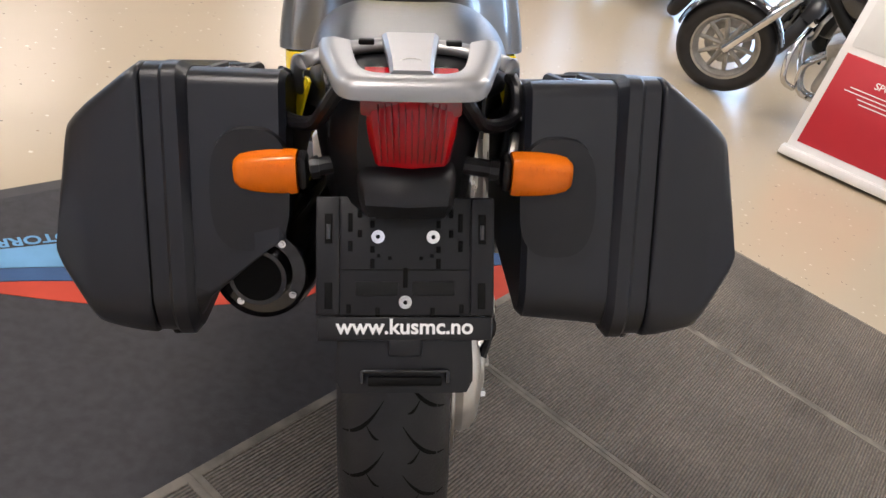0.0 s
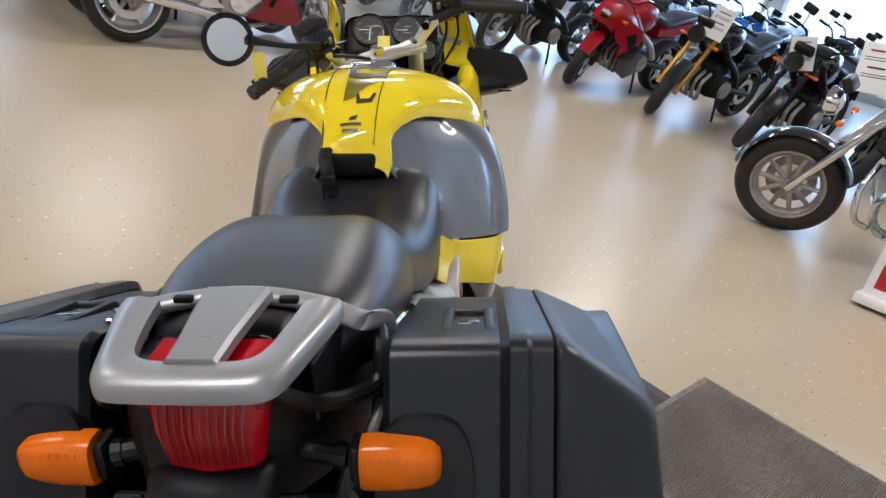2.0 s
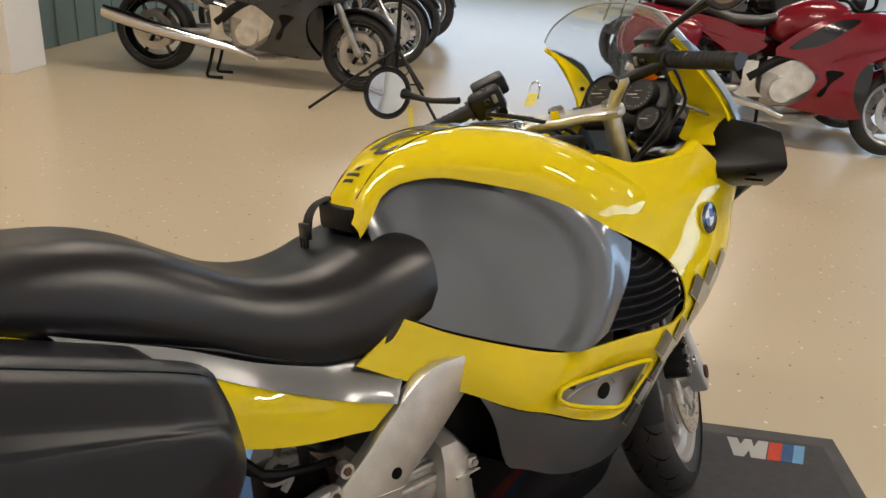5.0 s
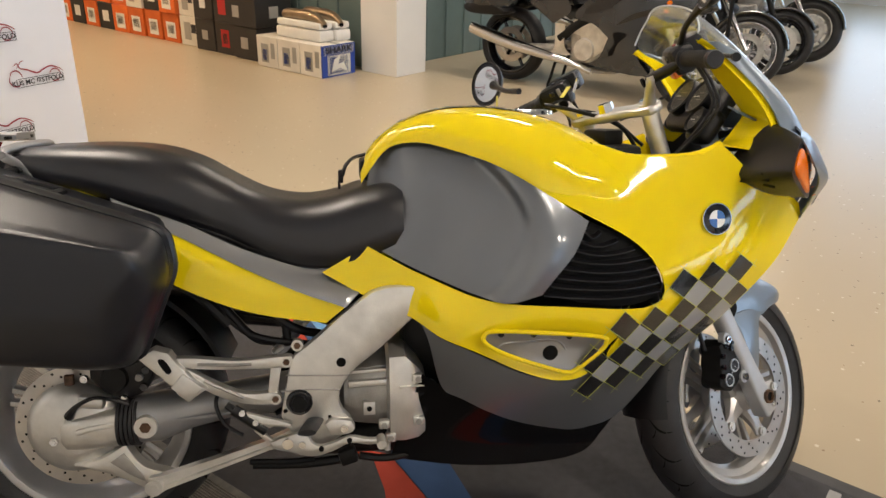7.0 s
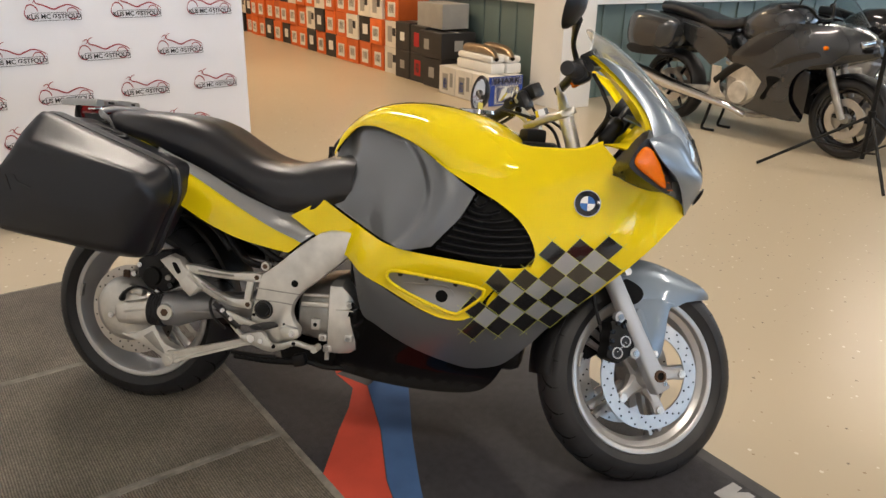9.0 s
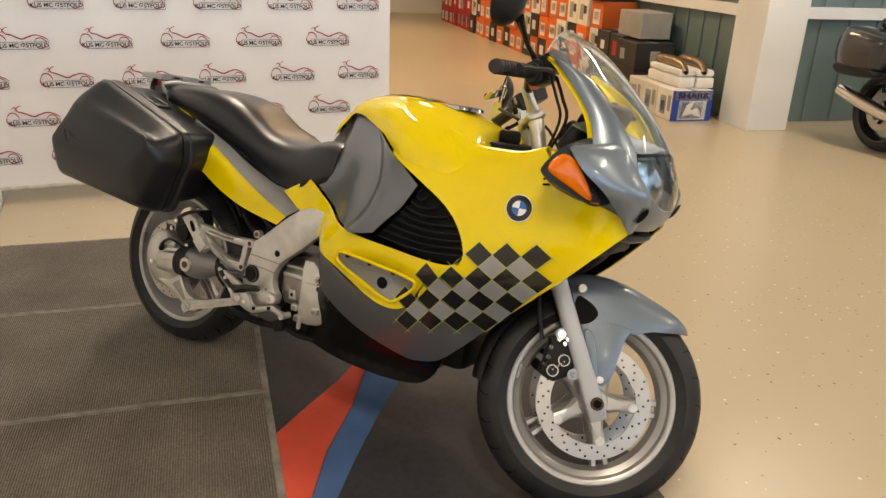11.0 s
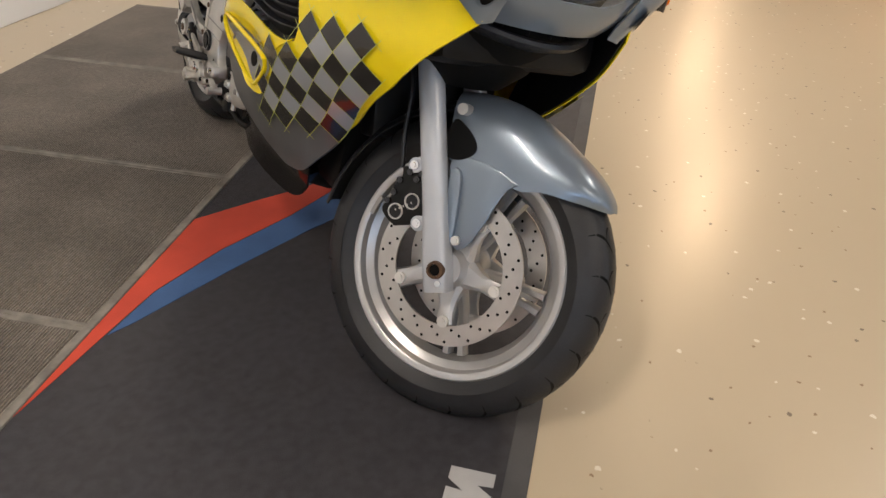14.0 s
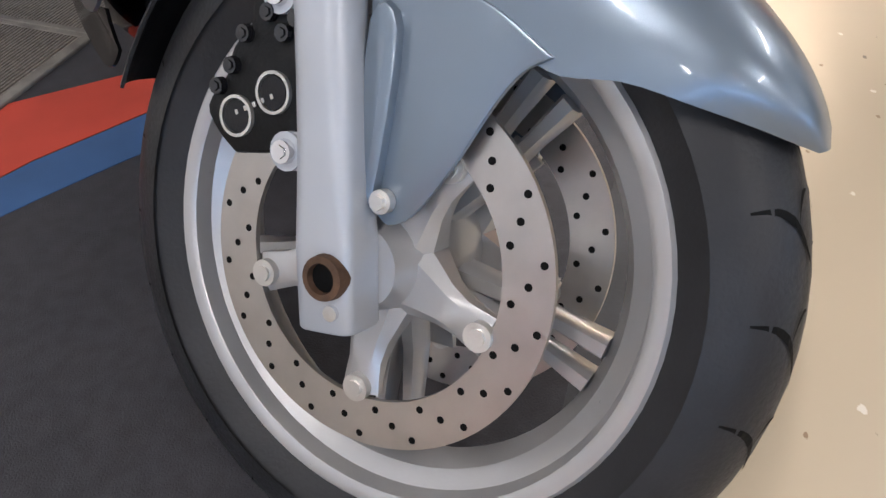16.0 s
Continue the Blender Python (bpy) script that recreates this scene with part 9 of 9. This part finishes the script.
# white and blue helmet cartons next to the column
for k in range(3):
    t = carton(-3.59 - .30 * k, 4.0, 0, .295, .40, .28, CARD_WHITE, "white helmet carton with blue end", front=((-.2, .45, .35, .6, CARD_GREY), (-.2, .40, .22, .35, CARD_BLUE), (.55, .55, .18, .5, CARD_GREY)) + (((.97, .5, .06, 1.0, CARD_BLUE),) if k == 0 else ()),
               side=((0, .5, .98, .98, CARD_BLUE), (0, .82, .92, .28, LABELWHITE), (0, .36, .7, .62, LABELWHITE), (-.02, .36, .55, .52, CARD_BLUE)) if k == 0 else ())
    if k == 0:
        cu = bpy.data.curves.new("carton_text", "FONT")
        cu.body = "SHARK"
        cu.align_x, cu.align_y = "CENTER", "CENTER"
        cu.size, cu.extrude, cu.offset = .085, .0003, .003
        tob = new("carton_text_source", cu)
        sme = bpy.data.meshes.new_from_object(tob.evaluated_get(bpy.context.evaluated_depsgraph_get()))
        bpy.data.objects.remove(tob)
        sme.transform(Matrix.Translation((.1515, 0, .232)) @ Matrix.Rotation(math.pi / 2, 4, "Z") @ Matrix.Rotation(math.pi / 2, 4, "X") @ Matrix.Diagonal((1.2, .8, 1, 1)))
        sme.materials.clear()
        finish("lettering", sme, PRINTBLACK, False, t, "black letters")
        bm = bmesh.new()
        prism(bm, [(-.10, -.06), (-.06, .05), (.02, .09), (-.02, .0), (.05, .02), (.10, -.07), (.0, -.03)], .001, Matrix.Translation((.1525, 0, .10)) @ Matrix.Rotation(math.pi / 2, 4, "Z") @ Matrix.Rotation(math.pi / 2, 4, "X"))
        part("printed_emblem", bm, LABELWHITE, t, smooth=False)
FOAM = material("white foam packing", (0.72, 0.71, 0.68), 0.8, 0, 0.05, 9, 0.3, 120)
PIPE = material("brushed bronze exhaust", (0.30, 0.23, 0.16), 0.35, 0.85, 0.2, 9, 0.05, 200)
for k in range(2):
    t = thing("foam_tray", Matrix.Translation(uv(-3.86 + .03 * k, 3.98 + .20 * k, .28)) @ pose(0, 0, 0, 0, 0, HALL + 180 - 5 * k), "white foam tray with a bronze silencer", "packing tray", "foam trays")
    bm = bmesh.new()
    box(bm, (0, 0, .05), (.60, .17, .10), None, .02)
    part("foam", bm, FOAM, t)
    bm = bmesh.new()
    box(bm, (.0, 0, .135), (.58, .165, .06), None, .02)
    part("foam_lid", bm, FOAM, t)
    bm = bmesh.new()
    tube(bm, [(.28, 0, .185), (.22, 0, .20), (.0, 0, .205), (-.16, .01, .20), (-.25, .02, .175), (-.30, .03, .14)], [.025, .048, .050, .044, .032, .030], 16, 4)
    sl = part("silencer", bm, PIPE, t)
    bm = bmesh.new()
    rod(bm, (-.300, .03, .14), (-.302, .031, .138), .024, n=16)
    part("pipe_bore", bm, DARKGAP, sl)
t = carton(-4.62, 4.10, 0, .36, .42, .31, CARD_BLACK, "black helmet carton with a round emblem", front=((-.1, .5, .3, .35, CARD_GREY),), side=((0, .5, .3, .35, CARD_GREY),))
carton(-4.66, 4.10, .31, .46, .44, .27, CARD_BLACK, "large black carton with a grey emblem", front=((-.3, .5, .22, .4, CARD_GREY),), side=((0, .5, .25, .4, CARD_GREY),))
carton(-4.98, 4.12, 0, .32, .40, .31, CARD_BLACK, "black carton with a red emblem", front=((0, .5, .4, .55, CARD_RED), (0, .5, .24, .32, CARD_BLACK)))
carton(-4.98, 4.12, .31, .32, .40, .30, CARD_BLACK, "black carton with red numerals", front=((0, .5, .5, .5, CARD_RED),))
carton(-4.85, 4.16, .60, .52, .34, .26, CARD_GREY, "grey carton on top of the black cartons", front=((0, .5, .6, .5, CARD_GREY),))
carton(-5.32, 4.12, 0, .32, .40, .31, CARD_BLACK, "black carton with a small emblem", front=((0, .5, .3, .3, CARD_GREY),))
carton(-5.32, 4.12, .31, .32, .40, .31, CARD_BLACK, "black carton with a label", front=((0, .5, .3, .3, LABELWHITE),))
random.seed(5)
u = -5.66
n = 0
while u > -13.5:
    z = 0.0
    top = random.choice((1.25, 1.5, 1.6, 1.2))
    while z < top:
        h = .30
        r = random.random()
        low = z < .62
        if r < (.62 if low else .30):
            mt, la, fr = CARD_ORANGE, "orange helmet carton with a white label", ((0, .42, .55, .55, LABELWHITE), (0, .45, .38, .3, CARD_GREY))
        elif r < .9:
            mt, la, fr = CARD_WHITE, "white helmet carton with dark print", ((-.2, .5, .35, .6, CARD_GREY), (.45, .6, .25, .3, PRINTBLACK))
        else:
            mt, la, fr = CARD_BLACK, "black helmet carton with a label", ((0, .5, .4, .4, LABELWHITE),)
        if u < -11.2 and random.random() < .7:
            mt, la = CARD_RED, "red helmet carton with a white label"
        carton(u, 4.16 + random.uniform(-.02, .02), z, .315, .42, h, mt, la, fr, random.uniform(-2, 2))
        z += h + .003
    u -= .33
